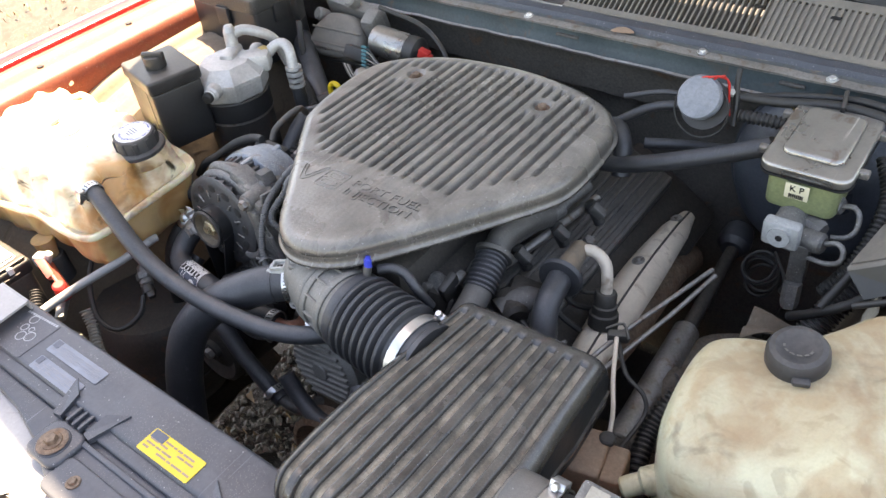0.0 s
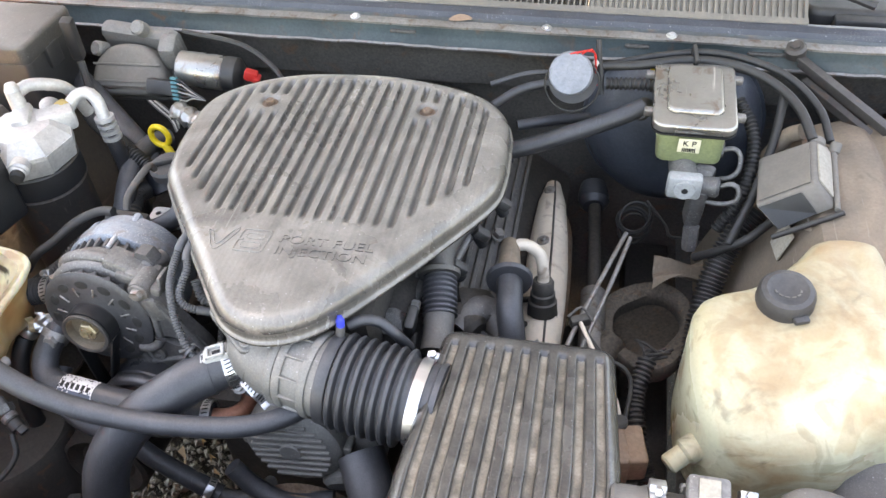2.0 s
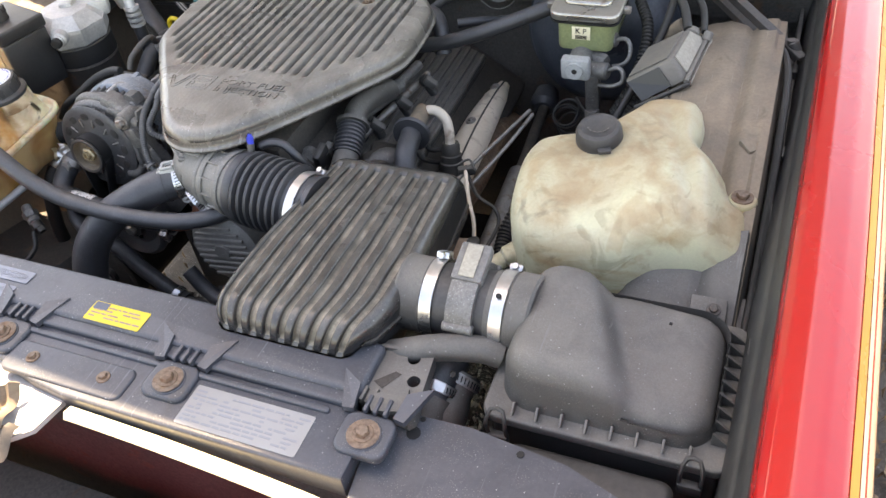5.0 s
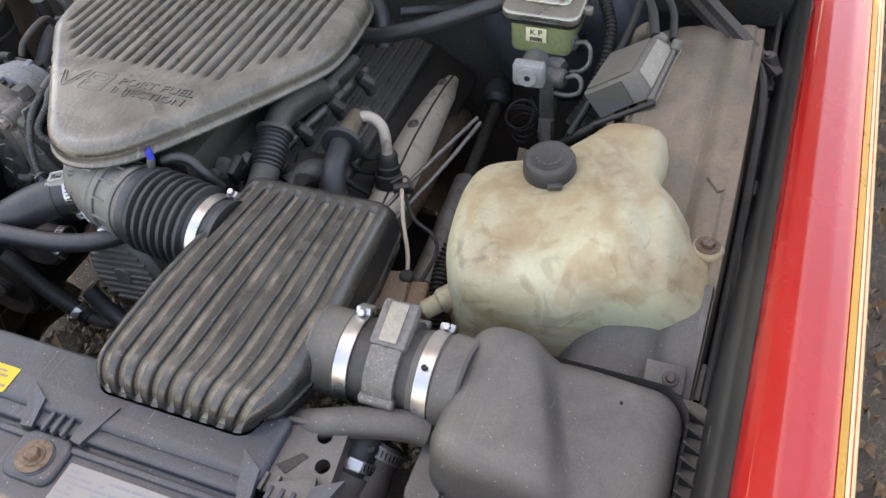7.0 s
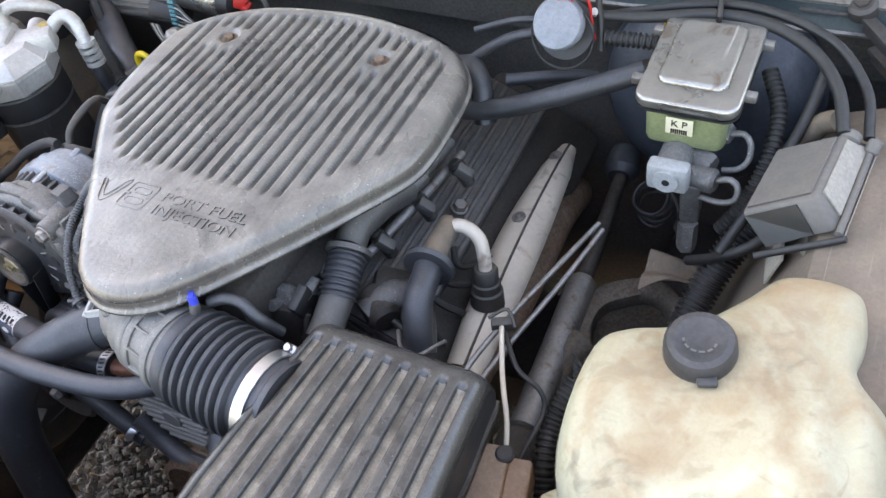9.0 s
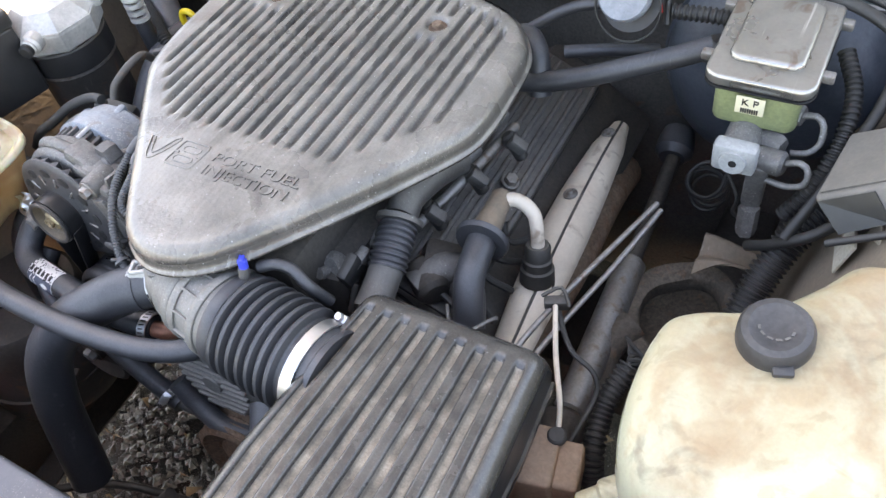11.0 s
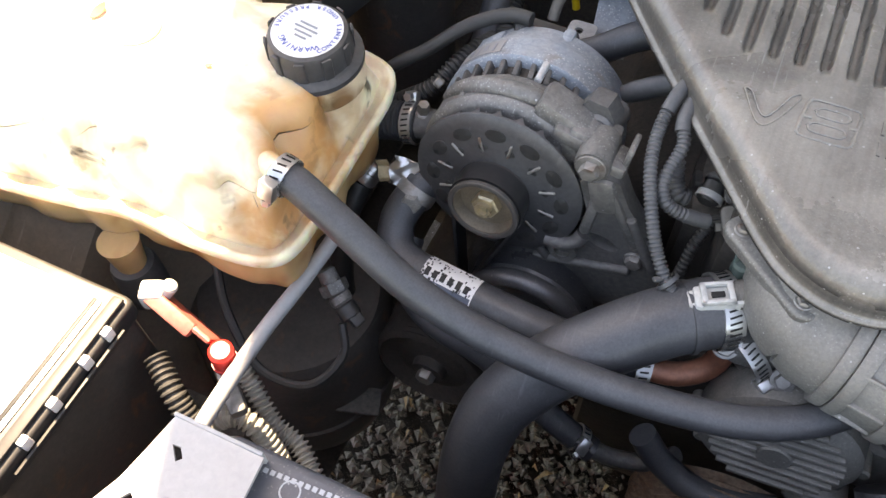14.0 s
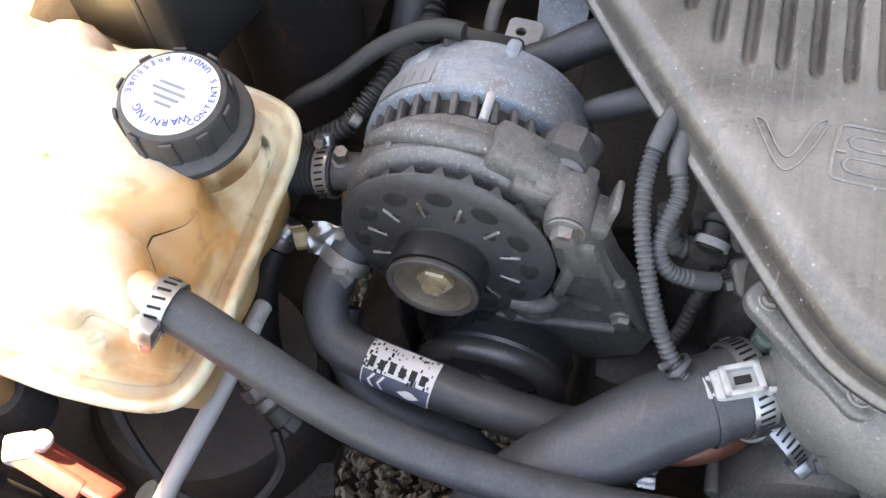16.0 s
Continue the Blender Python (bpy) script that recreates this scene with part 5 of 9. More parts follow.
part("end_bead", lathe([(0, 0.0255), (0, 0.0268), (0.004, 0.0268), (0.004, 0.0255), (0, 0.0255)], (0.028, -0.338, 0.774), (0.06, -0.318, 0.776), 28), "rubber", up_hose)
thermo = thing("thermostat_housing", (0.08, -0.30, 0.74), "cast alloy thermostat housing with a copper-brown flange", "thermostat housing")
part("housing", tube([(0.055, -0.322, 0.775), (0.085, -0.302, 0.774), (0.10, -0.285, 0.755)], 0.023, 20), "alloy", thermo)
part("flange", obox((0.088, -0.296, 0.785), (0.05, 0.04, 0.014), (0, 8, 30), 0.004), "rusty", thermo)
bolt("flange_bolt", (0.072, -0.288, 0.795), (0, 0, 1), 0.006, "dull", thermo, 0.009)
lab_hose = thing("heater_hose", (-0.15, -0.34, 0.7), "black rubber heater hose with a printed paper label band", "hose")
part("hose", tube([(-0.196, -0.255, 0.742), (-0.200, -0.275, 0.744), (-0.206, -0.292, 0.738), (-0.213, -0.312, 0.722), (-0.205, -0.332, 0.711), (-0.184, -0.342, 0.709), (-0.155, -0.346, 0.710), (-0.12, -0.350, 0.710), (-0.07, -0.354, 0.710), (-0.02, -0.352, 0.706), (0.02, -0.345, 0.703)], 0.0155, 24), "rubber", lab_hose)
LA, LB = Vector((-0.172, -0.3440, 0.7095)), Vector((-0.124, -0.3496, 0.7100))


def on_hose(u0, u1, a0, a1, lift=0.0):
    """A patch wrapped on the labelled stretch of hose: u along it, a round it in degrees from the top."""
    w = (LB - LA).normalized()
    up = Vector((0, 0, 1))
    side = up.cross(w).normalized()

    def fn(u, v):
        a = radians(a0 + (a1 - a0) * v)
        return LA + (LB - LA) * (u0 + (u1 - u0) * u) + (0.0161 + lift) * (up * math.cos(a) - side * math.sin(a))
    return sheet(fn, 6, 8, 0.0002)


part("label_band", on_hose(0.0, 1.0, -45, 95), "white", lab_hose, "worn pale label band")
part("label_block", on_hose(0.02, 0.98, 38, 95, 0.0004), "label_blue", lab_hose, "dark blue block of the label")
rg = random.Random(5)
part("label_print", merged(*[on_hose(0.06 + 0.15 * k, 0.15 + 0.15 * k, 4 + 3 * (k % 2), 30, 0.0004) for k in range(6)]), "ink", lab_hose, "dark unreadable print")
part("label_specks", merged(*[on_hose(u, u + rg.uniform(0.01, 0.04), a, a + rg.uniform(3, 9), 0.0004) for u, a in [(rg.uniform(0, 0.95), rg.uniform(-42, 36)) for _ in range(60)]]), "ink", lab_hose, "black worn flecks")
part("label_chevron", merged(*[on_hose(0.10 + 0.14 * k + 0.012 * j, 0.135 + 0.14 * k + 0.012 * j, 62 - 3.4 * j if s else 62 + 3.4 * (j - 1), 62 - 3.4 * (j - 1) if s else 62 + 3.4 * j, 0.0008) for k in range(2) for j in range(1, 7) for s in (0, 1)]), "white", lab_hose, "white chevron marks")
part("label_oval", merged(*[on_hose(0.56 + 0.03 * k, 0.59 + 0.03 * k, 66 - 12 * math.sin(math.pi * (k + 0.5) / 10), 66 + 12 * math.sin(math.pi * (k + 0.5) / 10), 0.0008) for k in range(10)]), "white", lab_hose, "white oval mark")
clampb = thing("hose_clamp", (-0.2, -0.295, 0.74), "worn spring clamp with crinkled bent metal ears", "hose clamp")
part("clamp_band", lathe([(0, 0.0155), (0, 0.0175), (0.010, 0.0175), (0.010, 0.0155), (0, 0.0155)], (-0.2035, -0.286, 0.741), (-0.210, -0.302, 0.729), 28), "dull", clampb)
part("ear", turned(sheet(lambda u, v: (0.022 * (u - 0.5) + 0.002 * math.sin(9 * v), 0.026 * (v - 0.5), 0.0032 * math.sin(8 * u + 2) * math.sin(7 * v)), 12, 12, 0.0012), pose(-0.2175, -0.288, 0.7545, 62, 8, 6)), "bright", clampb, "crinkled bright metal ear")
part("ear", turned(sheet(lambda u, v: (0.010 * (u - 0.5), 0.020 * (v - 0.5), 0.0022 * math.sin(7 * v)), 8, 10, 0.0012), pose(-0.2365, -0.288, 0.748, 66, -10, 20)), "tarnished", clampb, "tarnished small ear")
part("bolt", merged(hexnut((-0.203, -0.301, 0.741), (-0.2025, -0.309, 0.743), 0.0092), rod((-0.204, -0.285, 0.739), (-0.203, -0.301, 0.741), 0.0085)), "casting", clampb, "grimy bolt head")
cu = thing("heater_pipe", (0.03, -0.345, 0.7), "bare copper coloured pipe with a clamp at the water pump", "pipe")
part("pipe", tube([(0.012, -0.35, 0.704), (0.04, -0.345, 0.704), (0.06, -0.335, 0.715), (0.066, -0.325, 0.735)], 0.0095, 16), "copper", cu)
hose_clamp((0.016, -0.349, 0.704), (1, 0.1, 0), 0.0165, "bright", 0.011, None, (0.1, -0.9, -0.3))


# ---- alternator ----
ALT = Matrix.Translation((-0.136, -0.285, 0.776)) @ pose(0, 0, 0, -6, 0, 0)


def alternator():
    """Built about its own axis: y runs backwards from the fan plate, nose slightly up."""
    ob = thing("alternator", (-0.136, -0.22, 0.70), "dusty cast alloy alternator with a black slotted fan plate and pulley", "alternator")

    def put(name, bm, mat, owner=ob, label="", smooth=38.0):
        return part(name, turned(bm, ALT), mat, owner, label, smooth=smooth)

    def turn(profile, name, mat, label="", n=48, owner=ob):
        return put(name, lathe(profile, (0, 0, 0), (0, 1, 0), n), mat, owner, label)

    def round_at(r, a, y):
        return (r * math.cos(a), y, r * math.sin(a))
    rear = turn([(0.064, 0.0), (0.064, 0.0735), (0.066, 0.0765), (0.088, 0.0768), (0.094, 0.0755), (0.098, 0.0735), (0.112, 0.072), (0.118, 0.066), (0.124, 0.05), (0.126, 0.0)], "rear_case", "rear_alloy", "blue-grey rear casing with white corrosion", 48)
    put("rear_ridge", obox((0.010, 0.108, 0.0655), (0.010, 0.022, 0.016), (14, 8, 0), 0.004), "rear_alloy", rear)
    put("rear_lobe", obox((-0.046, 0.098, 0.050), (0.03, 0.02, 0.016), (0, -42, 0), 0.006), "rear_alloy", rear)
    turn([(0.046, 0.0), (0.046, 0.0665), (0.066, 0.0665), (0.066, 0.0)], "stator", "grime", "dark laminated stator ring", 40)
    front = turn([(0.013, 0.0), (0.013, 0.0655), (0.0155, 0.070), (0.020, 0.0722), (0.024, 0.0712), (0.030, 0.0705), (0.038, 0.0722), (0.0455, 0.0725), (0.0485, 0.0705), (0.0490, 0.0)], "front_case", "alloy", "dull grey cast front casing", 56)
    crest = [round_at(0.0708 + 0.0015 * math.sin(2.2 * k / 22), radians(150 - 5.6 * k), 0.041 - 0.012 * math.sin(math.pi * k / 22)) for k in range(23)]
    put("cast_crest", tube(crest, 0.006, 12, radius=lambda t: 0.0025 + 0.0055 * math.sin(math.pi * min(1.0, t + 0.12))), "alloy", front, smooth=60)
    for a in (128, 104, 62):
        put("cast_web", obox(round_at(0.0712, radians(a), 0.033), (0.006, 0.022, 0.0035), (0, 90 - a, 8), 0.0015), "alloy", front)
    for k in range(36):
        a = 2 * math.pi * k / 36
        put("vent_fin", obox(round_at(0.0685, a, 0.0565), (0.0085, 0.019, 0.0042), (0, -math.degrees(a), 9), 0.001), "grime_alloy")
    for k in range(24):
        a = 2 * math.pi * (k + 0.4) / 24
        bm = bmesh.new()
        v = [bm.verts.new(q) for q in ((0.05, 0.0022, -0.0045), (0.0675, 0.0022, -0.0055), (0.0675, 0.0022, 0.0055), (0.05, 0.0022, 0.0045), (0.05, 0.0125, 0.0), (0.0655, 0.0125, 0.0))]
        for f in ((0, 1, 2, 3), (0, 4, 5, 1), (1, 5, 2), (2, 5, 4, 3), (3, 4, 0)):
            bm.faces.new([v[n] for n in f])
        bmesh.ops.recalc_face_normals(bm, faces=bm.faces[:])
        put("fan_blade", turned(bm, pose(0, 0, 0, 0, -math.degrees(a), 0)), "fan")
    fan = turn([(-0.005, 0.0), (-0.005, 0.030), (-0.0035, 0.036), (-0.0020, 0.060), (-0.0008, 0.066), (0.0012, 0.069), (0.0030, 0.069), (0.0030, 0.0)], "fan_plate", "fan", "flat black fan plate with oval vents", 72)
    # dark discs on the solid plate paint the shade inside its vents
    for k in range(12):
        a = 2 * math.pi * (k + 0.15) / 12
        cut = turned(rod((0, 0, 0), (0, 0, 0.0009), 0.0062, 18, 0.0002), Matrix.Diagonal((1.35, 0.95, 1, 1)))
        put("vent", turned(cut, Matrix.Translation(round_at(0.0535, a, -0.0020)) @ pose(0, 0, 0, 90, 0, 0) @ pose(0, 0, 0, 0, 0, math.degrees(a) + 90)), "vent_shade", fan)
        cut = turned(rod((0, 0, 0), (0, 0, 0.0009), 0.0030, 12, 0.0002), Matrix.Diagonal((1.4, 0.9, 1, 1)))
        put("small_vent", turned(cut, Matrix.Translation(round_at(0.0415, a + 0.24, -0.0027)) @ pose(0, 0, 0, 90, 0, 0) @ pose(0, 0, 0, 0, 0, math.degrees(a) + 100)), "vent_shade", fan)
        a += 0.26
        put("pressed_rib", turned(obox((0, 0, 0), (0.0135, 0.0026, 0.0022), (0, 0, 0), 0.0010, 3), Matrix.Translation(round_at(0.0435, a, -0.0032)) @ pose(0, 0, 0, 0, -math.degrees(a), 0)), "dull", fan)
    rows = [(-0.0035, 0.0), (-0.0035, 0.0275), (-0.0045, 0.0290), (-0.0065, 0.0288)]
    for k in range(6):
        rows += [(-0.0085 - 0.0028 * k, 0.0262), (-0.0099 - 0.0028 * k, 0.0274)]
    rows += [(-0.0255, 0.0274), (-0.0262, 0.0288), (-0.0285, 0.0290), (-0.0296, 0.0280), (-0.0290, 0.0248), (-0.0170, 0.0236), (-0.0165, 0.0)]
    pul = turn(rows, "pulley", "black", "grooved black pulley with a dusty bore", 48)
    turn([(-0.0168, 0.0), (-0.0168, 0.0232), (-0.0285, 0.0246), (-0.0285, 0.0240), (-0.0185, 0.0226), (-0.0176, 0.0)], "hub_face", "hub_dust", "dusty tan hub face", 36, pul)
    turn([(-0.0280, 0.0246), (-0.0280, 0.0289), (-0.0296, 0.0287), (-0.0302, 0.0268), (-0.0296, 0.0250), (-0.0280, 0.0246)], "rim", "can", "worn dark rim", 48, pul)
    put("nut", merged(hexnut((0, -0.0176, 0), (0, -0.0255, 0), 0.0118), lathe([(0, 0.0), (0, 0.0066), (0.004, 0.0066), (0.004, 0.0038), (0.001, 0.0034), (0.001, 0.0)], (0, -0.0255, 0), (0, -1, 0), 20)), "tarnished", pul, "tarnished pulley nut")
    # mounting ear: a stepped arm, a rear boss with the adjuster lug, a bolt tower and an upright fin
    put("mounting_ear", merged(obox((0.040, 0.031, 0.062), (0.052, 0.030, 0.022), (0, 22, 0), 0.005), obox((0.062, 0.026, 0.058), (0.036, 0.028, 0.016), (0, 10, 0), 0.004), obox((0.050, 0.016, 0.058), (0.034, 0.012, 0.012), (0, 14, 0), 0.003)), "alloy")
    put("rear_boss", merged(hexnut((0.058, 0.036, 0.066), (0.061, 0.054, 0.068), 0.0150), rod((0.062, 0.030, 0.060), (0.070, 0.062, 0.056), 0.0105, 24)), "grime_alloy", ob, "rust-tinted hexagonal adjuster boss")
    put("bolt_tower", merged(lathe([(0, 0.0), (0, 0.0125), (0.006, 0.0135), (0.030, 0.0140), (0.034, 0.012), (0.034, 0.0)], (0.069, -0.0035, 0.0545), (0.069, 1, 0.0545), 24), obox((0.078, 0.014, 0.050), (0.028, 0.026, 0.018), (0, 12, 0), 0.004)), "alloy")
    put("fin", obox((0.0905, 0.017, 0.056), (0.0045, 0.022, 0.030), (0, 8, 0), 0.0018), "alloy")
    put("lower_ear", merged(obox((-0.058, 0.028, -0.042), (0.03, 0.03, 0.018), (0, 40, 0), 0.005), rod((-0.066, 0.004, -0.045), (-0.066, 0.04, -0.045), 0.011, 20)), "alloy")
    for x, z in ((0.069, 0.0545), (-0.066, -0.045)):
        b = put("mounting_bolt", merged(hexnut((x, -0.0045, z), (x, -0.012, z), 0.0075), rod((x, -0.0035, z), (x, -0.0052, z), 0.0112, 22)), "dull", ob, "grey steel bolt head with a washer")
    put("through_bolt", rod((0.008, 0.046, 0.0722), (0.008, 0.066, 0.0748), 0.0030, 12), "white_alloy")
    put("side_pin", merged(rod((-0.078, 0.066, 0.022), (-0.084, 0.066, 0.026), 0.0045, 14)), "dull")

    def on_rear(u0, u1, y0, y1, lift):
        return sheet(lambda u, v: (-(0.0768 + lift) * math.sin(u0 + (u1 - u0) * u), y0 + (y1 - y0) * v, (0.0768 + lift) * math.cos(u0 + (u1 - u0) * u)), 8, 3, 0.0002)
    put("label", on_rear(0.42, 0.98, 0.0690, 0.0855, 0.0004), "silver", rear, "torn pale paper label")
    put("label_print", merged(*[on_rear(0.50 + 0.10 * k, 0.53 + 0.10 * k + 0.02 * (k % 2), 0.071 + 0.002 * (k % 2), 0.081, 0.0008) for k in range(4)]), "printing", rear, "faded bars of print")
    put("output_terminal", merged(obox((-0.008, 0.124, 0.055), (0.046, 0.016, 0.020), (10, 6, 6), 0.005), rod((-0.022, 0.118, 0.060), (-0.036, 0.112, 0.062), 0.0085)), "black", ob, "black rubber terminal cover")
    return ob


alternator()
belt = thing("drive_belt", (-0.12, -0.29, 0.6), "black ribbed rubber drive belt running down from the alternator", "belt")
for x0, z0, x1, z1 in ((-0.1635, 0.776, -0.158, 0.62), (-0.1085, 0.768, -0.158, 0.63)):
    h = math.hypot(x0 - x1, z0 - z1)
    part("belt_run", turned(box(-0.0016, 0.0016, -0.0095, 0.0095, 0, h, 0.0006), Matrix.Translation((x1, -0.300, z1)) @ pose(0, 0, 0, 0, math.degrees(math.atan2(x0 - x1, z0 - z1)), 0)), "belt_black", belt)
part("belt_wrap", turned(lathe([(-0.0075, 0.0276), (-0.0075, 0.0300), (-0.0250, 0.0300), (-0.0250, 0.0276), (-0.0075, 0.0276)], (0, 0, 0), (0, 1, 0), 48), ALT), "belt_black", belt)


def upright_plate(outline, holes, y0, y1):
    """A plate with openings that stands across the car: outline points are (x, z)."""
    bm = holed_plate(outline, holes, -y1, -y0)
    return turned(bm, pose(0, 0, 0, 90, 0, 0))


bracket = thing("accessory_bracket", (-0.07, -0.27, 0.66), "grimy black cast accessory bracket below the alternator", "bracket")
oval = [(-0.047 + 0.0135 * math.cos(a), 0.748 + 0.0075 * math.sin(a) - 0.25 * 0.0135 * math.cos(a)) for a in [2 * math.pi * k / 20 for k in range(20)]]
part("casting", upright_plate([(-0.073, 0.813), (-0.058, 0.826), (-0.044, 0.822), (-0.034, 0.800), (-0.018, 0.775), (-0.004, 0.752), (0.004, 0.725), (0.0, 0.69), (-0.03, 0.66), (-0.10, 0.66), (-0.128, 0.69), (-0.122, 0.715), (-0.095, 0.735), (-0.078, 0.737), (-0.064, 0.742), (-0.058, 0.752), (-0.062, 0.775)], [oval], -0.283, -0.268), "grime_alloy", bracket, smooth=50)
part("upper_arm", merged(obox((-0.054, -0.276, 0.805), (0.022, 0.024, 0.036), (0, -14, 0), 0.006), obox((-0.060, -0.282, 0.778), (0.009, 0.010, 0.05), (0, 6, 0), 0.004), obox((-0.036, -0.280, 0.785), (0.008, 0.012, 0.07), (0, -26, 0), 0.003)), "alloy", bracket, "pale cast upper arm")
part("hook", tube([(-0.062, -0.284, 0.752), (-0.066, -0.287, 0.744), (-0.076, -0.289, 0.738), (-0.090, -0.288, 0.737)], 0.0062, 12), "grime_alloy", bracket)
for x0, z0, x1, z1 in ((-0.03, 0.79, -0.004, 0.735), (-0.10, 0.70, -0.02, 0.725), (-0.11, 0.735, -0.085, 0.70)):
    part("casting_rib", rod((x0, -0.284, z0), (x1, -0.284, z1), 0.0042, 10), "grime_alloy", bracket)
part("lug", lathe([(0, 0.0), (0, 0.0130), (0.010, 0.0118), (0.0105, 0.0066), (0.003, 0.0060), (0.003, 0.0)], (-0.076, -0.277, 0.722), (-0.076, -1, 0.78), 28), "alloy", bracket, "bare alloy lug")
bolt("bracket_bolt", (-0.019, -0.284, 0.741), (0, -1, 0.1), 0.0068, "dull", bracket, 0.0085)


def grooved_pulley(name, centre, r, depth, mat, label, grooves=5, shoulder=0.0):
    """A multi-rib pulley; a shoulder is a smooth rounded band in front of the grooves."""
    x, y, z = centre
    ob = thing(name, centre, label, "pulley", "drive pulleys")
    prof = [(0.006, 0.0), (0.006, r * 0.45), (0.010, r * 0.62), (0.004, r * 0.80), (0.0, r * 0.88)]
    if shoulder:
        prof += [(0.0005, r * 0.93), (shoulder * 0.25, r * 0.99), (shoulder * 0.55, r * 1.02), (shoulder * 0.85, r * 1.0), (shoulder, r * 0.97)]
    step = (depth - shoulder - 0.006) / grooves
    for k in range(grooves):
        prof += [(shoulder + 0.003 + step * k, r * 0.985), (shoulder + 0.003 + step * (k + 0.35), r * 0.92), (shoulder + 0.003 + step * (k + 0.5), r * 0.92)]
    prof += [(depth - 0.002, r), (depth, r * 0.95), (depth, 0.0)]
    part("wheel", lathe(prof, (x, y, z), (x, y + 1, z - 0.08), 64), mat, ob)
    part("hub", lathe([(0, 0.0), (0, r * 0.28), (0.01, r * 0.3), (0.01, 0.0)], (x, y - 0.002, z), (x, y + 1, z), 28), mat, ob)
    bolt("hub_bolt", (x, y - 0.002, z), (0, -1, 0), r * 0.16, "dull", ob)
    return ob


grooved_pulley("idler_pulley", (-0.096, -0.326, 0.650), 0.057, 0.040, "gloss_black", "glossy black grooved steering pump pulley with a worn rim", 6, 0.016)
grooved_pulley("crank_pulley", (0.125, -0.40, 0.52), 0.082, 0.035, "rusty", "rusty brown crankshaft pulley", 4)
grooved_pulley("compressor_pulley", (-0.17, -0.36, 0.55), 0.06, 0.03, "grime", "grimy black compressor pulley", 4)

# ---- battery ----
bat = thing("battery", (-0.48, -0.55, 0.55), "black car battery with a dusty white sunlit top", "battery")
part("case", pillow(rect(-0.612, -0.352, -0.636, -0.482, 0.008), 0.55, 0.735, 0.004), "can", bat)
part("lid", pillow(rect(-0.617, -0.348, -0.640, -0.478, 0.008), 0.7355, 0.757, 0.004), "black", bat)
part("top_sticker", plate(rect(-0.605, -0.368, -0.63, -0.488, 0.006), 0.7575, 0.7583), "white", bat, "bleached white top label")
part("lid_ledge", box(-0.362, -0.352, -0.635, -0.483, 0.7575, 0.762, 0.002), "black", bat)
part("lid_groove", box(-0.376, -0.3725, -0.628, -0.49, 0.7583, 0.7592, 0.0003), "ink", bat)
for y in (-0.60, -0.57, -0.535, -0.51):
    part("lid_notch", box(-0.352, -0.346, y - 0.004, y + 0.004, 0.750, 0.7605, 0.001), "white", bat)
part("handle_groove", box(-0.347, -0.344, -0.62, -0.50, 0.742, 0.748, 0.001), "black", bat)
term = thing("battery_cable", (-0.33, -0.48, 0.72), "red side-post battery cable with white corroded clamp", "battery cable")
part("clamp", merged(obox((-0.342, -0.466, 0.748), (0.02, 0.018, 0.02), (0, 0, 25), 0.004), rod((-0.336, -0.462, 0.748), (-0.328, -0.458, 0.760), 0.006)), "whitepl", term, "corroded white clamp")
part("red_boot", turned(merged(box(-0.034, 0.03, -0.003, 0.003, -0.024, 0.012, 0.003), box(-0.032, 0.014, -0.009, 0.004, 0.004, 0.013, 0.003)), pose(-0.315, -0.470, 0.738, 20, 16, -12)), "faded_red", term, "faded red insulator flap")
part("red_cap", merged(rod((-0.273, -0.484, 0.722), (-0.270, -0.485, 0.748), 0.0095), lathe([(0, 0.0), (0, 0.0105), (0.004, 0.0105), (0.004, 0.0)], (-0.273, -0.484, 0.722), (-0.270, -0.485, 0.75), 16)), "redpl", term, "bright red terminal cap")
part("fuse_link", obox((-0.262, -0.498, 0.716), (0.05, 0.014, 0.012), (0, 0, -40), 0.004), "dull", term)
tagged(part("coolant_pipe", tube([(-0.258, -0.545, 0.730), (-0.256, -0.515, 0.736), (-0.255, -0.46, 0.736), (-0.2505, -0.407, 0.735), (-0.248, -0.368, 0.735), (-0.247, -0.343, 0.736), (-0.2465, -0.336, 0.735)], 0.0062, 14), "pale_steel"), "dusty pale metal air conditioning pipe", "pipe")
fit_ = thing("pressure_switch", (-0.243, -0.38, 0.69), "silver pressure switch with a black plug", "switch")
part("body", merged(rod((-0.254, -0.371, 0.703), (-0.240, -0.381, 0.692), 0.0082), hexnut((-0.245, -0.377, 0.696), (-0.238, -0.382, 0.690), 0.0125), rod((-0.238, -0.382, 0.690), (-0.230, -0.386, 0.685), 0.0098)), "alloy", fit_)
part("plug", merged(rod((-0.231, -0.386, 0.685), (-0.219, -0.392, 0.677), 0.0095), obox((-0.217, -0.392, 0.680), (0.016, 0.012, 0.010), (0, 25, -20), 0.003)), "black", fit_)
tagged(part("switch_lead", tube([(-0.225, -0.40, 0.678), (-0.216, -0.42, 0.66), (-0.235, -0.45, 0.645), (-0.28, -0.455, 0.65), (-0.32, -0.43, 0.68), (-0.345, -0.40, 0.70)], 0.004, 8), "wire"), "thin dark grey wire looping below the tank", "wire")
tagged(part("pale_sleeve", tube([(-0.30, -0.46, 0.66), (-0.284, -0.467, 0.64), (-0.254, -0.485, 0.62), (-0.228, -0.491, 0.61), (-0.201, -0.51, 0.60)], 0.0075, 12, ripple=0.0016, pitch=0.005), "pale_sleeve"), "bleached corrugated cable sleeve looping low beside the battery", "cable")
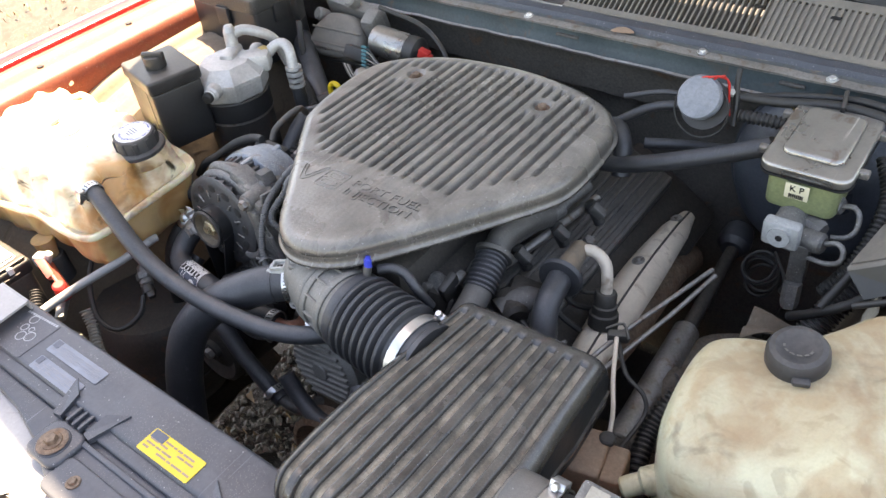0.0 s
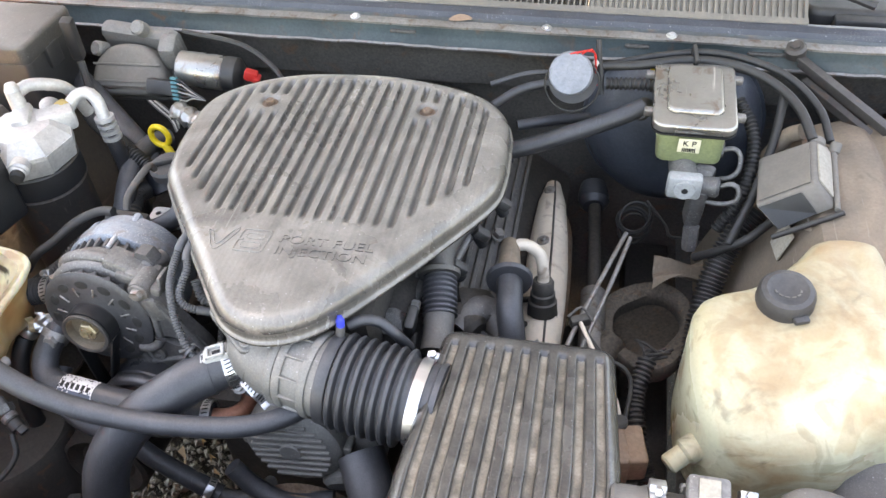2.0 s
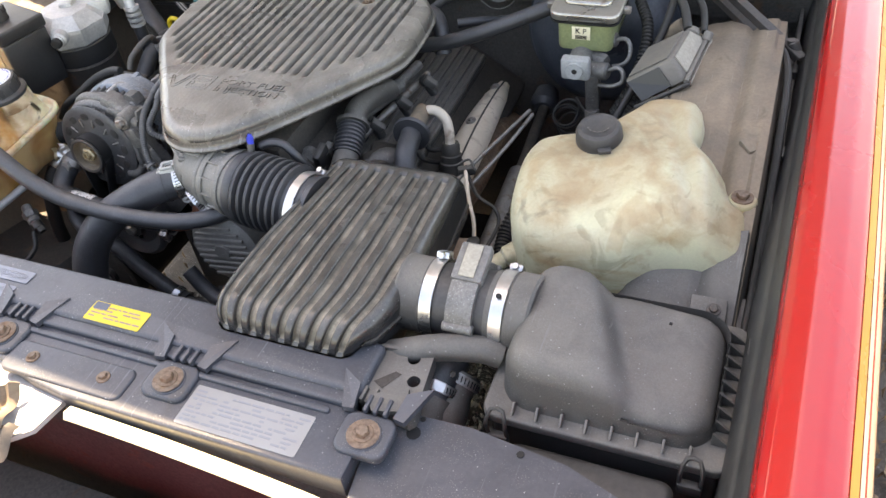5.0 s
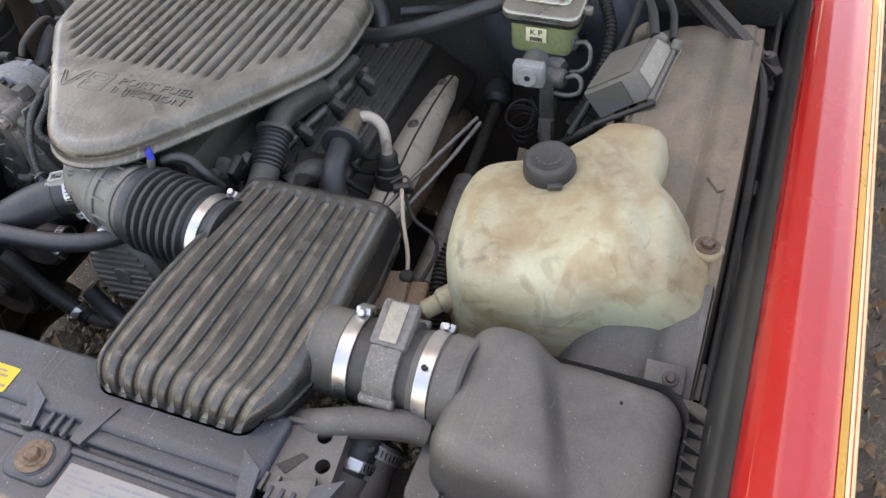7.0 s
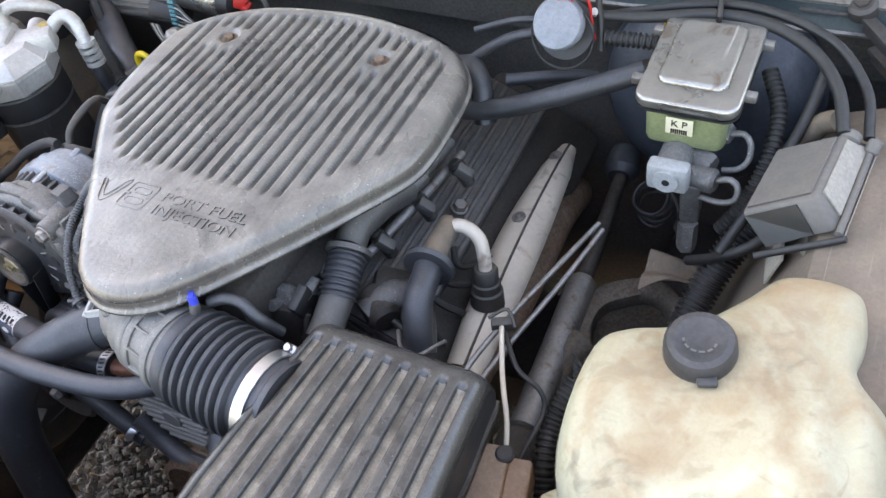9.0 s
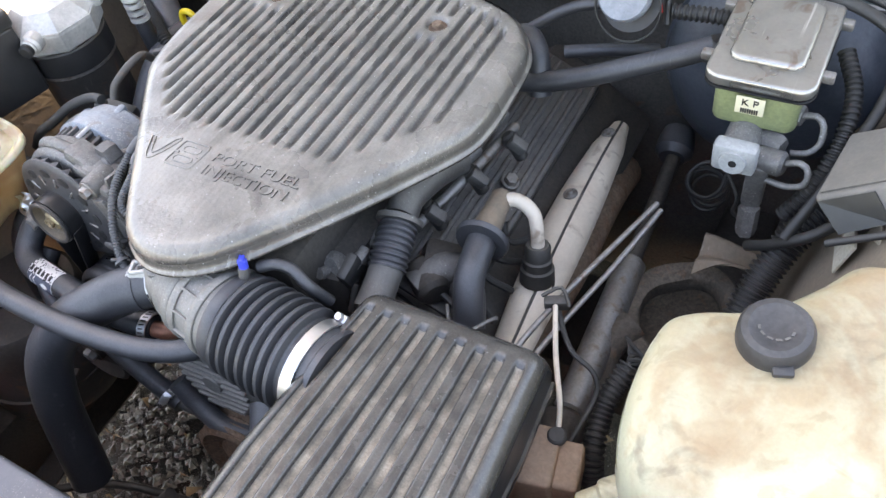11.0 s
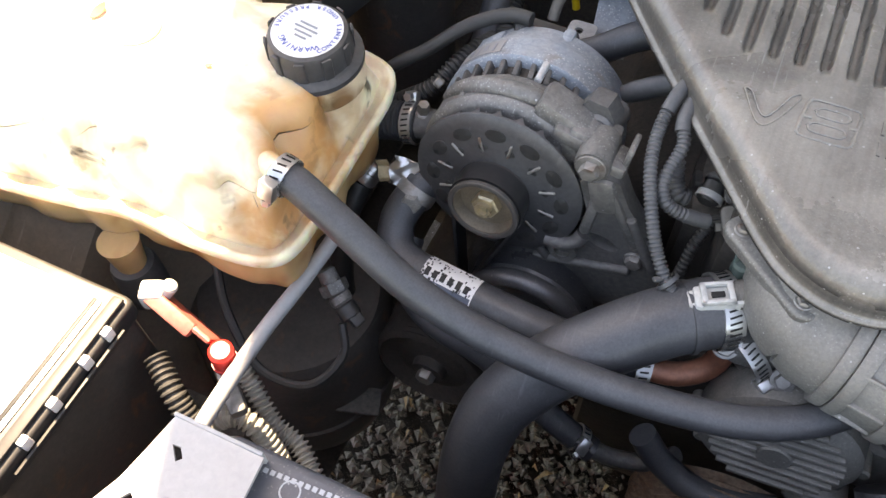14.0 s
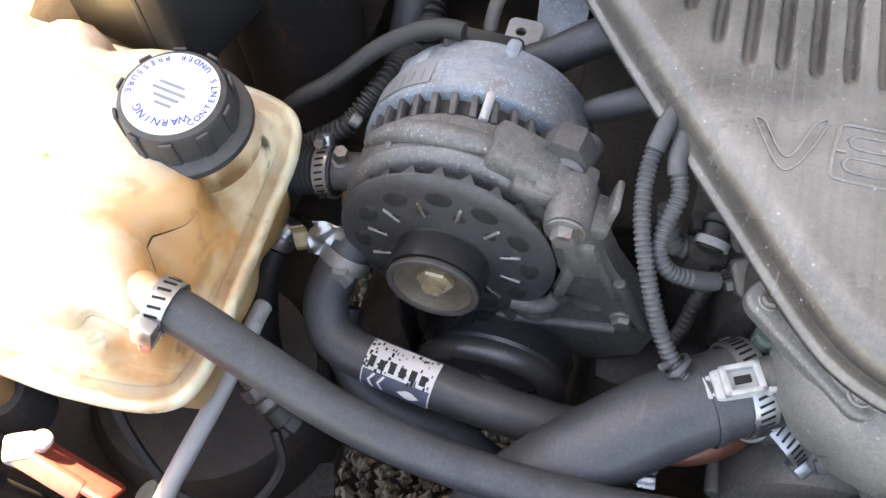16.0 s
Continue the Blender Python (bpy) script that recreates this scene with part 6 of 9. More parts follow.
tagged(part("pale_sleeve", tube([(-0.29, -0.51, 0.645), (-0.275, -0.50, 0.65), (-0.255, -0.50, 0.64), (-0.235, -0.51, 0.61), (-0.225, -0.525, 0.57)], 0.0085, 12, ripple=0.0016, pitch=0.005), "pale_sleeve"), "bleached corrugated cable sleeve looping low beside the battery", "cable")
tagged(part("cable_sleeve", tube([(-0.33, -0.50, 0.715), (-0.30, -0.52, 0.70), (-0.27, -0.535, 0.66), (-0.26, -0.54, 0.58)], 0.0085, 10, ripple=0.0012, pitch=0.005), "wire"), "black corrugated cable sleeve beside the battery", "cable")
stub = thing("pipe_stub", (-0.266, -0.27, 0.69), "short black pipe end with a bright metal ferrule", "pipe")
part("ferrule", lathe([(0, 0.0), (0, 0.0095), (0.002, 0.0112), (0.006, 0.0112), (0.007, 0.0096), (0.010, 0.0096), (0.011, 0.0112), (0.019, 0.0112), (0.021, 0.010), (0.021, 0.0)], (-0.2565, -0.266, 0.7235), (-0.2655, -0.283, 0.709), 24), "bright", stub)
part("pipe", tube([(-0.2655, -0.282, 0.710), (-0.269, -0.295, 0.698), (-0.272, -0.31, 0.675), (-0.275, -0.325, 0.62), (-0.275, -0.33, 0.56)], 0.0112, 16), "wire", stub)
corr = thing("corrugated_hose", (-0.25, -0.24, 0.75), "black corrugated hose beside the alternator with a slotted clamp", "hose")
part("sleeve", tube([(-0.31, -0.245, 0.735), (-0.27, -0.243, 0.752), (-0.238, -0.240, 0.760), (-0.226, -0.239, 0.762)], 0.0165, 18, ripple=0.0010, pitch=0.0045), "rubber", corr)
part("stem", rod((-0.232, -0.2395, 0.761), (-0.205, -0.237, 0.765), 0.0135, 20), "grime_alloy", corr)
hose_clamp((-0.2315, -0.2395, 0.761), (1, 0.08, 0.2), 0.0175, "bright", 0.010, None, (0.3, 0.5, 0.7))
part("neck_bolt", merged(hexnut((-0.222, -0.238, 0.776), (-0.221, -0.238, 0.786), 0.0055), rod((-0.2225, -0.238, 0.770), (-0.222, -0.238, 0.777), 0.007)), "dull", corr)
part("flange_tab", obox((-0.211, -0.252, 0.752), (0.016, 0.014, 0.010), (0, 20, 20), 0.003), "rusty", corr)

# ---- accumulator, washer box and friends ----
acc = thing("accumulator", (-0.328, -0.07, 0.62), "silver air conditioning accumulator with a black lower can", "accumulator")
CA = Vector((-0.328, -0.072, 0.0))


def acc_turn(name, profile, mat, label="", n=40):
    return part(name, lathe(profile, CA, CA + Vector((0, 0, 1)), n), mat, acc, label)


acc_turn("can", [(0.62, 0.0), (0.62, 0.045), (0.63, 0.054), (0.80, 0.055), (0.80, 0.0)], "can", "dull dusty black can")
acc_turn("collar", [(0.80, 0.0), (0.80, 0.0575), (0.832, 0.0575), (0.834, 0.055), (0.834, 0.0)], "black")
acc_turn("strap_edge", [(0.795, 0.0545), (0.795, 0.0572), (0.799, 0.0572), (0.799, 0.0545), (0.795, 0.0545)], "dull")
part("head", turned(lathe([(0.834, 0.0), (0.834, 0.056), (0.838, 0.0605), (0.862, 0.0635), (0.868, 0.0625), (0.884, 0.045), (0.887, 0.041), (0.888, 0.0)], (0, 0, 0), (0, 0, 1), 8), Matrix.Translation(CA) @ pose(0, 0, 0, 0, 0, 12)),
     "white_alloy", acc, "dull silver cast eight-sided head", smooth=12)
part("head_seam", turned(lathe([(0.8645, 0.055), (0.8645, 0.0645), (0.867, 0.0645), (0.867, 0.055), (0.8645, 0.055)], (0, 0, 0), (0, 0, 1), 8), Matrix.Translation(CA) @ pose(0, 0, 0, 0, 0, 12)), "white_alloy", acc, smooth=12)
part("port_boss", merged(rod((-0.306, -0.118, 0.862), (-0.298, -0.138, 0.862), 0.013), rod((-0.300, -0.134, 0.862), (-0.297, -0.142, 0.862), 0.0105)), "white_alloy", acc)
part("port_cap", rod((-0.2975, -0.14, 0.862), (-0.294, -0.15, 0.862), 0.009, 16), "ink", acc, "black port cap")
part("top_boss", merged(obox((-0.336, -0.052, 0.886), (0.026, 0.05, 0.018), (0, 0, 28), 0.007), rod((-0.345, -0.04, 0.885), (-0.347, -0.036, 0.918), 0.0105), lathe([(0, 0.0), (0, 0.0105), (0.008, 0.007), (0.011, 0.0)], (-0.347, -0.036, 0.918), (-0.347, -0.035, 1.0), 18)), "white_alloy", acc)
part("side_block", merged(obox((-0.30, -0.035, 0.874), (0.05, 0.034, 0.03), (0, 0, 40), 0.006), rod((-0.31, -0.03, 0.87), (-0.332, 0.0, 0.872), 0.014)), "white_alloy", acc)
part("brass_nut", hexnut((-0.30, -0.022, 0.877), (-0.293, -0.010, 0.879), 0.0135), "brass", acc, "dull brass nut")
part("outlet_pipe", tube([(-0.294, -0.012, 0.878), (-0.285, 0.0, 0.888), (-0.272, 0.006, 0.892), (-0.260, 0.006, 0.884), (-0.255, 0.002, 0.866), (-0.253, -0.001, 0.85)], 0.0088, 16), "white_alloy", acc)
for k in range(4):
    z = 0.858 - 0.0095 * k
    part("pipe_ring", lathe([(0, 0.008), (0, 0.0135), (0.0055, 0.0135), (0.0055, 0.008), (0, 0.008)], (-0.254 + 0.0012 * k, 0.001 - 0.001 * k, z), (-0.25, -0.004, z - 0.05), 22), "white_alloy", acc)
part("rubber_tail", tube([(-0.250, -0.002, 0.822), (-0.247, -0.004, 0.79), (-0.25, 0.0, 0.74), (-0.255, 0.01, 0.66)], 0.0115, 14), "rubber", acc)
part("inlet_pipe", tube([(-0.345, -0.034, 0.910), (-0.338, -0.018, 0.913), (-0.322, 0.0, 0.905), (-0.31, 0.02, 0.885), (-0.30, 0.03, 0.84)], 0.0085, 14), "white_alloy", acc)
rb = thing("relay_box", (-0.365, -0.165, 0.78), "black plastic relay box with a knob on its lid", "relay box")
part("case", turned(pillow(rect(-0.056, 0.05, -0.04, 0.042, 0.006), 0.0, 0.098, 0.003), pose(-0.372, -0.163, 0.79, 0, 0, -14)), "black", rb)
part("lid", turned(pillow(rect(-0.059, 0.053, -0.043, 0.045, 0.006), 0.0, 0.022, 0.004), pose(-0.372, -0.163, 0.889, 0, 0, -14)), "black", rb)
part("knob", turned(lathe([(0, 0.0), (0, 0.017), (0.012, 0.0165), (0.018, 0.015), (0.018, 0.0)], (0, 0, 0), (0, 0, 1), 20), pose(-0.372, -0.168, 0.911)), "black", rb)
part("knob_wing", turned(box(-0.018, 0.018, -0.005, 0.005, 0.01, 0.024, 0.003), pose(-0.372, -0.168, 0.911, 0, 0, 30)), "black", rb)
part("side_clip", turned(box(-0.004, 0.004, -0.046, -0.038, 0.02, 0.095, 0.001), pose(-0.35, -0.163, 0.79, 0, 0, -14)), "black", rb)

fuse = thing("fuse_box", (-0.46, 0.1, 0.8), "dusty black under-hood fuse box", "fuse box")
part("base", pillow(rect(-0.56, -0.385, 0.05, 0.17, 0.01), 0.80, 0.90, 0.004), "black", fuse)
part("lid", pillow(rect(-0.565, -0.38, 0.045, 0.175, 0.012), 0.9, 0.93, 0.006), "airbox", fuse, "dusty grey lid")
part("latch", box(-0.48, -0.45, 0.040, 0.048, 0.87, 0.905, 0.002), "black", fuse)
part("latch", box(-0.388, -0.378, 0.09, 0.12, 0.87, 0.905, 0.002), "black", fuse)
tagged(part("wire_plug", merged(obox((-0.352, 0.12, 0.905), (0.018, 0.018, 0.07), (8, 6, 10), 0.004), tube([(-0.35, 0.115, 0.87), (-0.34, 0.10, 0.82), (-0.32, 0.09, 0.75)], 0.006, 8)), "black"), "black wire plug hanging beside the fuse box", "connector")

wm = thing("wiper_motor", (-0.31, 0.18, 0.77), "domed black wiper motor cover with a silver motor cylinder", "wiper motor")
ax = Vector((0.05, -0.75, 0.55)).normalized()
c0 = Vector((-0.308, 0.190, 0.806))
D_LINE = smooth_loop([(-0.064, -0.040), (0.0, -0.043), (0.064, -0.040), (0.068, -0.012), (0.056, 0.022), (0.026, 0.046), (-0.026, 0.046), (-0.056, 0.022), (-0.068, -0.012)], 6)
part("cover", turned(pillow(inset_loop(D_LINE, 0.006), 0.0, 0.046, 0.012), toward(c0, c0 + ax)), "pale_dust", wm, smooth=60)
part("cover_step", turned(pillow(D_LINE, -0.004, 0.014, 0.004), toward(c0, c0 + ax)), "airbox", wm)
for y in (-0.016, 0.010):
    part("cover_rib", turned(box(-0.056, 0.056, y - 0.002, y + 0.002, 0.044, 0.0485, 0.0015), toward(c0, c0 + ax)), "pale_dust", wm)
part("gear_housing", merged(obox((-0.30, 0.215, 0.85), (0.13, 0.03, 0.06), (20, 6, 0), 0.012), rod((-0.355, 0.19, 0.845), (-0.36, 0.17, 0.86), 0.012), rod((-0.285, 0.20, 0.878), (-0.287, 0.185, 0.893), 0.012), obox((-0.242, 0.19, 0.85), (0.03, 0.04, 0.05), (20, 0, 10), 0.01)), "casting", wm, "dusty cast gear housing")
part("plug_block", turned(box(-0.03, 0.02, -0.02, 0.02, -0.012, 0.012, 0.004), pose(-0.238, 0.148, 0.812, -30, 8, 6)), "black", wm)
part("motor_cylinder", lathe([(0, 0.0), (0, 0.02), (0.004, 0.0265), (0.07, 0.0272), (0.076, 0.024), (0.078, 0.0)], (-0.225, 0.172, 0.835), (-0.13, 0.176, 0.826), 32), "lid_steel", wm, "dull silver motor cylinder")
part("motor_end", lathe([(0, 0.0), (0, 0.0268), (0.02, 0.0268), (0.026, 0.02), (0.028, 0.0)], (-0.150, 0.175, 0.828), (-0.09, 0.178, 0.822), 28), "black", wm)
part("red_plug", merged(obox((-0.094, 0.148, 0.846), (0.02, 0.014, 0.016), (0, 20, 10), 0.003), obox((-0.084, 0.146, 0.842), (0.01, 0.018, 0.008), (0, 20, 10), 0.002)), "redpl", wm, "bright red connector lock")
teal_w = thing("wire_bundle", (-0.235, 0.12, 0.8), "teal and striped wires fanning out of a plug", "wires")
for k in range(6):
    z = 0.838 - 0.0062 * k
    part("terminal", obox((-0.2165, 0.135 - 0.0016 * k, z), (0.010, 0.010, 0.0046), (-30, 6, 6), 0.001), "teal_wire", teal_w, "teal plug terminal")
    part("wire", tube([(-0.212, 0.133 - 0.0016 * k, z), (-0.200, 0.130 - 0.001 * k, z - 0.002), (-0.186, 0.126 - 0.001 * k, 0.824 - 0.002 * k), (-0.165, 0.122, 0.812)], 0.0015, 6), "pale_sleeve" if k % 2 else "wire", teal_w)
for k in range(5):
    part("loose_wire", tube([(-0.262 + 0.004 * k, 0.118, 0.806), (-0.240 + 0.006 * k, 0.104 - 0.002 * k, 0.800 + 0.002 * k), (-0.214 + 0.004 * k, 0.088, 0.796), (-0.198, 0.072 + 0.003 * k, 0.785)], 0.0014, 6), "pale_sleeve" if k in (1, 3) else "wire", teal_w)


def foil_fn(u, v):
    a = 2 * math.pi * u
    r = 0.0165 + 0.0035 * noise.noise((5 * math.cos(a), 5 * math.sin(a), 9 * v)) + 0.002 * math.sin(6 * math.pi * v)
    p = Vector((-0.208, 0.106, 0.798)).lerp(Vector((-0.150, 0.082, 0.790)), v)
    return p + Vector((0.35, 0.94, 0)).normalized() * r * math.cos(a) + Vector((0, 0, 1)) * r * math.sin(a)


tagged(part("foil_wrap", sheet(foil_fn, 28, 24), "lid_steel"), "crumpled silver foil wrapped round a wire bundle", "foil")
tagged(part("duct_hose", tube([(-0.42, 0.165, 0.815), (-0.375, 0.135, 0.810), (-0.325, 0.098, 0.798), (-0.275, 0.062, 0.785), (-0.235, 0.035, 0.765), (-0.205, 0.01, 0.72)], 0.019, 18), "rubber"), "black rubber heater hose behind the engine", "hose")
tagged(part("corrugated_loom", tube([(-0.355, 0.095, 0.785), (-0.325, 0.068, 0.79), (-0.285, 0.040, 0.792), (-0.240, 0.010, 0.790), (-0.205, -0.005, 0.775)], 0.0105, 14, ripple=0.0011, pitch=0.0046), "wire"), "black corrugated wire loom", "loom")
tagged(part("filler_hose", tube([(-0.212, 0.072, 0.772), (-0.228, 0.046, 0.779), (-0.234, 0.012, 0.778), (-0.232, -0.025, 0.770), (-0.228, -0.06, 0.750), (-0.228, -0.10, 0.71), (-0.226, -0.13, 0.66)], 0.0150, 18), "rubber"), "thick black hose beside the engine cover", "hose")
dip = thing("dipstick", (-0.203, 0.04, 0.75), "yellow plastic dipstick ring handle", "dipstick")
tor = []
for k in range(25):
    a = 2 * math.pi * k / 24
    tor.append((-0.203 + 0.0135 * math.cos(a), 0.037, 0.803 + 0.0165 * math.sin(a)))
part("ring_handle", turned(tube(tor, 0.0045, 10, 0.004), pose(0, 0, 0)), "yellowpl", dip)
part("stem", merged(rod((-0.199, 0.036, 0.79), (-0.185, 0.03, 0.765), 0.006), rod((-0.19, 0.032, 0.775), (-0.17, 0.02, 0.70), 0.004)), "yellowpl", dip)
oc = thing("oil_filler", (-0.128, -0.07, 0.82), "dusty grey oil filler cap with a raised grip", "cap")
part("cap", lathe([(0, 0.0), (0, 0.024), (0.012, 0.025), (0.016, 0.022), (0.017, 0.0)], (-0.128, -0.068, 0.828), (-0.132, -0.075, 0.9), 28), "cap", oc)
part("grip", obox((-0.129, -0.07, 0.848), (0.034, 0.008, 0.008), (0, 0, 30), 0.002), "cap", oc)
part("filler_tube", tube([(-0.127, -0.066, 0.83), (-0.12, -0.05, 0.80), (-0.10, -0.03, 0.74)], 0.019, 18), "black", oc)
# wiring between alternator and cover
loom = thing("wire_loom", (0.0, -0.3, 0.74), "grey corrugated wire loom ending in a white connector", "loom")
part("sleeve", tube([(-0.026, -0.215, 0.866), (-0.030, -0.229, 0.860), (-0.032, -0.243, 0.853), (-0.031, -0.262, 0.846), (-0.026, -0.281, 0.838), (-0.015, -0.303, 0.823), (-0.003, -0.319, 0.807), (0.011, -0.331, 0.794), (0.024, -0.335, 0.793), (0.029, -0.3355, 0.794)], 0.0045, 14, ripple=0.00045, pitch=0.0031), "loom_grey", loom)
part("tape_wrap", tube([(-0.024, -0.212, 0.866), (-0.0285, -0.224, 0.863), (-0.031, -0.236, 0.857)], 0.0055, 14), "loom_grey", loom, "taped upper end")
part("cable_tie", merged(lathe([(0, 0.0070), (0, 0.0086), (0.003, 0.0086), (0.003, 0.0070), (0, 0.0070)], (0.008, -0.3285, 0.797), (0.016, -0.3325, 0.793), 20), obox((0.003, -0.332, 0.800), (0.010, 0.004, 0.003), (0, 20, 40), 0.001)), "loom_grey", loom)
cm_ = pose(0.0445, -0.3300, 0.799, 0, -8, 24)
part("connector", turned(merged(box(-0.017, 0.011, -0.0085, 0.0085, -0.006, 0.006, 0.002), box(-0.013, -0.009, -0.0085, 0.0085, 0.006, 0.0105, 0.001), box(0.005, 0.009, -0.0085, 0.0085, 0.006, 0.0105, 0.001), box(-0.013, 0.009, -0.0085, -0.0055, 0.006, 0.0105, 0.001), box(-0.013, 0.009, 0.0055, 0.0085, 0.006, 0.0105, 0.001), box(0.009, 0.014, -0.0095, -0.0065, -0.002, 0.009, 0.001), box(-0.021, -0.016, -0.0065, 0.0065, -0.005, 0.004, 0.0015)), cm_), "whitepl", loom, "grey-white plastic sensor connector")
part("connector_window", turned(box(-0.006, 0.003, -0.0022, 0.0022, 0.006, 0.0075, 0.0005), cm_), "ink", loom)
for k in range(3):
    part("lead", tube([cm_ @ Vector((-0.018, -0.004 + 0.004 * k, 0)), cm_ @ Vector((-0.020, -0.003 + 0.003 * k, 0.001)), cm_ @ Vector((-0.025, -0.001 + 0.001 * k, 0))], 0.0013, 6), "wire", loom)
part("sensor", merged(rod((0.052, -0.326, 0.802), (0.070, -0.317, 0.806), 0.0105, 24), rod((0.066, -0.319, 0.805), (0.076, -0.314, 0.807), 0.0135, 24)), "airbox", loom)
sen = thing("temperature_sensor", (0.06, -0.29, 0.78), "dark green temperature sensor plug on the thermostat housing", "sensor")
part("base", merged(hexnut((0.058, -0.300, 0.786), (0.055, -0.303, 0.797), 0.0105), rod((0.056, -0.302, 0.795), (0.054, -0.303, 0.801), 0.008)), "alloy", sen)
part("plug", merged(rod((0.054, -0.303, 0.800), (0.051, -0.305, 0.815), 0.0078), box(0.0440, 0.0475, -0.3070, -0.3030, 0.802, 0.818, 0.001), box(0.0545, 0.0580, -0.3070, -0.3030, 0.802, 0.818, 0.001)), "teal_plug", sen, "dark green plug")
loom2 = thing("wire_loom", (-0.01, -0.25, 0.76), "grey sleeved wires with two injector plugs under the cover", "loom")
part("sleeve", tube([(-0.018, -0.225, 0.862), (-0.018, -0.240, 0.857), (-0.013, -0.256, 0.850), (-0.016, -0.270, 0.840), (-0.016, -0.282, 0.832), (-0.008, -0.288, 0.824), (0.008, -0.285, 0.816), (0.020, -0.280, 0.811)], 0.0046, 14, ripple=0.00045, pitch=0.0031), "loom_grey", loom2)
for pts in ([(-0.017, -0.226, 0.862), (-0.0185, -0.238, 0.858), (-0.0165, -0.247, 0.854)], [(0.004, -0.2865, 0.818), (0.014, -0.283, 0.8135), (0.020, -0.280, 0.811)]):
    part("plain_wrap", tube(pts, 0.0054, 14), "loom_grey", loom2)
part("plug", turned(merged(pillow(rect(-0.006, 0.006, -0.011, 0.011, 0.005, 5), -0.006, 0.008, 0.002), box(-0.010, -0.004, -0.006, 0.006, -0.003, 0.003, 0.001), lathe([(0, 0.0), (0, 0.009), (0.014, 0.008), (0.014, 0.0)], (0.006, 0, 0), (1, 0.2, -0.1), 18)), pose(0.034, -0.272, 0.808, 30, -10, 24)), "airbox", loom2, "oval grey plug")
for k in range(3):
    part("lead", tube([(0.020, -0.281 + 0.002 * k, 0.811), (0.026, -0.278 + 0.003 * k, 0.812), (0.031, -0.276 + 0.003 * k, 0.811)], 0.0012, 6), "wire", loom2)
part("branch", tube([(-0.014, -0.246, 0.822), (-0.010, -0.253, 0.810), (-0.004, -0.258, 0.803), (0.003, -0.257, 0.801)], 0.0062, 12, ripple=0.0006, pitch=0.004), "loom_grey", loom2)
part("injector_plug", merged(rod((0.018, -0.240, 0.806), (0.015, -0.256, 0.801), 0.0085, 20), rod((0.0185, -0.236, 0.807), (0.018, -0.241, 0.806), 0.0098, 20), obox((0.004, -0.243, 0.806), (0.006, 0.012, 0.010), (0, 10, 14), 0.001)), "cap", loom2, "small round grey plug")
part("plug_collar", lathe([(0, 0.0085), (0, 0.0104), (0.005, 0.0104), (0.005, 0.0085), (0, 0.0085)], (0.0168, -0.249, 0.8033), (0.0155, -0.256, 0.8), 22), "whitepl", loom2, "pale ring round the plug")
part("latch_end", obox((0.023, -0.238, 0.811), (0.008, 0.010, 0.012), (0, 0, 18), 0.002), "whitepl", loom2)
tagged(part("knock_lead", tube([(0.024, -0.262, 0.790), (0.018, -0.275, 0.770), (0.016, -0.285, 0.750), (0.012, -0.290, 0.725)], 0.0042, 10, ripple=0.0006, pitch=0.004), "wire"), "thin braided lead dropping behind the water pump", "wire")
tagged(part("alternator_cable", tube([(-0.158, -0.165, 0.838), (-0.172, -0.164, 0.837), (-0.190, -0.168, 0.832), (-0.212, -0.179, 0.822), (-0.238, -0.196, 0.803), (-0.262, -0.206, 0.787), (-0.285, -0.21, 0.76)], 0.0060, 12), "wire"), "black charging cable curving away from the alternator", "cable")
tagged(part("alternator_loom", tube([(-0.196, -0.150, 0.792), (-0.205, -0.176, 0.797), (-0.213, -0.197, 0.794), (-0.224, -0.214, 0.783), (-0.245, -0.224, 0.770), (-0.27, -0.228, 0.752)], 0.0068, 12, ripple=0.001, pitch=0.0042), "wire"), "black corrugated loom behind the alternator", "loom")
tagged(part("bare_pipe", tube([(-0.143, -0.158, 0.838), (-0.142, -0.151, 0.850), (-0.138, -0.142, 0.858), (-0.130, -0.125, 0.868), (-0.128, -0.105, 0.868), (-0.135, -0.09, 0.85)], 0.0045, 14), "can"), "thin tarnished pipe rising behind the alternator", "pipe")
pipe = thing("rear_bracket", (-0.11, -0.10, 0.78), "blue-grey galvanised bracket plate behind the alternator", "bracket")
part("plate", slab_of([(-0.118, -0.128, 0.775), (-0.088, -0.118, 0.78), (-0.092, -0.045, 0.815), (-0.130, -0.055, 0.815)], (0.1, -0.5, 0.85), 0.004), "rear_alloy", pipe)
part("hook_tab", holed_plate(rect(-0.140, -0.116, -0.132, -0.108, 0.005), [[(-0.130 + 0.004 * math.cos(0.6 * k), -0.120 + 0.004 * math.sin(0.6 * k)) for k in range(10)]], 0.797, 0.800), "white_alloy", pipe, "pale tab with a hole")
tagged(part("engine_hose", tube([(-0.128, -0.148, 0.795), (-0.105, -0.142, 0.806), (-0.080, -0.134, 0.822), (-0.055, -0.125, 0.83)], 0.0125, 16), "rubber"), "short black rubber hose under the engine cover", "hose")
tagged(part("rubber_boot", tube([(-0.082, -0.176, 0.796), (-0.072, -0.176, 0.801), (-0.062, -0.175, 0.807), (-0.045, -0.173, 0.818), (-0.025, -0.168, 0.825)], 0.008, 14, radius=lambda t: 0.0042 + 0.0045 * min(1.0, t * 3)), "loom_grey"), "grey rubber spark lead boot under the engine cover", "boot")
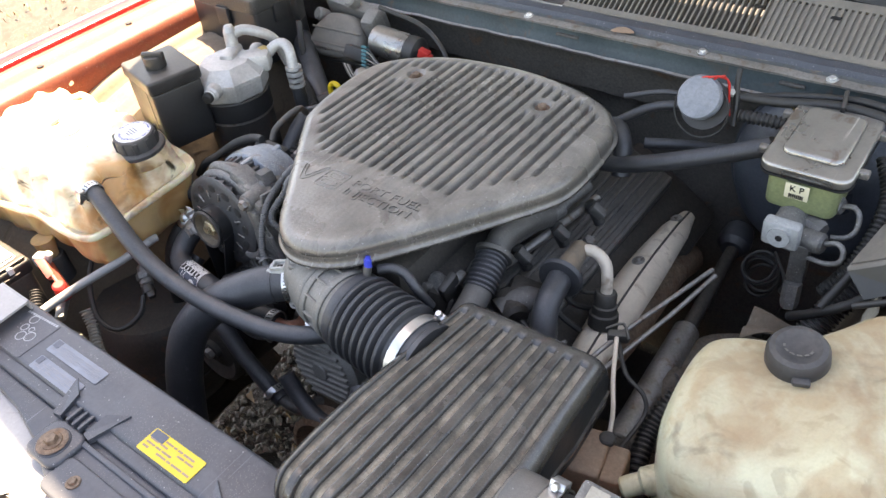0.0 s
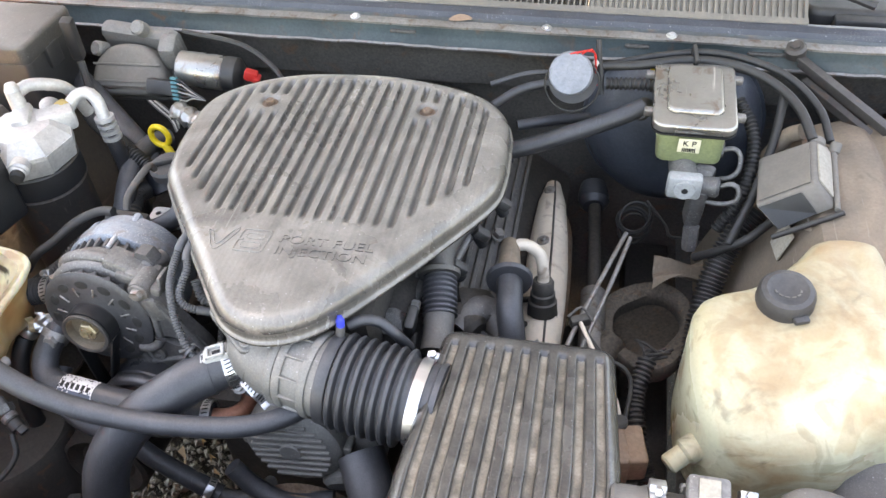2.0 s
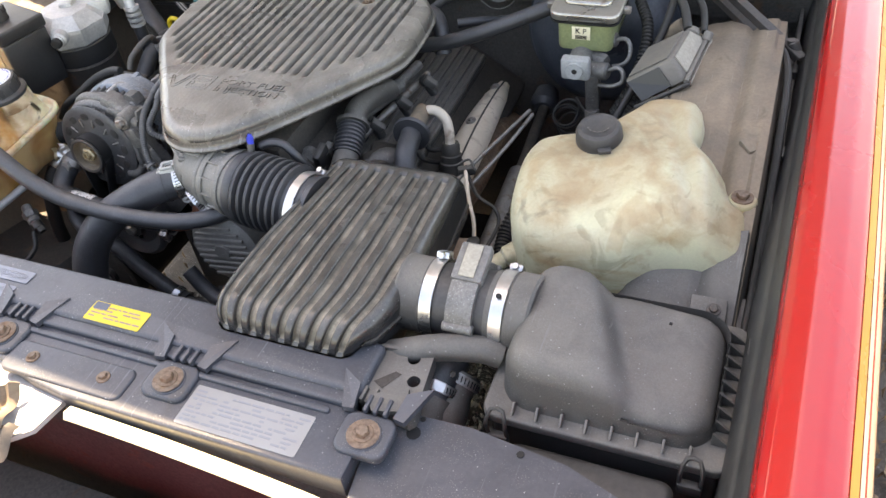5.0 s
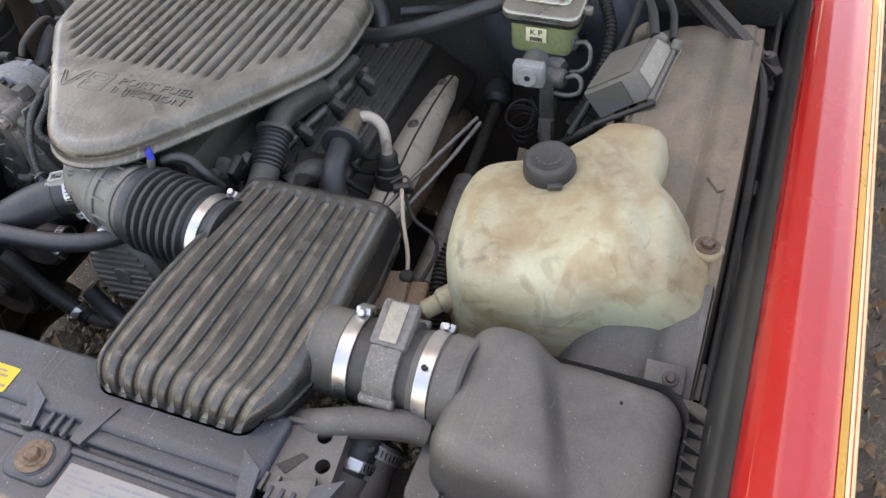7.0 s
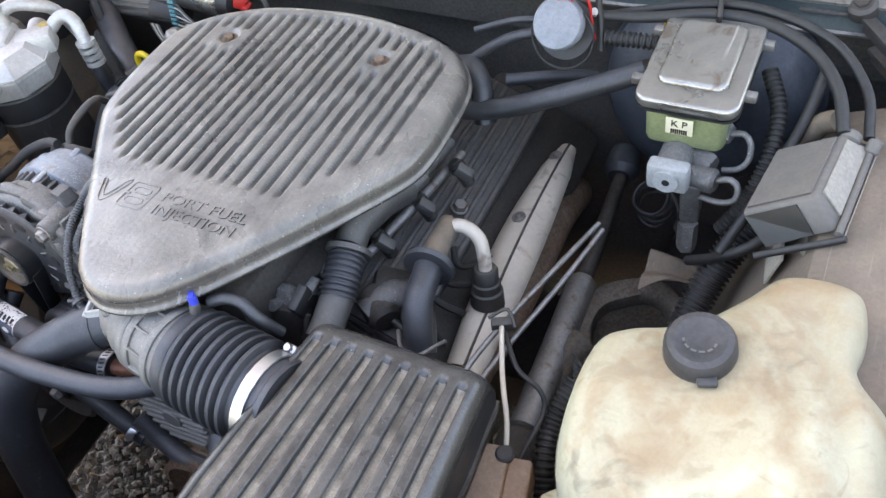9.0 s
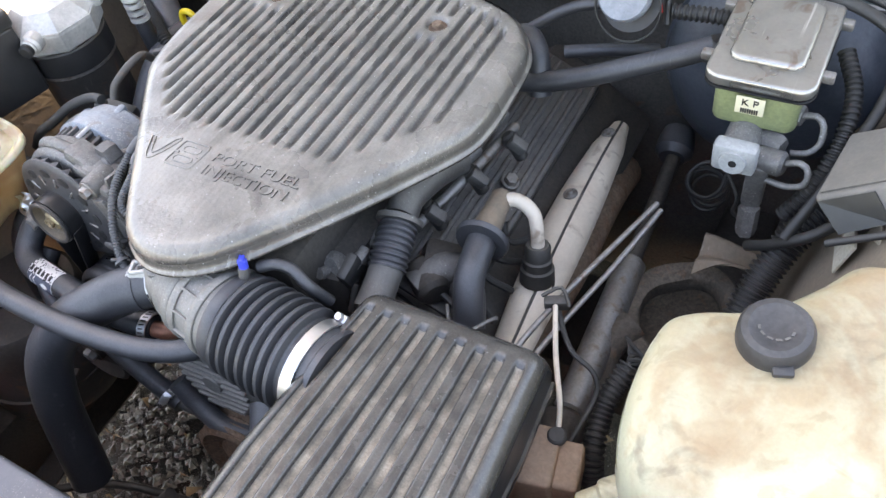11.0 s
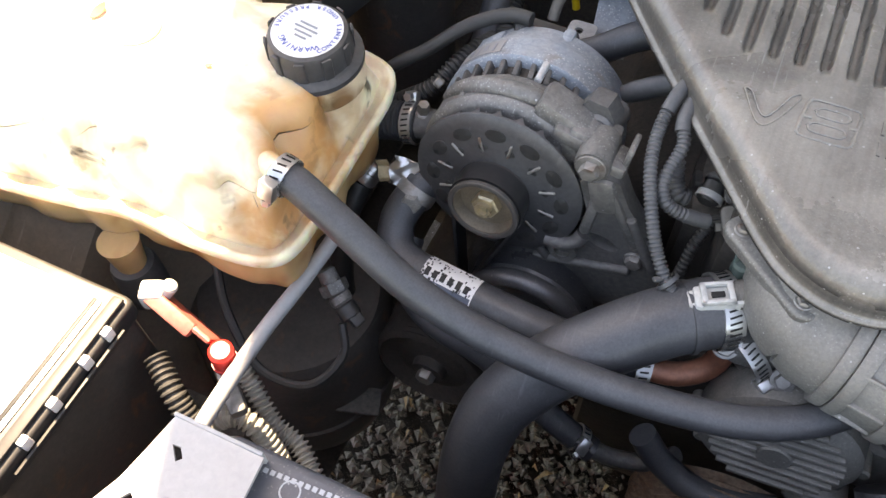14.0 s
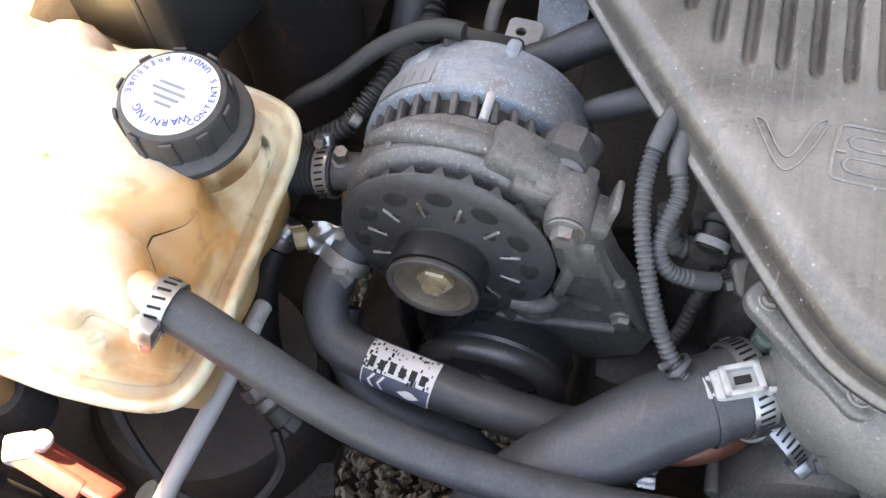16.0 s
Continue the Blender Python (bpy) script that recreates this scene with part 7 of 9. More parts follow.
tagged(part("rear_loom", tube([(-0.205, -0.095, 0.70), (-0.210, -0.079, 0.735), (-0.219, -0.050, 0.742), (-0.226, -0.026, 0.740), (-0.235, 0.01, 0.72)], 0.0125, 14, ripple=0.0014, pitch=0.0055), "wire"), "thick black corrugated loom behind the alternator", "loom")


# ---- washer tank ----
def washer_tank():
    ob = thing("washer_tank", (0.68, -0.24, 0.72), "yellowed translucent plastic windshield washer tank", "washer tank")
    low = [(0.566, -0.345), (0.60, -0.362), (0.645, -0.362), (0.69, -0.352), (0.705, -0.342), (0.73, -0.330), (0.77, -0.322), (0.805, -0.315), (0.824, -0.302), (0.828, -0.27), (0.822, -0.243),
           (0.806, -0.232), (0.797, -0.218), (0.792, -0.203), (0.777, -0.194), (0.757, -0.187), (0.749, -0.172), (0.752, -0.148), (0.751, -0.122), (0.74, -0.10), (0.705, -0.096), (0.675, -0.105), (0.652, -0.135), (0.625, -0.16), (0.60, -0.175), (0.57, -0.188), (0.548, -0.21), (0.543, -0.26), (0.548, -0.31)]
    base = smooth_loop(low, 5)

    def h(x, y):
        """The top falls off where the filler shelf and the bolted foot are."""
        z = 0.868
        shelf = 1 / (1 + math.exp((x - 0.655 + 0.25 * (y + 0.2)) / 0.012))
        z -= 0.014 * shelf
        z -= 0.05 / (1 + math.exp(-(x - 0.775 + 0.1 * (y + 0.2)) / 0.010))
        z -= 0.5 * max(0.0, -0.245 - y) ** 1.25
        z -= 0.008 * math.exp(-((x - 0.735 + 0.35 * (y + 0.22)) / 0.012) ** 2) / (1 + math.exp((y + 0.13) / 0.008))
        z -= 0.006 * math.exp(-(((x - 0.70) / 0.02) ** 2 + ((y + 0.20) / 0.03) ** 2))
        return z
    bm = domed(base, h, 0.03, 0.006, 0.70)
    part("tank", bm, "washer", ob, smooth=80)
    up = Vector((-0.05, -0.12, 1)).normalized()
    c = Vector((0.634, -0.205, 0.850))
    part("neck", lathe([(0, 0.030), (0.012, 0.028), (0.018, 0.027), (0.018, 0)], c - up * 0.008, c + up, 32), "washer", ob)
    cap = part("filler_cap", lathe([(0, 0.0), (0, 0.0282), (0.003, 0.0292), (0.016, 0.0283), (0.021, 0.0255), (0.0225, 0.0205), (0.021, 0.017), (0.0205, 0.0)], c + up * 0.006, c + up, 40), "cap", ob, "dusty grey snap-on filler cap")
    part("pull_tab", turned(box(-0.008, 0.008, -0.005, 0.005, -0.003, 0.003, 0.002), pose(0.646, -0.234, 0.862, 5, 0, 20)), "cap", cap)
    for k in range(7):
        a = radians(200 + 30 * k)
        part("cap_print", turned(box(-0.0022, 0.0022, -0.001, 0.001, 0, 0.0006, 0), Matrix.Translation(c + up * 0.0268) @ pose(0, 0, 0, -7, -3, 0) @ pose(0.0125 * math.cos(a), 0.0125 * math.sin(a), 0, 0, 0, math.degrees(a) + 90)), "airbox", cap)
    part("pump_nozzle", merged(rod((0.566, -0.326, 0.763), (0.547, -0.340, 0.755), 0.0145), rod((0.552, -0.336, 0.757), (0.532, -0.352, 0.748), 0.0110), rod((0.569, -0.324, 0.764), (0.562, -0.329, 0.761), 0.019)), "washer", ob, "cream plastic outlet nozzle")
    part("mounting_foot", merged(pillow([(0.812 + 0.017 * math.cos(a / 12 * 6.283), -0.233 + 0.017 * math.sin(a / 12 * 6.283)) for a in range(12)], 0.80, 0.820, 0.004)), "washer", ob)
    bolt("foot_bolt", (0.811, -0.233, 0.820), (0, 0, 1), 0.0075, "rusty", ob, 0.013)
    return ob


washer_tank()


# ---- air cleaner box and air flow meter ----
def air_box():
    ob = thing("air_cleaner_box", (0.72, -0.48, 0.70), "dusty grey-black plastic air cleaner box with a moulded lid", "air cleaner")
    lip = rect(0.598, 0.846, -0.578, -0.392, 0.016)

    def h(x, y):
        z = 0.838
        z -= 0.034 / (1 + math.exp(-(x - 0.712 + 0.35 * (y + 0.48)) / 0.007))
        z -= 0.006 * math.exp(-((x - 0.722 + 0.35 * (y + 0.48)) / 0.012) ** 2)
        z -= 0.10 * max(0.0, x - 0.73)
        return z
    base = rect(0.612, 0.826, -0.560, -0.395, 0.035, 8)
    fine = []
    for a, b in zip(base, base[1:] + base[:1]):
        k = max(1, int(math.dist(a, b) / 0.012))
        fine += [(a[0] + (b[0] - a[0]) * i / k, a[1] + (b[1] - a[1]) * i / k) for i in range(k)]
    loops = [[(x, y, 0.772) for x, y in inset_loop(fine, -0.002)], [(x, y, 0.79) for x, y in fine]]
    for d, dz in ((0.002, -0.024), (0.007, -0.011), (0.014, -0.004), (0.024, -0.0005), (0.034, 0)):
        loops.append([(x, y, h(x, y) + dz) for x, y in inset_loop(fine, d)])
    cx, cy = 0.72, -0.478
    for f in [1 - 0.045 * k for k in range(1, 22)]:
        loops.append([(cx + (x - cx) * f, cy + (y - cy) * f, h(cx + (x - cx) * f, cy + (y - cy) * f)) for x, y, _ in loops[6]])
    part("lid", stacked(loops), "airbox", ob, smooth=70)
    part("rim", pillow(lip, 0.758, 0.772, 0.003), "airbox", ob)
    part("lower_case", pillow(inset_loop(lip, 0.008), 0.60, 0.757, 0.003), "black", ob)
    for k in range(9):
        y = -0.548 + 0.0165 * k
        bm = bmesh.new()
        v = [bm.verts.new(q) for q in ((0.824, y - 0.0014, 0.773), (0.844, y - 0.0014, 0.773), (0.824, y - 0.0014, 0.790), (0.824, y + 0.0014, 0.773), (0.844, y + 0.0014, 0.773), (0.824, y + 0.0014, 0.790))]
        for f in ((0, 1, 2), (5, 4, 3), (0, 3, 4, 1), (1, 4, 5, 2), (2, 5, 3, 0)):
            bm.faces.new([v[i] for i in f])
        part("stiffening_web", bm, "airbox", ob)
    for k in range(8):
        x = 0.632 + 0.025 * k
        part("stiffening_web", obox((x, -0.567, 0.777), (0.0028, 0.014, 0.012), (35, 0, 0), 0.0008), "airbox", ob)
    for x in (0.618, 0.812):
        part("wire_latch", merged(tube([(x - 0.01, -0.582, 0.742), (x - 0.01, -0.586, 0.77), (x - 0.006, -0.578, 0.784), (x + 0.006, -0.578, 0.784), (x + 0.01, -0.586, 0.77), (x + 0.01, -0.582, 0.742)], 0.0022, 8), box(x - 0.012, x + 0.012, -0.588, -0.578, 0.735, 0.75, 0.003)), "black", ob, "spring latch")
    part("inlet_neck", rod((0.628, -0.462, 0.80), (0.60, -0.461, 0.80), 0.047, 36, 0.003), "airbox", ob)
    part("lid_dimple", rod((0.765, -0.44, 0.808), (0.765, -0.44, 0.8105), 0.0018, 10), "ink", ob)
    return ob


air_box()
meter = thing("air_flow_meter", (0.54, -0.46, 0.76), "grey cast air flow meter between two steel clamps", "air flow meter")
Y, Z = -0.4615, 0.80
part("body", lathe([(0, 0.0), (0, 0.0425), (0.125, 0.0425), (0.125, 0.0)], (0.478, Y, Z), (1, Y, Z), 40), "cap", meter)
part("centre_casting", lathe([(0, 0.0425), (0, 0.0495), (0.004, 0.0505), (0.026, 0.0505), (0.03, 0.0495), (0.03, 0.0425), (0, 0.0425)], (0.537, Y, Z), (1, Y, Z), 40), "alloy", meter, "cast alloy middle section")
part("electronics_case", merged(turned(box(-0.018, 0.018, -0.024, 0.024, 0, 0.016, 0.004), pose(0.552, -0.447, 0.843, 16, 0, 0))), "alloy", meter)
part("silver_plate", turned(box(-0.009, 0.009, -0.02, 0.02, 0.0165, 0.018, 0.001), pose(0.552, -0.447, 0.843, 16, 0, 0)), "cream_dust", meter, "pale dusty plate")
part("dark_label", turned(box(-0.015, 0.015, -0.001, 0.001, -0.012, 0.012, 0.0005), pose(0.552, -0.5115, 0.80, 0, 0, 0)), "ink", meter, "black label")
for s in (-1, 1):
    part("flange_bolt_boss", rod((0.535, Y + 0.047 * s, Z + 0.012), (0.57, Y + 0.047 * s, Z + 0.012), 0.006), "alloy", meter)
hose_clamp((0.512, Y, Z), (1, 0, 0), 0.0445, "bright", 0.014, None, (0, 0.62, 0.8))
hose_clamp((0.592, Y, Z), (1, 0, 0), 0.0445, "bright", 0.014, None, (0, 0.85, 0.45))
part("clamp_hole", rod((0.592, -0.480, 0.8425), (0.592, -0.4815, 0.8465), 0.003, 10), "ink", meter)
part("rubber_cuff", lathe([(0, 0.0), (0, 0.044), (0.003, 0.0455), (0.006, 0.0440), (0.028, 0.0440), (0.031, 0.0458), (0.034, 0.0440), (0.034, 0.0)], (0.472, Y, Z), (1, Y, Z), 40), "airbox", meter)
part("rubber_cuff", lathe([(0, 0.0), (0, 0.0443), (0.028, 0.0443), (0.028, 0.0)], (0.578, Y, Z), (1, Y, Z), 36), "airbox", meter)
tagged(part("vent_hose", tube([(0.47, -0.535, 0.772), (0.50, -0.538, 0.79), (0.54, -0.527, 0.797), (0.58, -0.515, 0.793), (0.60, -0.51, 0.785)], 0.015, 18), "airbox"), "grey rubber vent hose beside the air cleaner", "hose")
lowh = thing("lower_hose", (0.53, -0.55, 0.68), "black radiator hose elbow with a steel clamp", "hose")
part("hose", tube([(0.535, -0.50, 0.745), (0.53, -0.525, 0.74), (0.525, -0.55, 0.725), (0.52, -0.57, 0.70)], 0.024, 18), "rubber", lowh)
part("elbow", tube([(0.527, -0.545, 0.73), (0.522, -0.57, 0.715), (0.52, -0.585, 0.68)], 0.027, 18), "airbox", lowh)
hose_clamp((0.5285, -0.537, 0.7345), (-0.1, -0.8, -0.4), 0.0245, "bright", 0.011, None, (0.4, 0, 0.9))
slot = thing("mounting_tab", (0.815, -0.36, 0.74), "grey plastic mounting tab with a bolt", "bracket")
part("tab", turned(pillow(rect(-0.032, 0.032, -0.02, 0.02, 0.004), 0, 0.008, 0.002), pose(0.808, -0.352, 0.744, 18, 0, 0)), "airbox", slot)
bolt("tab_bolt", (0.813, -0.345, 0.754), (0, -0.3, 1), 0.006, "dull", slot, 0.011)


# ---- brake master cylinder and booster ----
def brakes():
    ob = thing("master_cylinder", (0.545, 0.1, 0.78), "brake master cylinder with a pressed steel lid and olive reservoir", "master cylinder")
    tilt = pose(0.546, 0.130, 0.874, 4, 0, 0)
    part("reservoir", turned(pillow(rect(-0.042, 0.042, -0.066, 0.06, 0.012), -0.056, 0.0, 0.003), tilt), "green", ob, "olive green plastic reservoir")
    lid = part("lid", turned(pillow(rect(-0.053, 0.053, -0.072, 0.072, 0.016, 6), -0.004, 0.010, 0.004), tilt), "lid_steel", ob, "scratched steel lid with a raised panel")
    part("raised_panel", turned(pillow(rect(-0.036, 0.036, -0.048, 0.054, 0.012, 5), 0.009, 0.0175, 0.006), tilt), "lid_steel", lid)
    part("gasket", turned(pillow(rect(-0.0535, 0.0535, -0.0725, 0.0725, 0.016, 6), -0.0085, -0.0045, 0.001), tilt), "ink", lid, "black rubber gasket")
    for x, y in ((-0.057, -0.035), (0.057, -0.035), (0.057, 0.045), (-0.057, 0.045)):
        part("clip_ear", turned(box(x - 0.007, x + 0.007, y - 0.005, y + 0.005, -0.004, 0.006, 0.002), tilt), "dull", lid)
    part("label", turned(box(-0.014, 0.014, -0.0008, 0.0008, -0.011, 0.011, 0.0004), pose(0.543, 0.0606, 0.8475, 4, 0, 0)), "paper", ob, "pale yellow sticker")
    part("label_print", lettering("K P", 0.012, pose(0.543, 0.0590, 0.8515, 94, 0, 0), 0.0003), "ink", ob, "black letters K P")
    part("label_bars", merged(*[turned(box(-0.0007, 0.0007, -0.0003, 0.0003, -0.003, 0.003, 0), pose(0.5355 + 0.0022 * k, 0.0592, 0.8415, 4, 0, 0)) for k in range(8)]), "ink", ob, "small printed bars")
    part("cylinder", merged(lathe([(0, 0.0), (0, 0.016), (0.006, 0.0185), (0.10, 0.0195), (0.16, 0.024), (0.16, 0.0)], (0.543, 0.03, 0.805), (0.543, 0.2, 0.793), 28), obox((0.543, 0.085, 0.808), (0.03, 0.04, 0.02), (0, 0, 0), 0.008)), "alloy", ob, "cast alloy cylinder")
    part("end_boss", merged(obox((0.543, 0.03, 0.807), (0.044, 0.018, 0.036), (4, 0, 0), 0.005), lathe([(0, 0.0), (0, 0.014), (0.005, 0.013), (0.005, 0)], (0.543, 0.022, 0.807), (0.543, -0.2, 0.82), 20)), "grey_white", ob)
    part("end_hole", rod((0.5435, 0.019, 0.807), (0.5435, 0.0165, 0.8072), 0.0042, 16), "ink", ob)
    part("port", merged(hexnut((0.56, 0.07, 0.80), (0.582, 0.062, 0.80), 0.0135), rod((0.56, 0.05, 0.793), (0.59, 0.045, 0.796), 0.0135)), "alloy", ob)
    part("port", merged(hexnut((0.57, 0.095, 0.822), (0.592, 0.09, 0.824), 0.0115)), "alloy", ob)
    part("valve_block", merged(obox((0.565, 0.052, 0.76), (0.022, 0.028, 0.07), (10, 0, 6), 0.005), hexnut((0.566, 0.044, 0.725), (0.568, 0.036, 0.69), 0.0115)), "alloy", ob)
    for pts in ([(0.59, 0.09, 0.824), (0.604, 0.088, 0.829), (0.613, 0.083, 0.822), (0.614, 0.075, 0.805), (0.605, 0.07, 0.795), (0.59, 0.068, 0.792)],
                [(0.588, 0.045, 0.797), (0.604, 0.042, 0.806), (0.613, 0.038, 0.80), (0.612, 0.033, 0.787), (0.596, 0.034, 0.778), (0.575, 0.04, 0.775)]):
        part("brake_line", tube(pts, 0.0034, 10), "alloy", ob)
    b = thing("brake_booster", (0.55, 0.23, 0.72), "dusty black round brake booster on the firewall", "brake booster")
    a0, a1 = (0.535, 0.30, 0.742), (0.535, 0.18, 0.75)
    part("shell", lathe([(0, 0.0), (0, 0.125), (0.03, 0.133), (0.05, 0.132), (0.056, 0.128), (0.085, 0.115), (0.105, 0.085), (0.112, 0.05), (0.114, 0.0)], a0, a1, 56), "booster", b)
    part("rim", lathe([(0, 0.13), (0, 0.137), (0.008, 0.137), (0.008, 0.13), (0, 0.13)], (0.535, 0.265, 0.744), a1, 56), "booster", b)
    part("check_valve", merged(rod((0.485, 0.15, 0.842), (0.478, 0.128, 0.848), 0.014), hexnut((0.487, 0.16, 0.838), (0.484, 0.146, 0.843), 0.012)), "black", b)


brakes()
tagged(part("vacuum_hose", tube([(0.484, 0.138, 0.850), (0.45, 0.125, 0.838), (0.40, 0.112, 0.82), (0.35, 0.10, 0.803), (0.30, 0.09, 0.79), (0.25, 0.09, 0.78)], 0.0125, 16), "rubber"), "black rubber vacuum hose to the brake booster", "hose")
tagged(part("yellow_tag", obox((0.494, 0.19, 0.862), (0.012, 0.02, 0.03), (20, 0, 10), 0.003), "yellowpl"), "small yellow plastic tag on a plug", "tag")
for pts, r, rip, lab in (([(0.42, 0.182, 0.882), (0.47, 0.187, 0.884), (0.54, 0.20, 0.89), (0.60, 0.196, 0.888), (0.65, 0.17, 0.88), (0.68, 0.13, 0.87), (0.695, 0.085, 0.855)], 0.0065, 0.0, "thick black cable curving behind the master cylinder"),
                         ([(0.42, 0.188, 0.878), (0.50, 0.21, 0.888), (0.58, 0.215, 0.894), (0.66, 0.19, 0.885), (0.705, 0.14, 0.868), (0.718, 0.09, 0.85)], 0.0052, 0.0, "black cable looping over the brake booster"),
                         ([(0.61, 0.17, 0.85), (0.63, 0.13, 0.83), (0.632, 0.09, 0.80), (0.62, 0.06, 0.76), (0.60, 0.05, 0.72)], 0.008, 0.0011, "black corrugated loom beside the master cylinder"),
                         ([(0.665, 0.165, 0.87), (0.655, 0.11, 0.83), (0.635, 0.05, 0.79), (0.61, 0.0, 0.74)], 0.006, 0.0, "thin black cable hanging beside the booster"),
                         ([(0.43, 0.165, 0.865), (0.47, 0.165, 0.868), (0.50, 0.168, 0.865)], 0.008, 0.0011, "short corrugated loom near the cowl"),
                         ([(0.645, 0.06, 0.75), (0.62, 0.03, 0.72), (0.60, -0.01, 0.68), (0.588, -0.06, 0.64), (0.585, -0.12, 0.58)], 0.0165, 0.0018, "thick black corrugated loom down the inner wing"),
                         ([(0.515, -0.18, 0.70), (0.505, -0.22, 0.68), (0.512, -0.27, 0.66), (0.53, -0.31, 0.61), (0.53, -0.36, 0.55)], 0.0105, 0.0013, "black corrugated loom beside the washer tank"),
                         ([(0.66, 0.02, 0.77), (0.63, 0.0, 0.75), (0.60, 0.005, 0.72), (0.575, 0.02, 0.69)], 0.006, 0.0, "black wire bundle under the grey box")):
    tagged(part("wire_loom" if rip else "cable", tube(pts, r, 12, ripple=rip, pitch=0.006), "wire"), lab, "loom" if rip else "cable")
tagged(part("cable_tie", obox((0.545, 0.202, 0.893), (0.006, 0.03, 0.022), (20, 0, 10), 0.002), "black"), "black plastic cable tie on a loom", "cable tie")

# grey junction box on its bracket
jb = thing("junction_box", (0.69, 0.0, 0.77), "dusty pale grey plastic junction box with a dark label", "junction box")
JF = [Vector(q) for q in ((0.625, -0.013, 0.820), (0.686, -0.013, 0.863), (0.711, -0.029, 0.840), (0.653, -0.034, 0.802))]
JB = [q + Vector(d) for q, d in zip(JF, ((0.012, 0.104, -0.006), (0.010, 0.096, -0.006), (0.011, 0.123, 0.0), (0.010, 0.121, -0.003)))]


def prism(front, back, r):
    """A case between a front and a back outline, with softened edges."""
    bm = bmesh.new()
    lo, hi = [bm.verts.new(q) for q in front], [bm.verts.new(q) for q in back]
    bm.faces.new(lo)
    bm.faces.new(hi[::-1])
    for k in range(len(lo)):
        bm.faces.new((lo[(k + 1) % len(lo)], lo[k], hi[k], hi[(k + 1) % len(lo)]))
    bmesh.ops.recalc_face_normals(bm, faces=bm.faces[:])
    bmesh.ops.bevel(bm, geom=bm.edges[:], offset=r, segments=2, affect="EDGES", profile=0.5)
    return bm


def along(k, v, f=0.0):
    """A place on the case: corner k of its outline, v backwards, f of the way to the next corner."""
    return JF[k].lerp(JB[k], v).lerp(JF[k + 1].lerp(JB[k + 1], v), f)


part("case", prism(JF, JB, 0.004), "pale_dust", jb)
part("cover", slab_of([along(0, 0.05, 0.08), along(0, 0.05, 0.92), along(0, 0.95, 0.92), along(0, 0.95, 0.08)], (-0.58, -0.1, 0.8), 0.0025), "pale_dust", jb, "dusty grey cover plate")
part("side_panel", slab_of([along(1, 0.12, 0.12), along(1, 0.12, 0.86), along(1, 0.92, 0.86), along(1, 0.92, 0.12)], (0.62, -0.15, 0.76), 0.0022), "cream_dust", jb, "pale dusty side panel")
part("edge_bar", tube([JF[2].lerp(JB[2], v) + Vector((0.0015, 0, 0.003)) for v in (-0.05, 0.35, 0.7, 1.03)], 0.0036, 10), "pale_dust", jb)
part("dark_label", slab_of([JF[0].lerp(JF[1], 0.04).lerp(JF[3], 0.10), JF[0].lerp(JF[1], 0.70).lerp(JF[2], 0.10), JF[3].lerp(JF[2], 0.70).lerp(JF[1], 0.06), JF[3].lerp(JF[2], 0.05)], (JF[1] - JF[0]).cross(JF[3] - JF[0]) * -1.0, 0.002), "belt_black", jb, "black label")
part("lower_case", prism([q + Vector((0, 0.022, 0)) for q in (JF[3], JF[2], JF[2] + Vector((0.006, 0.002, -0.042)), JF[3] + Vector((0.012, 0.004, -0.034)))], [JB[3], JB[2], JB[2] + Vector((0.010, 0.0, -0.046)), JB[3] + Vector((0.012, 0.0, -0.036))], 0.003), "pale_dust", jb, "dusty lower case")
part("flared_side", slab_of([JF[2] + Vector((0.003, -0.004, -0.004)), Vector((0.726, -0.046, 0.806)), Vector((0.735, -0.012, 0.806)), Vector((0.7315, -0.008, 0.810)), Vector((0.739, 0.028, 0.806)), Vector((0.7355, 0.033, 0.810)), Vector((0.742, 0.068, 0.807)), JB[2] + Vector((0.004, 0.002, -0.002))], (0.85, -0.1, 0.5), 0.003), "cream_dust", jb, "pale stepped side flange")
part("bar", rod(JF[3] + Vector((-0.006, -0.010, -0.004)), JF[2] + Vector((0.008, -0.010, 0.004)), 0.0036), "black", jb, "dark rod along the label")
for f in (0.10, 0.42, 0.60, 0.94):
    part("web", obox(JF[3].lerp(JF[2], f) + Vector((0.006, 0.006, -0.024)), (0.003, 0.034, 0.042), (0, 14, 8), 0.001), "cream_dust", jb)
part("top_knob", merged(rod((0.700, 0.083, 0.846), (0.702, 0.094, 0.850), 0.011), rod((0.722, 0.078, 0.842), (0.725, 0.088, 0.852), 0.007)), "pale_dust", jb)
part("side_pipe", tube([(0.650, 0.115, 0.79), (0.672, 0.122, 0.83), (0.688, 0.112, 0.848)], 0.011, 12), "apron", jb)

# hood hinge arms
hinge = thing("hood_hinge", (0.8, 0.15, 0.85), "dusty steel hood hinge arms beside the cowl", "hinge")
part("arm", turned(merged(box(-0.0075, 0.0075, -0.003, 0.003, 0, 0.245, 0.002), box(-0.0075, -0.0050, -0.009, 0.003, 0.015, 0.24, 0.001)), toward((0.681, 0.246, 0.884), (0.845, 0.095, 0.828))), "can", hinge, "dusty folded steel arm")
part("arm", turned(merged(box(-0.0065, 0.0065, -0.003, 0.003, 0, 0.225, 0.002), box(-0.0065, -0.0045, -0.008, 0.003, 0.01, 0.22, 0.001)), toward((0.70, 0.235, 0.850), (0.848, 0.092, 0.802))), "can", hinge)
part("pivot", merged(rod((0.680, 0.245, 0.896), (0.684, 0.250, 0.878), 0.0145), hexnut((0.679, 0.244, 0.899), (0.680, 0.245, 0.895), 0.0075)), "can", hinge)
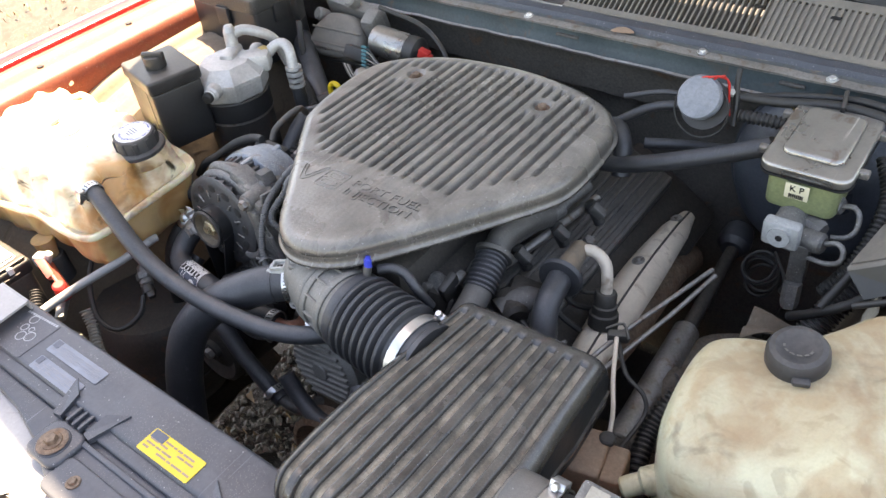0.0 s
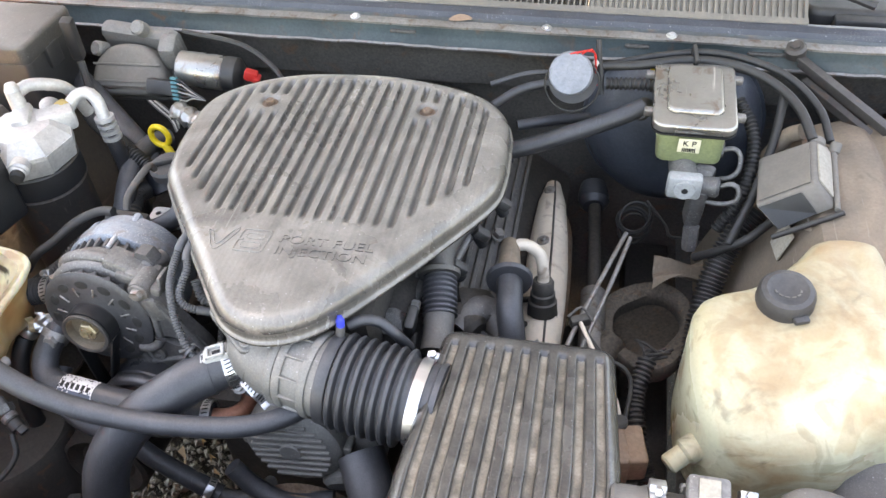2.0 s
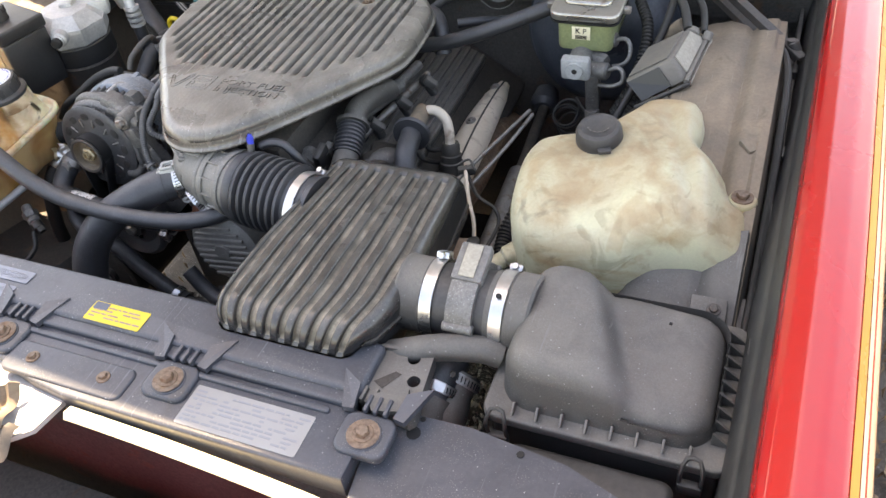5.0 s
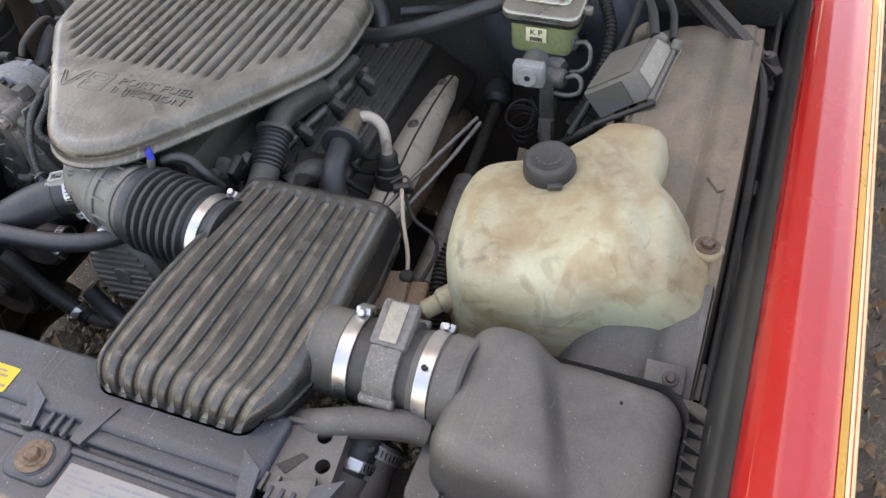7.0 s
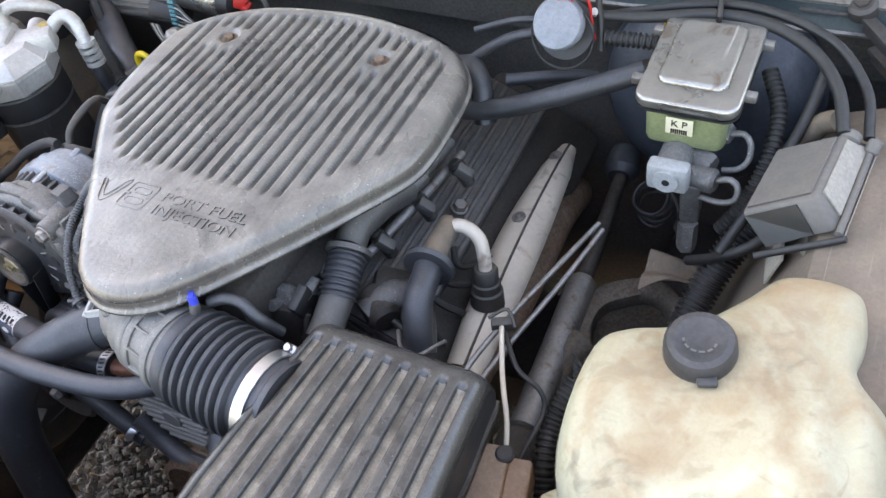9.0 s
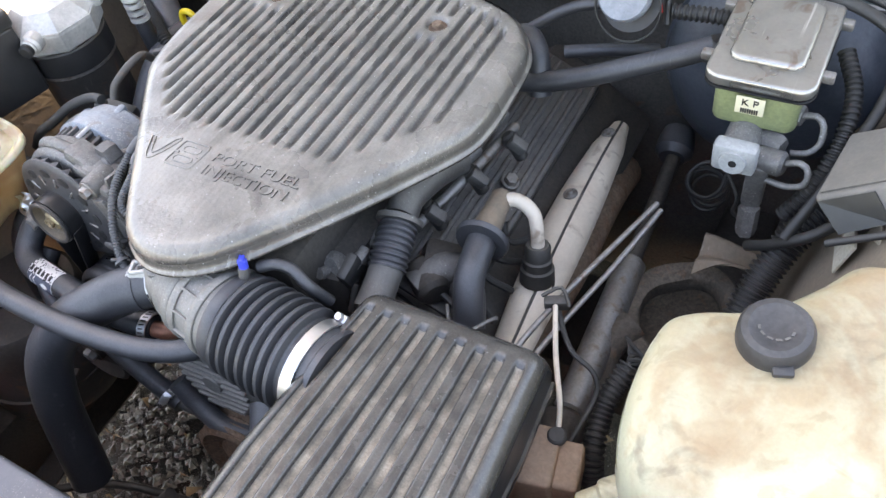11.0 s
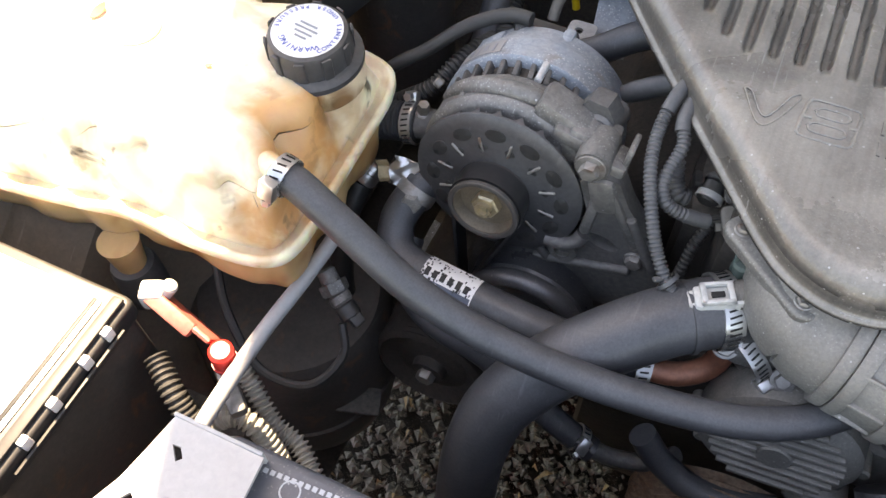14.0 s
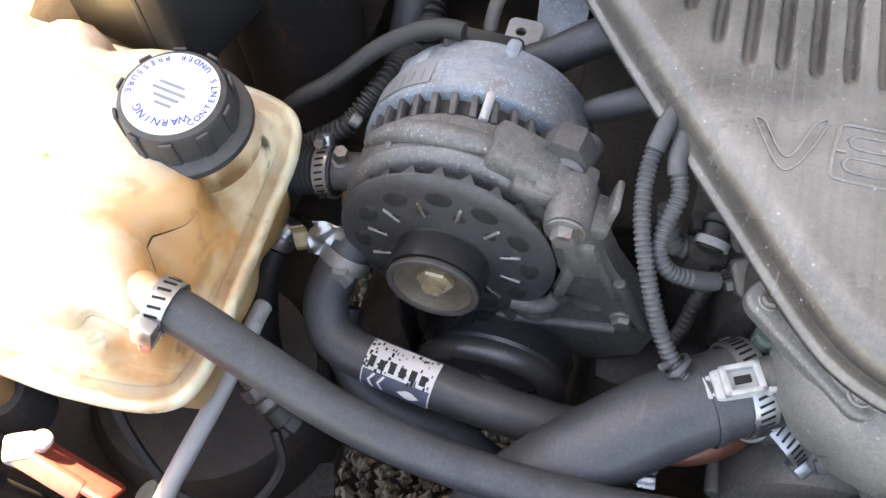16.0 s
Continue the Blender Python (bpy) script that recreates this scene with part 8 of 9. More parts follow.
part("pivot", merged(rod((0.838, 0.103, 0.840), (0.848, 0.10, 0.822), 0.008), hexnut((0.8375, 0.1032, 0.842), (0.838, 0.103, 0.836), 0.0065)), "can", hinge)
part("bracket", obox((0.864, 0.13, 0.815), (0.010, 0.09, 0.05), (0, 8, 0), 0.004), "black", hinge)

# round clear-wrapped unit hanging at the cowl
snd = thing("hanging_speaker", (0.385, 0.145, 0.88), "round grey disc wrapped in clear plastic hanging by red wires", "speaker")
dn = Vector((-0.05, -0.8, 0.55)).normalized()
part("disc", lathe([(0, 0.0), (0, 0.027), (0.004, 0.0295), (0.014, 0.0295), (0.017, 0.0275), (0.0175, 0.0)], Vector((0.382, 0.152, 0.885)), Vector((0.382, 0.152, 0.885)) + dn, 40), "disc", snd, "scuffed grey face")
ringp = [(0.384 + 0.037 * math.cos(a), 0.146 + 0.01 * math.sin(a), 0.872 + 0.037 * math.sin(a)) for a in [2 * math.pi * k / 24 for k in range(25)]]
part("plastic_rim", tube(ringp, 0.0014, 6), "wire", snd)
part("back_shell", lathe([(0, 0.0), (0, 0.03), (0.02, 0.034), (0.024, 0.0)], Vector((0.385, 0.175, 0.862)), Vector((0.385, 0.175, 0.862)) + dn, 32), "black", snd)
for k in range(3):
    part("red_wire", tube([(0.366 + 0.01 * k, 0.158, 0.905), (0.385 + 0.008 * k, 0.152, 0.918 + 0.002 * k), (0.41, 0.16, 0.915), (0.413 + 0.002 * k, 0.165, 0.885 - 0.012 * k)], 0.0012, 6), "redpl", snd, "thin red wire")
part("wire_nut", rod((0.412, 0.18, 0.885), (0.413, 0.172, 0.893), 0.0045), "whitepl", snd, "white wire nut")
tagged(part("wiring_drop", tube([(0.414, 0.19, 0.918), (0.416, 0.18, 0.90), (0.42, 0.175, 0.88), (0.425, 0.16, 0.85)], 0.004, 8), "wire"), "dark taped wires dropping from the cowl", "wire")
for pts, r in (([(0.27, 0.15, 0.86), (0.32, 0.165, 0.872), (0.37, 0.17, 0.875)], 0.004), ([(0.26, 0.135, 0.82), (0.31, 0.155, 0.85), (0.36, 0.165, 0.862)], 0.007), ([(0.24, 0.15, 0.80), (0.27, 0.13, 0.82), (0.29, 0.11, 0.81), (0.30, 0.09, 0.77)], 0.014), ([(0.31, 0.14, 0.80), (0.36, 0.16, 0.80), (0.41, 0.19, 0.79)], 0.008)):
    tagged(part("rear_hose", tube(pts, r, 12), "rubber"), "black hose running along the firewall", "hose", "firewall hoses")
tagged(part("cowl_tube", tube([(-0.2, 0.17, 0.90), (-0.11, 0.168, 0.885), (-0.06, 0.155, 0.86), (-0.03, 0.13, 0.84)], 0.004, 8), "wire"), "thin black tube coming off the cowl", "tube")

# ---- left bank of the engine: valve cover, vent parts, heat shield ----
vc = thing("valve_cover", (0.30, 0.0, 0.66), "dusty black ribbed valve cover", "valve cover")
vm = pose(0.285, -0.005, 0.716, 0, 26, 0)
part("cover", turned(pillow(rect(-0.055, 0.05, -0.20, 0.225, 0.012), -0.05, 0.0, 0.008), vm), "vc_black", vc)
for k in range(7):
    part("rib", turned(box(-0.047 + 0.0145 * k, -0.041 + 0.0145 * k, -0.19 + 0.012 * (k % 2), 0.215, -0.001, 0.006, 0.0015), vm), "vc_black", vc)
part("end_band", turned(box(-0.05, 0.046, -0.198, -0.186, -0.001, 0.005, 0.002), vm), "vc_black", vc)
bolt("cover_bolt", (0.306, -0.014, 0.724), (0.4, 0, 0.9), 0.009, "dull", vc, 0.011)
bolt("cover_bolt", (0.30, -0.17, 0.722), (0.4, 0, 0.9), 0.008, "dull", vc, 0.011)
coil = thing("ignition_part", (0.26, -0.2, 0.7), "oily black plastic housing in front of the valve cover", "housing")
part("body", merged(obox((0.298, -0.165, 0.735), (0.05, 0.05, 0.04), (0, 20, 20), 0.01), rod((0.275, -0.175, 0.74), (0.31, -0.2, 0.735), 0.02)), "grime", coil)
hv = thing("vent_hose", (0.262, -0.2, 0.76), "black corrugated vent hose rising from the intake duct", "hose")
part("lower", tube([(0.272, -0.262, 0.765), (0.271, -0.24, 0.772), (0.268, -0.21, 0.783)], 0.018, 18), "airbox", hv)
part("corrugated", tube([(0.269, -0.218, 0.78), (0.265, -0.195, 0.79), (0.26, -0.17, 0.798)], 0.0195, 18, ripple=0.0015, pitch=0.006), "rubber", hv)
part("collar", lathe([(0, 0.0), (0, 0.025), (0.006, 0.025), (0.006, 0)], (0.26, -0.172, 0.797), (0.254, -0.14, 0.81), 28), "airbox", hv)
part("upper", tube([(0.259, -0.165, 0.80), (0.256, -0.14, 0.805), (0.262, -0.10, 0.802), (0.27, -0.06, 0.79)], 0.0175, 18), "airbox", hv)
pv = thing("vent_valve", (0.34, -0.12, 0.74), "grey vent valve with a rubber elbow and bent metal pipe", "valve")
part("elbow", tube([(0.354, -0.212, 0.728), (0.352, -0.205, 0.748), (0.346, -0.185, 0.768), (0.342, -0.155, 0.775), (0.338, -0.135, 0.776)], 0.016, 18), "rubber", pv)
part("flange", lathe([(0, 0.0), (0, 0.0275), (0.003, 0.0290), (0.006, 0.0290), (0.008, 0.022), (0.009, 0.0)], (0.3405, -0.148, 0.776), (0.333, -0.09, 0.776), 28), "rubber", pv)
part("body", lathe([(0, 0.0), (0, 0.016), (0.03, 0.0135), (0.058, 0.012), (0.062, 0.009), (0.062, 0.0)], (0.3385, -0.138, 0.776), (0.331, -0.07, 0.774), 24), "apron", pv, "tan plastic valve body")
part("pipe", tube([(0.333, -0.086, 0.774), (0.352, -0.082, 0.778), (0.37, -0.084, 0.766), (0.377, -0.092, 0.742), (0.378, -0.098, 0.715)], 0.0078, 16), "shield", pv, "bare metal bent pipe")
part("boot", lathe([(0, 0.0), (0, 0.0125), (0.004, 0.0145), (0.018, 0.0145), (0.020, 0.0165), (0.030, 0.0165), (0.032, 0.0190), (0.05, 0.0200), (0.052, 0.0)], (0.3775, -0.094, 0.73), (0.380, -0.108, 0.67), 24), "tape", pv, "black rubber boot")
part("spring_clip", merged(tube([(0.328, -0.208, 0.738), (0.34, -0.225, 0.735), (0.36, -0.228, 0.735), (0.376, -0.21, 0.738), (0.384, -0.205, 0.742)], 0.0022, 8)), "dull", pv)


def shield_fn(u, v):
    y = -0.19 + 0.385 * v
    w = 0.0225 + 0.008 * math.sin(math.pi * min(1, v * 1.2)) - 0.011 * max(0.0, v - 0.85) / 0.15
    a = radians(-70 + 155 * u)
    cx = 0.384 - 0.019 * v
    cz = 0.654 - 0.005 * v + 0.012 * math.sin(math.pi * v)
    return (cx + w * math.sin(a), y - 0.0 * u, cz + 0.9 * w * math.cos(a))


hs = thing("heat_shield", (0.385, 0.0, 0.62), "pale dusty heat shield over the exhaust manifold", "heat shield")
part("shell", sheet(shield_fn, 24, 40, 0.002), "shield", hs)
part("fold_seam", tube([(lambda p: (p[0], p[1], p[2] + 0.0005))(shield_fn(0.52, k / 20)) for k in range(21)], 0.0016, 6), "tape", hs, "dark folded seam")
for v in (0.55, 0.9):
    p = shield_fn(0.36, v)
    part("bolt_tab", turned(merged(rod((0, 0, -0.001), (0, 0, 0.003), 0.009, 18), hexnut((0, 0, 0.002), (0, 0, 0.006), 0.0045)), pose(*p, 0, -15, 0)), "dull", hs)
part("opening", lathe([(0, 0.0), (0, 0.020), (0.003, 0.020), (0.003, 0.0)], Vector((0.380, -0.106, 0.678)), Vector((0.384, -0.13, 0.75)), 26), "ink", hs)
mani = thing("exhaust_manifold", (0.38, 0.0, 0.58), "rusty cast iron exhaust manifold under the heat shield", "manifold")
part("log", tube([(0.375, -0.2, 0.62), (0.385, -0.05, 0.62), (0.38, 0.1, 0.61), (0.37, 0.2, 0.56)], 0.026, 16), "rusty", mani)
part("flange", obox((0.372, -0.215, 0.655), (0.03, 0.02, 0.05), (0, 10, 10), 0.006), "rusty", mani)

# steering shaft, thin rods, brake tubing
st = thing("steering_shaft", (0.44, 0.0, 0.5), "dusty black steering shaft with a rubber joint", "steering shaft")
part("joint", lathe([(0, 0.0), (0, 0.022), (0.02, 0.026), (0.035, 0.026), (0.045, 0.018), (0.045, 0)], (0.428, 0.262, 0.60), (0.436, 0.18, 0.585), 22), "rubber", st)
part("upper_shaft", rod((0.434, 0.22, 0.592), (0.446, 0.02, 0.588), 0.0105), "grime", st)
part("lower_shaft", rod((0.445, 0.03, 0.588), (0.455, -0.2, 0.585), 0.019), "dull", st, "bare worn steel tube")
part("coupling", rod((0.455, -0.2, 0.585), (0.457, -0.26, 0.583), 0.026), "grime", st)
thin = thing("fuel_lines", (0.44, -0.15, 0.7), "bundle of thin bare metal lines tied together", "fuel lines")
part("line", tube([(0.478, -0.002, 0.742), (0.45, -0.09, 0.738), (0.43, -0.155, 0.735), (0.414, -0.212, 0.728), (0.405, -0.26, 0.715)], 0.0031, 10), "dull", thin)
part("line", tube([(0.484, -0.006, 0.738), (0.462, -0.09, 0.726), (0.44, -0.17, 0.72), (0.425, -0.23, 0.712), (0.42, -0.27, 0.70)], 0.0031, 10), "dull", thin)
part("line", tube([(0.428, -0.162, 0.74), (0.455, -0.222, 0.74), (0.476, -0.262, 0.733), (0.485, -0.287, 0.722)], 0.0027, 10), "shield", thin)
part("line", tube([(0.432, -0.165, 0.732), (0.46, -0.20, 0.725), (0.488, -0.21, 0.715), (0.497, -0.225, 0.70), (0.492, -0.27, 0.69), (0.488, -0.31, 0.68)], 0.0028, 8), "wire", thin)
part("tie", merged(obox((0.43, -0.162, 0.737), (0.026, 0.012, 0.014), (0, 0, 25), 0.003), tube([(0.415, -0.165, 0.745), (0.43, -0.15, 0.748), (0.445, -0.165, 0.742)], 0.002, 6)), "tape", thin)
ob_ = thing("vacuum_block", (0.47, -0.31, 0.70), "tan plastic valve block beside the intake duct", "valve block")
part("block", turned(pillow(rect(-0.036, 0.028, -0.03, 0.03, 0.005), 0, 0.05, 0.004), pose(0.466, -0.315, 0.673, 0, 0, 12)), "orange", ob_)
part("side_step", turned(pillow(rect(0.024, 0.05, -0.024, 0.024, 0.005), 0, 0.04, 0.004), pose(0.466, -0.315, 0.673, 0, 0, 12)), "orange", ob_)
part("grommet", rod((0.485, -0.29, 0.718), (0.485, -0.29, 0.727), 0.009), "cap", ob_)
sp = []
for k in range(84):
    a = 2 * math.pi * k / 20
    q = 0.024 + 0.003 * math.sin(1.7 * a)
    sp.append((0.497 + q * math.cos(a), 0.172 + 0.012 * math.sin(a) - 0.0003 * k, 0.59 + 0.9 * q * math.sin(a) + 0.0007 * k))
tagged(part("coiled_line", tube(sp + [(0.54, 0.12, 0.655), (0.545, 0.08, 0.67), (0.565, 0.045, 0.70)], 0.0024, 8), "wire"), "coiled thin brake line below the booster", "brake line")
arm = thing("control_arm", (0.52, -0.02, 0.5), "rusty stamped steel upper control arm with an oval opening", "control arm")


def arm_loop(r, z, wob):
    out = []
    for k in range(40):
        a = 2 * math.pi * k / 40
        q = r * (1 + wob * math.sin(2 * a + 0.6) + 0.05 * math.sin(3 * a))
        out.append((0.524 + 0.85 * q * math.cos(a) - 0.25 * q * math.sin(a), -0.030 + 1.15 * q * math.sin(a), z + 0.2 * q * math.cos(a)))
    return out


part("stamped_ring", stacked([arm_loop(0.074, 0.575, 0.1), arm_loop(0.074, 0.597, 0.1), arm_loop(0.071, 0.601, 0.1), arm_loop(0.055, 0.600, 0.15), arm_loop(0.050, 0.597, 0.18), arm_loop(0.048, 0.585, 0.18), arm_loop(0.05, 0.575, 0.18)]), "arm_rust", arm, smooth=50)
part("lower_leg", tube([(0.48, -0.06, 0.59), (0.46, -0.10, 0.575), (0.47, -0.16, 0.54)], 0.02, 12), "arm_rust", arm)
part("rubber_flap", sheet(lambda u, v: (0.525 + 0.075 * u, -0.002 + 0.055 * v + 0.03 * u, 0.640 + 0.012 * math.sin(3.5 * u + 2 * v) + 0.008 * math.sin(9 * v + 3 * u)), 14, 12, 0.003), "apron", arm, "dusty crumpled rubber flap")
tagged(part("wire_tangle", merged(*[tube([(0.50 + 0.004 * k, -0.15 - 0.005 * k, 0.70 + 0.004 * (k % 3)), (0.513, -0.165 - 0.004 * k, 0.712 - 0.005 * (k % 4)), (0.53 + 0.003 * k, -0.17 + 0.006 * (k % 3), 0.70)], 0.002, 6) for k in range(6)]), "wire"), "taped tangle of thin wires beside the washer tank", "wires")

# small parts under the cover's front edge
inj = thing("throttle_linkage", (0.225, -0.22, 0.76), "dusty cast throttle linkage with a round alloy boss", "throttle linkage")
part("boss", lathe([(0, 0.0), (0, 0.02), (0.006, 0.022), (0.02, 0.021), (0.024, 0.016), (0.024, 0)], (0.218, -0.225, 0.765), (0.235, -0.29, 0.785), 22), "alloy", inj)
part("lever", merged(obox((0.238, -0.235, 0.78), (0.012, 0.03, 0.05), (20, 10, 0), 0.004), rod((0.243, -0.24, 0.77), (0.243, -0.26, 0.745), 0.004)), "black", inj)
part("rail", rod((0.215, -0.20, 0.775), (0.27, -0.02, 0.775), 0.012), "alloy", inj)
tagged(part("thin_loom", tube([(0.19, -0.30, 0.842), (0.205, -0.293, 0.846), (0.222, -0.29, 0.842), (0.238, -0.293, 0.83), (0.25, -0.285, 0.80)], 0.0060, 12), "rubber"), "short smooth black hose under the engine cover edge", "hose")

# fuel rail and injector plugs between the cover and the valve cover
rail = thing("fuel_rail", (0.25, -0.08, 0.74), "dusty alloy fuel rail with injector plugs", "fuel rail")
part("tube", tube([(0.225, -0.21, 0.775), (0.245, -0.14, 0.778), (0.262, -0.06, 0.778), (0.275, 0.04, 0.776)], 0.0085, 14), "alloy", rail)
part("return_line", tube([(0.245, -0.20, 0.760), (0.262, -0.13, 0.763), (0.278, -0.05, 0.764), (0.29, 0.04, 0.76)], 0.006, 12), "dull", rail)
for k in range(4):
    y = -0.185 + 0.065 * k
    x = 0.240 + 0.018 * k
    part("injector", merged(rod((x, y, 0.775), (x + 0.018, y, 0.742), 0.008), rod((x + 0.002, y, 0.772), (x + 0.008, y, 0.761), 0.0105)), "black", rail)
    part("plug", obox((x + 0.016, y - 0.006, 0.768), (0.022, 0.014, 0.014), (0, 40, 10), 0.003), "airbox", rail, "grey injector plug")
for k in range(5):
    tagged(part("ignition_wire", tube([(0.30 + 0.006 * k, -0.19 + 0.03 * k, 0.735 - 0.004 * k), (0.335, -0.20 + 0.03 * k, 0.715 - 0.004 * k), (0.36, -0.22 + 0.045 * k, 0.68)], 0.0042, 8), "wire"), "black ignition wire crossing the valve cover edge", "wire", "ignition wires")
reg = thing("pressure_regulator", (0.222, -0.235, 0.77), "dull alloy fuel pressure regulator with a vacuum nipple", "regulator")
part("body", lathe([(0, 0.0), (0, 0.018), (0.007, 0.0205), (0.011, 0.0205), (0.018, 0.016), (0.02, 0.007), (0.03, 0.006), (0.03, 0.0)], (0.218, -0.232, 0.772), (0.21, -0.27, 0.80), 24), "alloy", reg)
part("bracket", obox((0.236, -0.222, 0.775), (0.012, 0.03, 0.035), (0, 15, 0), 0.003), "dull", reg)
tagged(part("valve_cover_hose", tube([(0.285, -0.20, 0.735), (0.30, -0.175, 0.742), (0.318, -0.165, 0.735), (0.335, -0.18, 0.72), (0.345, -0.205, 0.70)], 0.019, 16), "vc_black"), "oily black rubber elbow in front of the valve cover", "hose")


# ---- radiator top panel and front of the bay ----
rad = thing("radiator_sight_shield", (0.14, -0.62, 0.78), "faded grey-black plastic radiator top panel with raised ribs", "radiator panel")
part("rear_shelf", pillow(rect(-0.205, 0.485, -0.614, -0.546, 0.008), 0.775, 0.808, 0.006), "panel", rad)
part("step_ridge", pillow(rect(-0.2, 0.48, -0.628, -0.612, 0.004), 0.775, 0.804, 0.003), "panel", rad)
part("front_shelf", pillow([(-0.18, -0.640), (-0.06, -0.650), (0.0, -0.664), (0.06, -0.686), (0.11, -0.698), (0.16, -0.704), (0.30, -0.704), (0.505, -0.704), (0.505, -0.626), (0.2, -0.626), (-0.18, -0.626)], 0.762, 0.797, 0.004), "panel", rad)
part("front_ridge", pillow(rect(0.05, 0.46, -0.641, -0.634, 0.003), 0.79, 0.801, 0.002), "panel", rad)
part("recess_plate", pillow(rect(0.06, 0.23, -0.695, -0.652, 0.01), 0.79, 0.800, 0.003), "panel", rad)
for x in (0.034, 0.274, 0.508):
    b = part("bolt_boss", merged(pillow(rect(x - 0.028, x + 0.028, -0.678, -0.630, 0.012), 0.79, 0.803, 0.004), rod((x, -0.656, 0.80), (x, -0.656, 0.8045), 0.019, 24)), "panel", rad)
    part("dished_seat", lathe([(0, 0.0), (0, 0.016), (0.0015, 0.017), (0.0015, 0)], (x, -0.656, 0.8045), (x, -0.656, 1), 24), "rusty", b, "rust-stained seat")
    bolt("panel_bolt", (x, -0.656, 0.806), (0, 0, 1), 0.0075, "rusty", b, 0.011)
    for k in range(3):
        part("slot_rib", box(x - 0.012 + 0.011 * k, x - 0.008 + 0.011 * k, -0.632, -0.612, 0.80, 0.8085, 0.001), "panel", rad)
    for s in (-1, 1):
        bm = bmesh.new()
        q = [(x + s * 0.022, -0.632, 0.806), (x + s * 0.026, -0.604, 0.8105), (x + s * 0.05, -0.590, 0.8095), (x + s * 0.034, -0.634, 0.806)]
        top_ = [bm.verts.new((a, b_, c + 0.0012)) for a, b_, c in q]
        lo_ = [bm.verts.new((a, b_, c - 0.006)) for a, b_, c in q]
        bm.faces.new(top_)
        bm.faces.new(lo_[::-1])
        for k in range(4):
            bm.faces.new((top_[k], top_[(k + 1) % 4], lo_[(k + 1) % 4], lo_[k]))
        bmesh.ops.recalc_face_normals(bm, faces=bm.faces[:])
        part("moulded_wedge", bm, "panel", rad)
for x, y in ((0.094, -0.672), (0.196, -0.672)):
    bolt("small_screw", (x, y, 0.8), (0, 0, 1), 0.005, "rusty", rad, 0.008)


def label_on(name, x0, x1, y0, y1, z, mat, label, rows, ink, seed, head=0.0):
    """A flat printed sticker: a sheet with bars for its unreadable print."""
    ob = part(name, plate(rect(x0, x1, y0, y1, 0.002, 2), z, z + 0.0005), mat, rad, label)
    r = random.Random(seed)
    bars = []
    step = (y1 - y0 - 0.008) / rows
    for k in range(rows):
        y = y1 - 0.004 - step * (k + 0.5)
        x = x0 + 0.004
        while x < x1 - 0.012:
            w = r.uniform(0.004, 0.016)
            if r.random() < 0.85:
                bars.append(box(x, min(x + w, x1 - 0.003), y - step * 0.22, y + step * 0.22, z + 0.0006, z + 0.0009, 0))
            x += w + 0.002
    part("print", merged(*bars), ink, ob)
    if head:
        part("print_block", box(x0 + 0.002, x0 + head, y1 - 0.011, y1 - 0.001, z + 0.0007, z + 0.0011, 0), "label_blue", ob)
    return ob


label_on("white_label", -0.092, 0.009, -0.585, -0.566, 0.8085, "faded_label", "faded bluish-white printed sticker", 6, "printing", 1, 0.012)
label_on("white_label", -0.087, 0.001, -0.611, -0.592, 0.8085, "faded_label", "faded bluish-white printed sticker", 6, "printing", 2, 0.010)
label_on("yellow_label", 0.120, 0.200, -0.611, -0.583, 0.8085, "yellow", "yellow caution sticker", 4, "orange", 3, 0.022)
label_on("silver_label", 0.306, 0.45, -0.697, -0.648, 0.7975, "silver", "faded silver information sticker", 8, "printing", 5)
loops_ = []
for cx, cy, r in ((-0.151, -0.564, 0.0062), (-0.150, -0.578, 0.005), (-0.141, -0.589, 0.0065), (-0.129, -0.584, 0.0068), (-0.138, -0.576, 0.0035)):
    loops_.append(tube([(cx + r * math.cos(a), cy + r * math.sin(a), 0.8085) for a in [2 * math.pi * k / 16 for k in range(17)]], 0.0007, 5))
for k in range(13):
    loops_.append(box(-0.172 + 0.0046 * k, -0.169 + 0.0046 * k, -0.5605 + 0.0003 * k, -0.5575 + 0.0003 * k, 0.8085, 0.8089, 0))
part("belt_diagram", merged(*loops_), "pale_print", rad, "pale printed belt diagram of linked circles")
part("diagram_frame", plate(rect(-0.188, -0.11, -0.612, -0.552, 0.003), 0.8083, 0.8086), "panel", rad)

tie = thing("radiator_support", (-0.3, -0.64, 0.8), "sunlit bare grey steel radiator support with punched holes", "radiator support")
part("upper_plate", holed_plate([(-0.232, -0.556), (-0.17, -0.556), (-0.166, -0.608), (-0.166, -0.634), (-0.16, -0.652), (-0.148, -0.689), (-0.166, -0.691), (-0.207, -0.676), (-0.232, -0.652), (-0.25, -0.625), (-0.24, -0.60), (-0.236, -0.58)],
                                [[(-0.2235, -0.571), (-0.218, -0.5705), (-0.213, -0.576), (-0.216, -0.579)], [(-0.214, -0.602), (-0.208, -0.598), (-0.199, -0.612)], [(-0.241, -0.621), (-0.229, -0.604), (-0.220, -0.611), (-0.228, -0.632)],
                                 [(-0.226, -0.648), (-0.217, -0.628), (-0.207, -0.639), (-0.208, -0.650), (-0.216, -0.655)], [(-0.198, -0.631), (-0.188, -0.622), (-0.184, -0.640), (-0.191, -0.650)],
                                 [(-0.208, -0.662), (-0.203, -0.656), (-0.194, -0.663), (-0.198, -0.668)], [(-0.185, -0.650), (-0.173, -0.640), (-0.169, -0.655), (-0.175, -0.660)]], 0.8205, 0.8235), "pale_steel", tie, smooth=20)
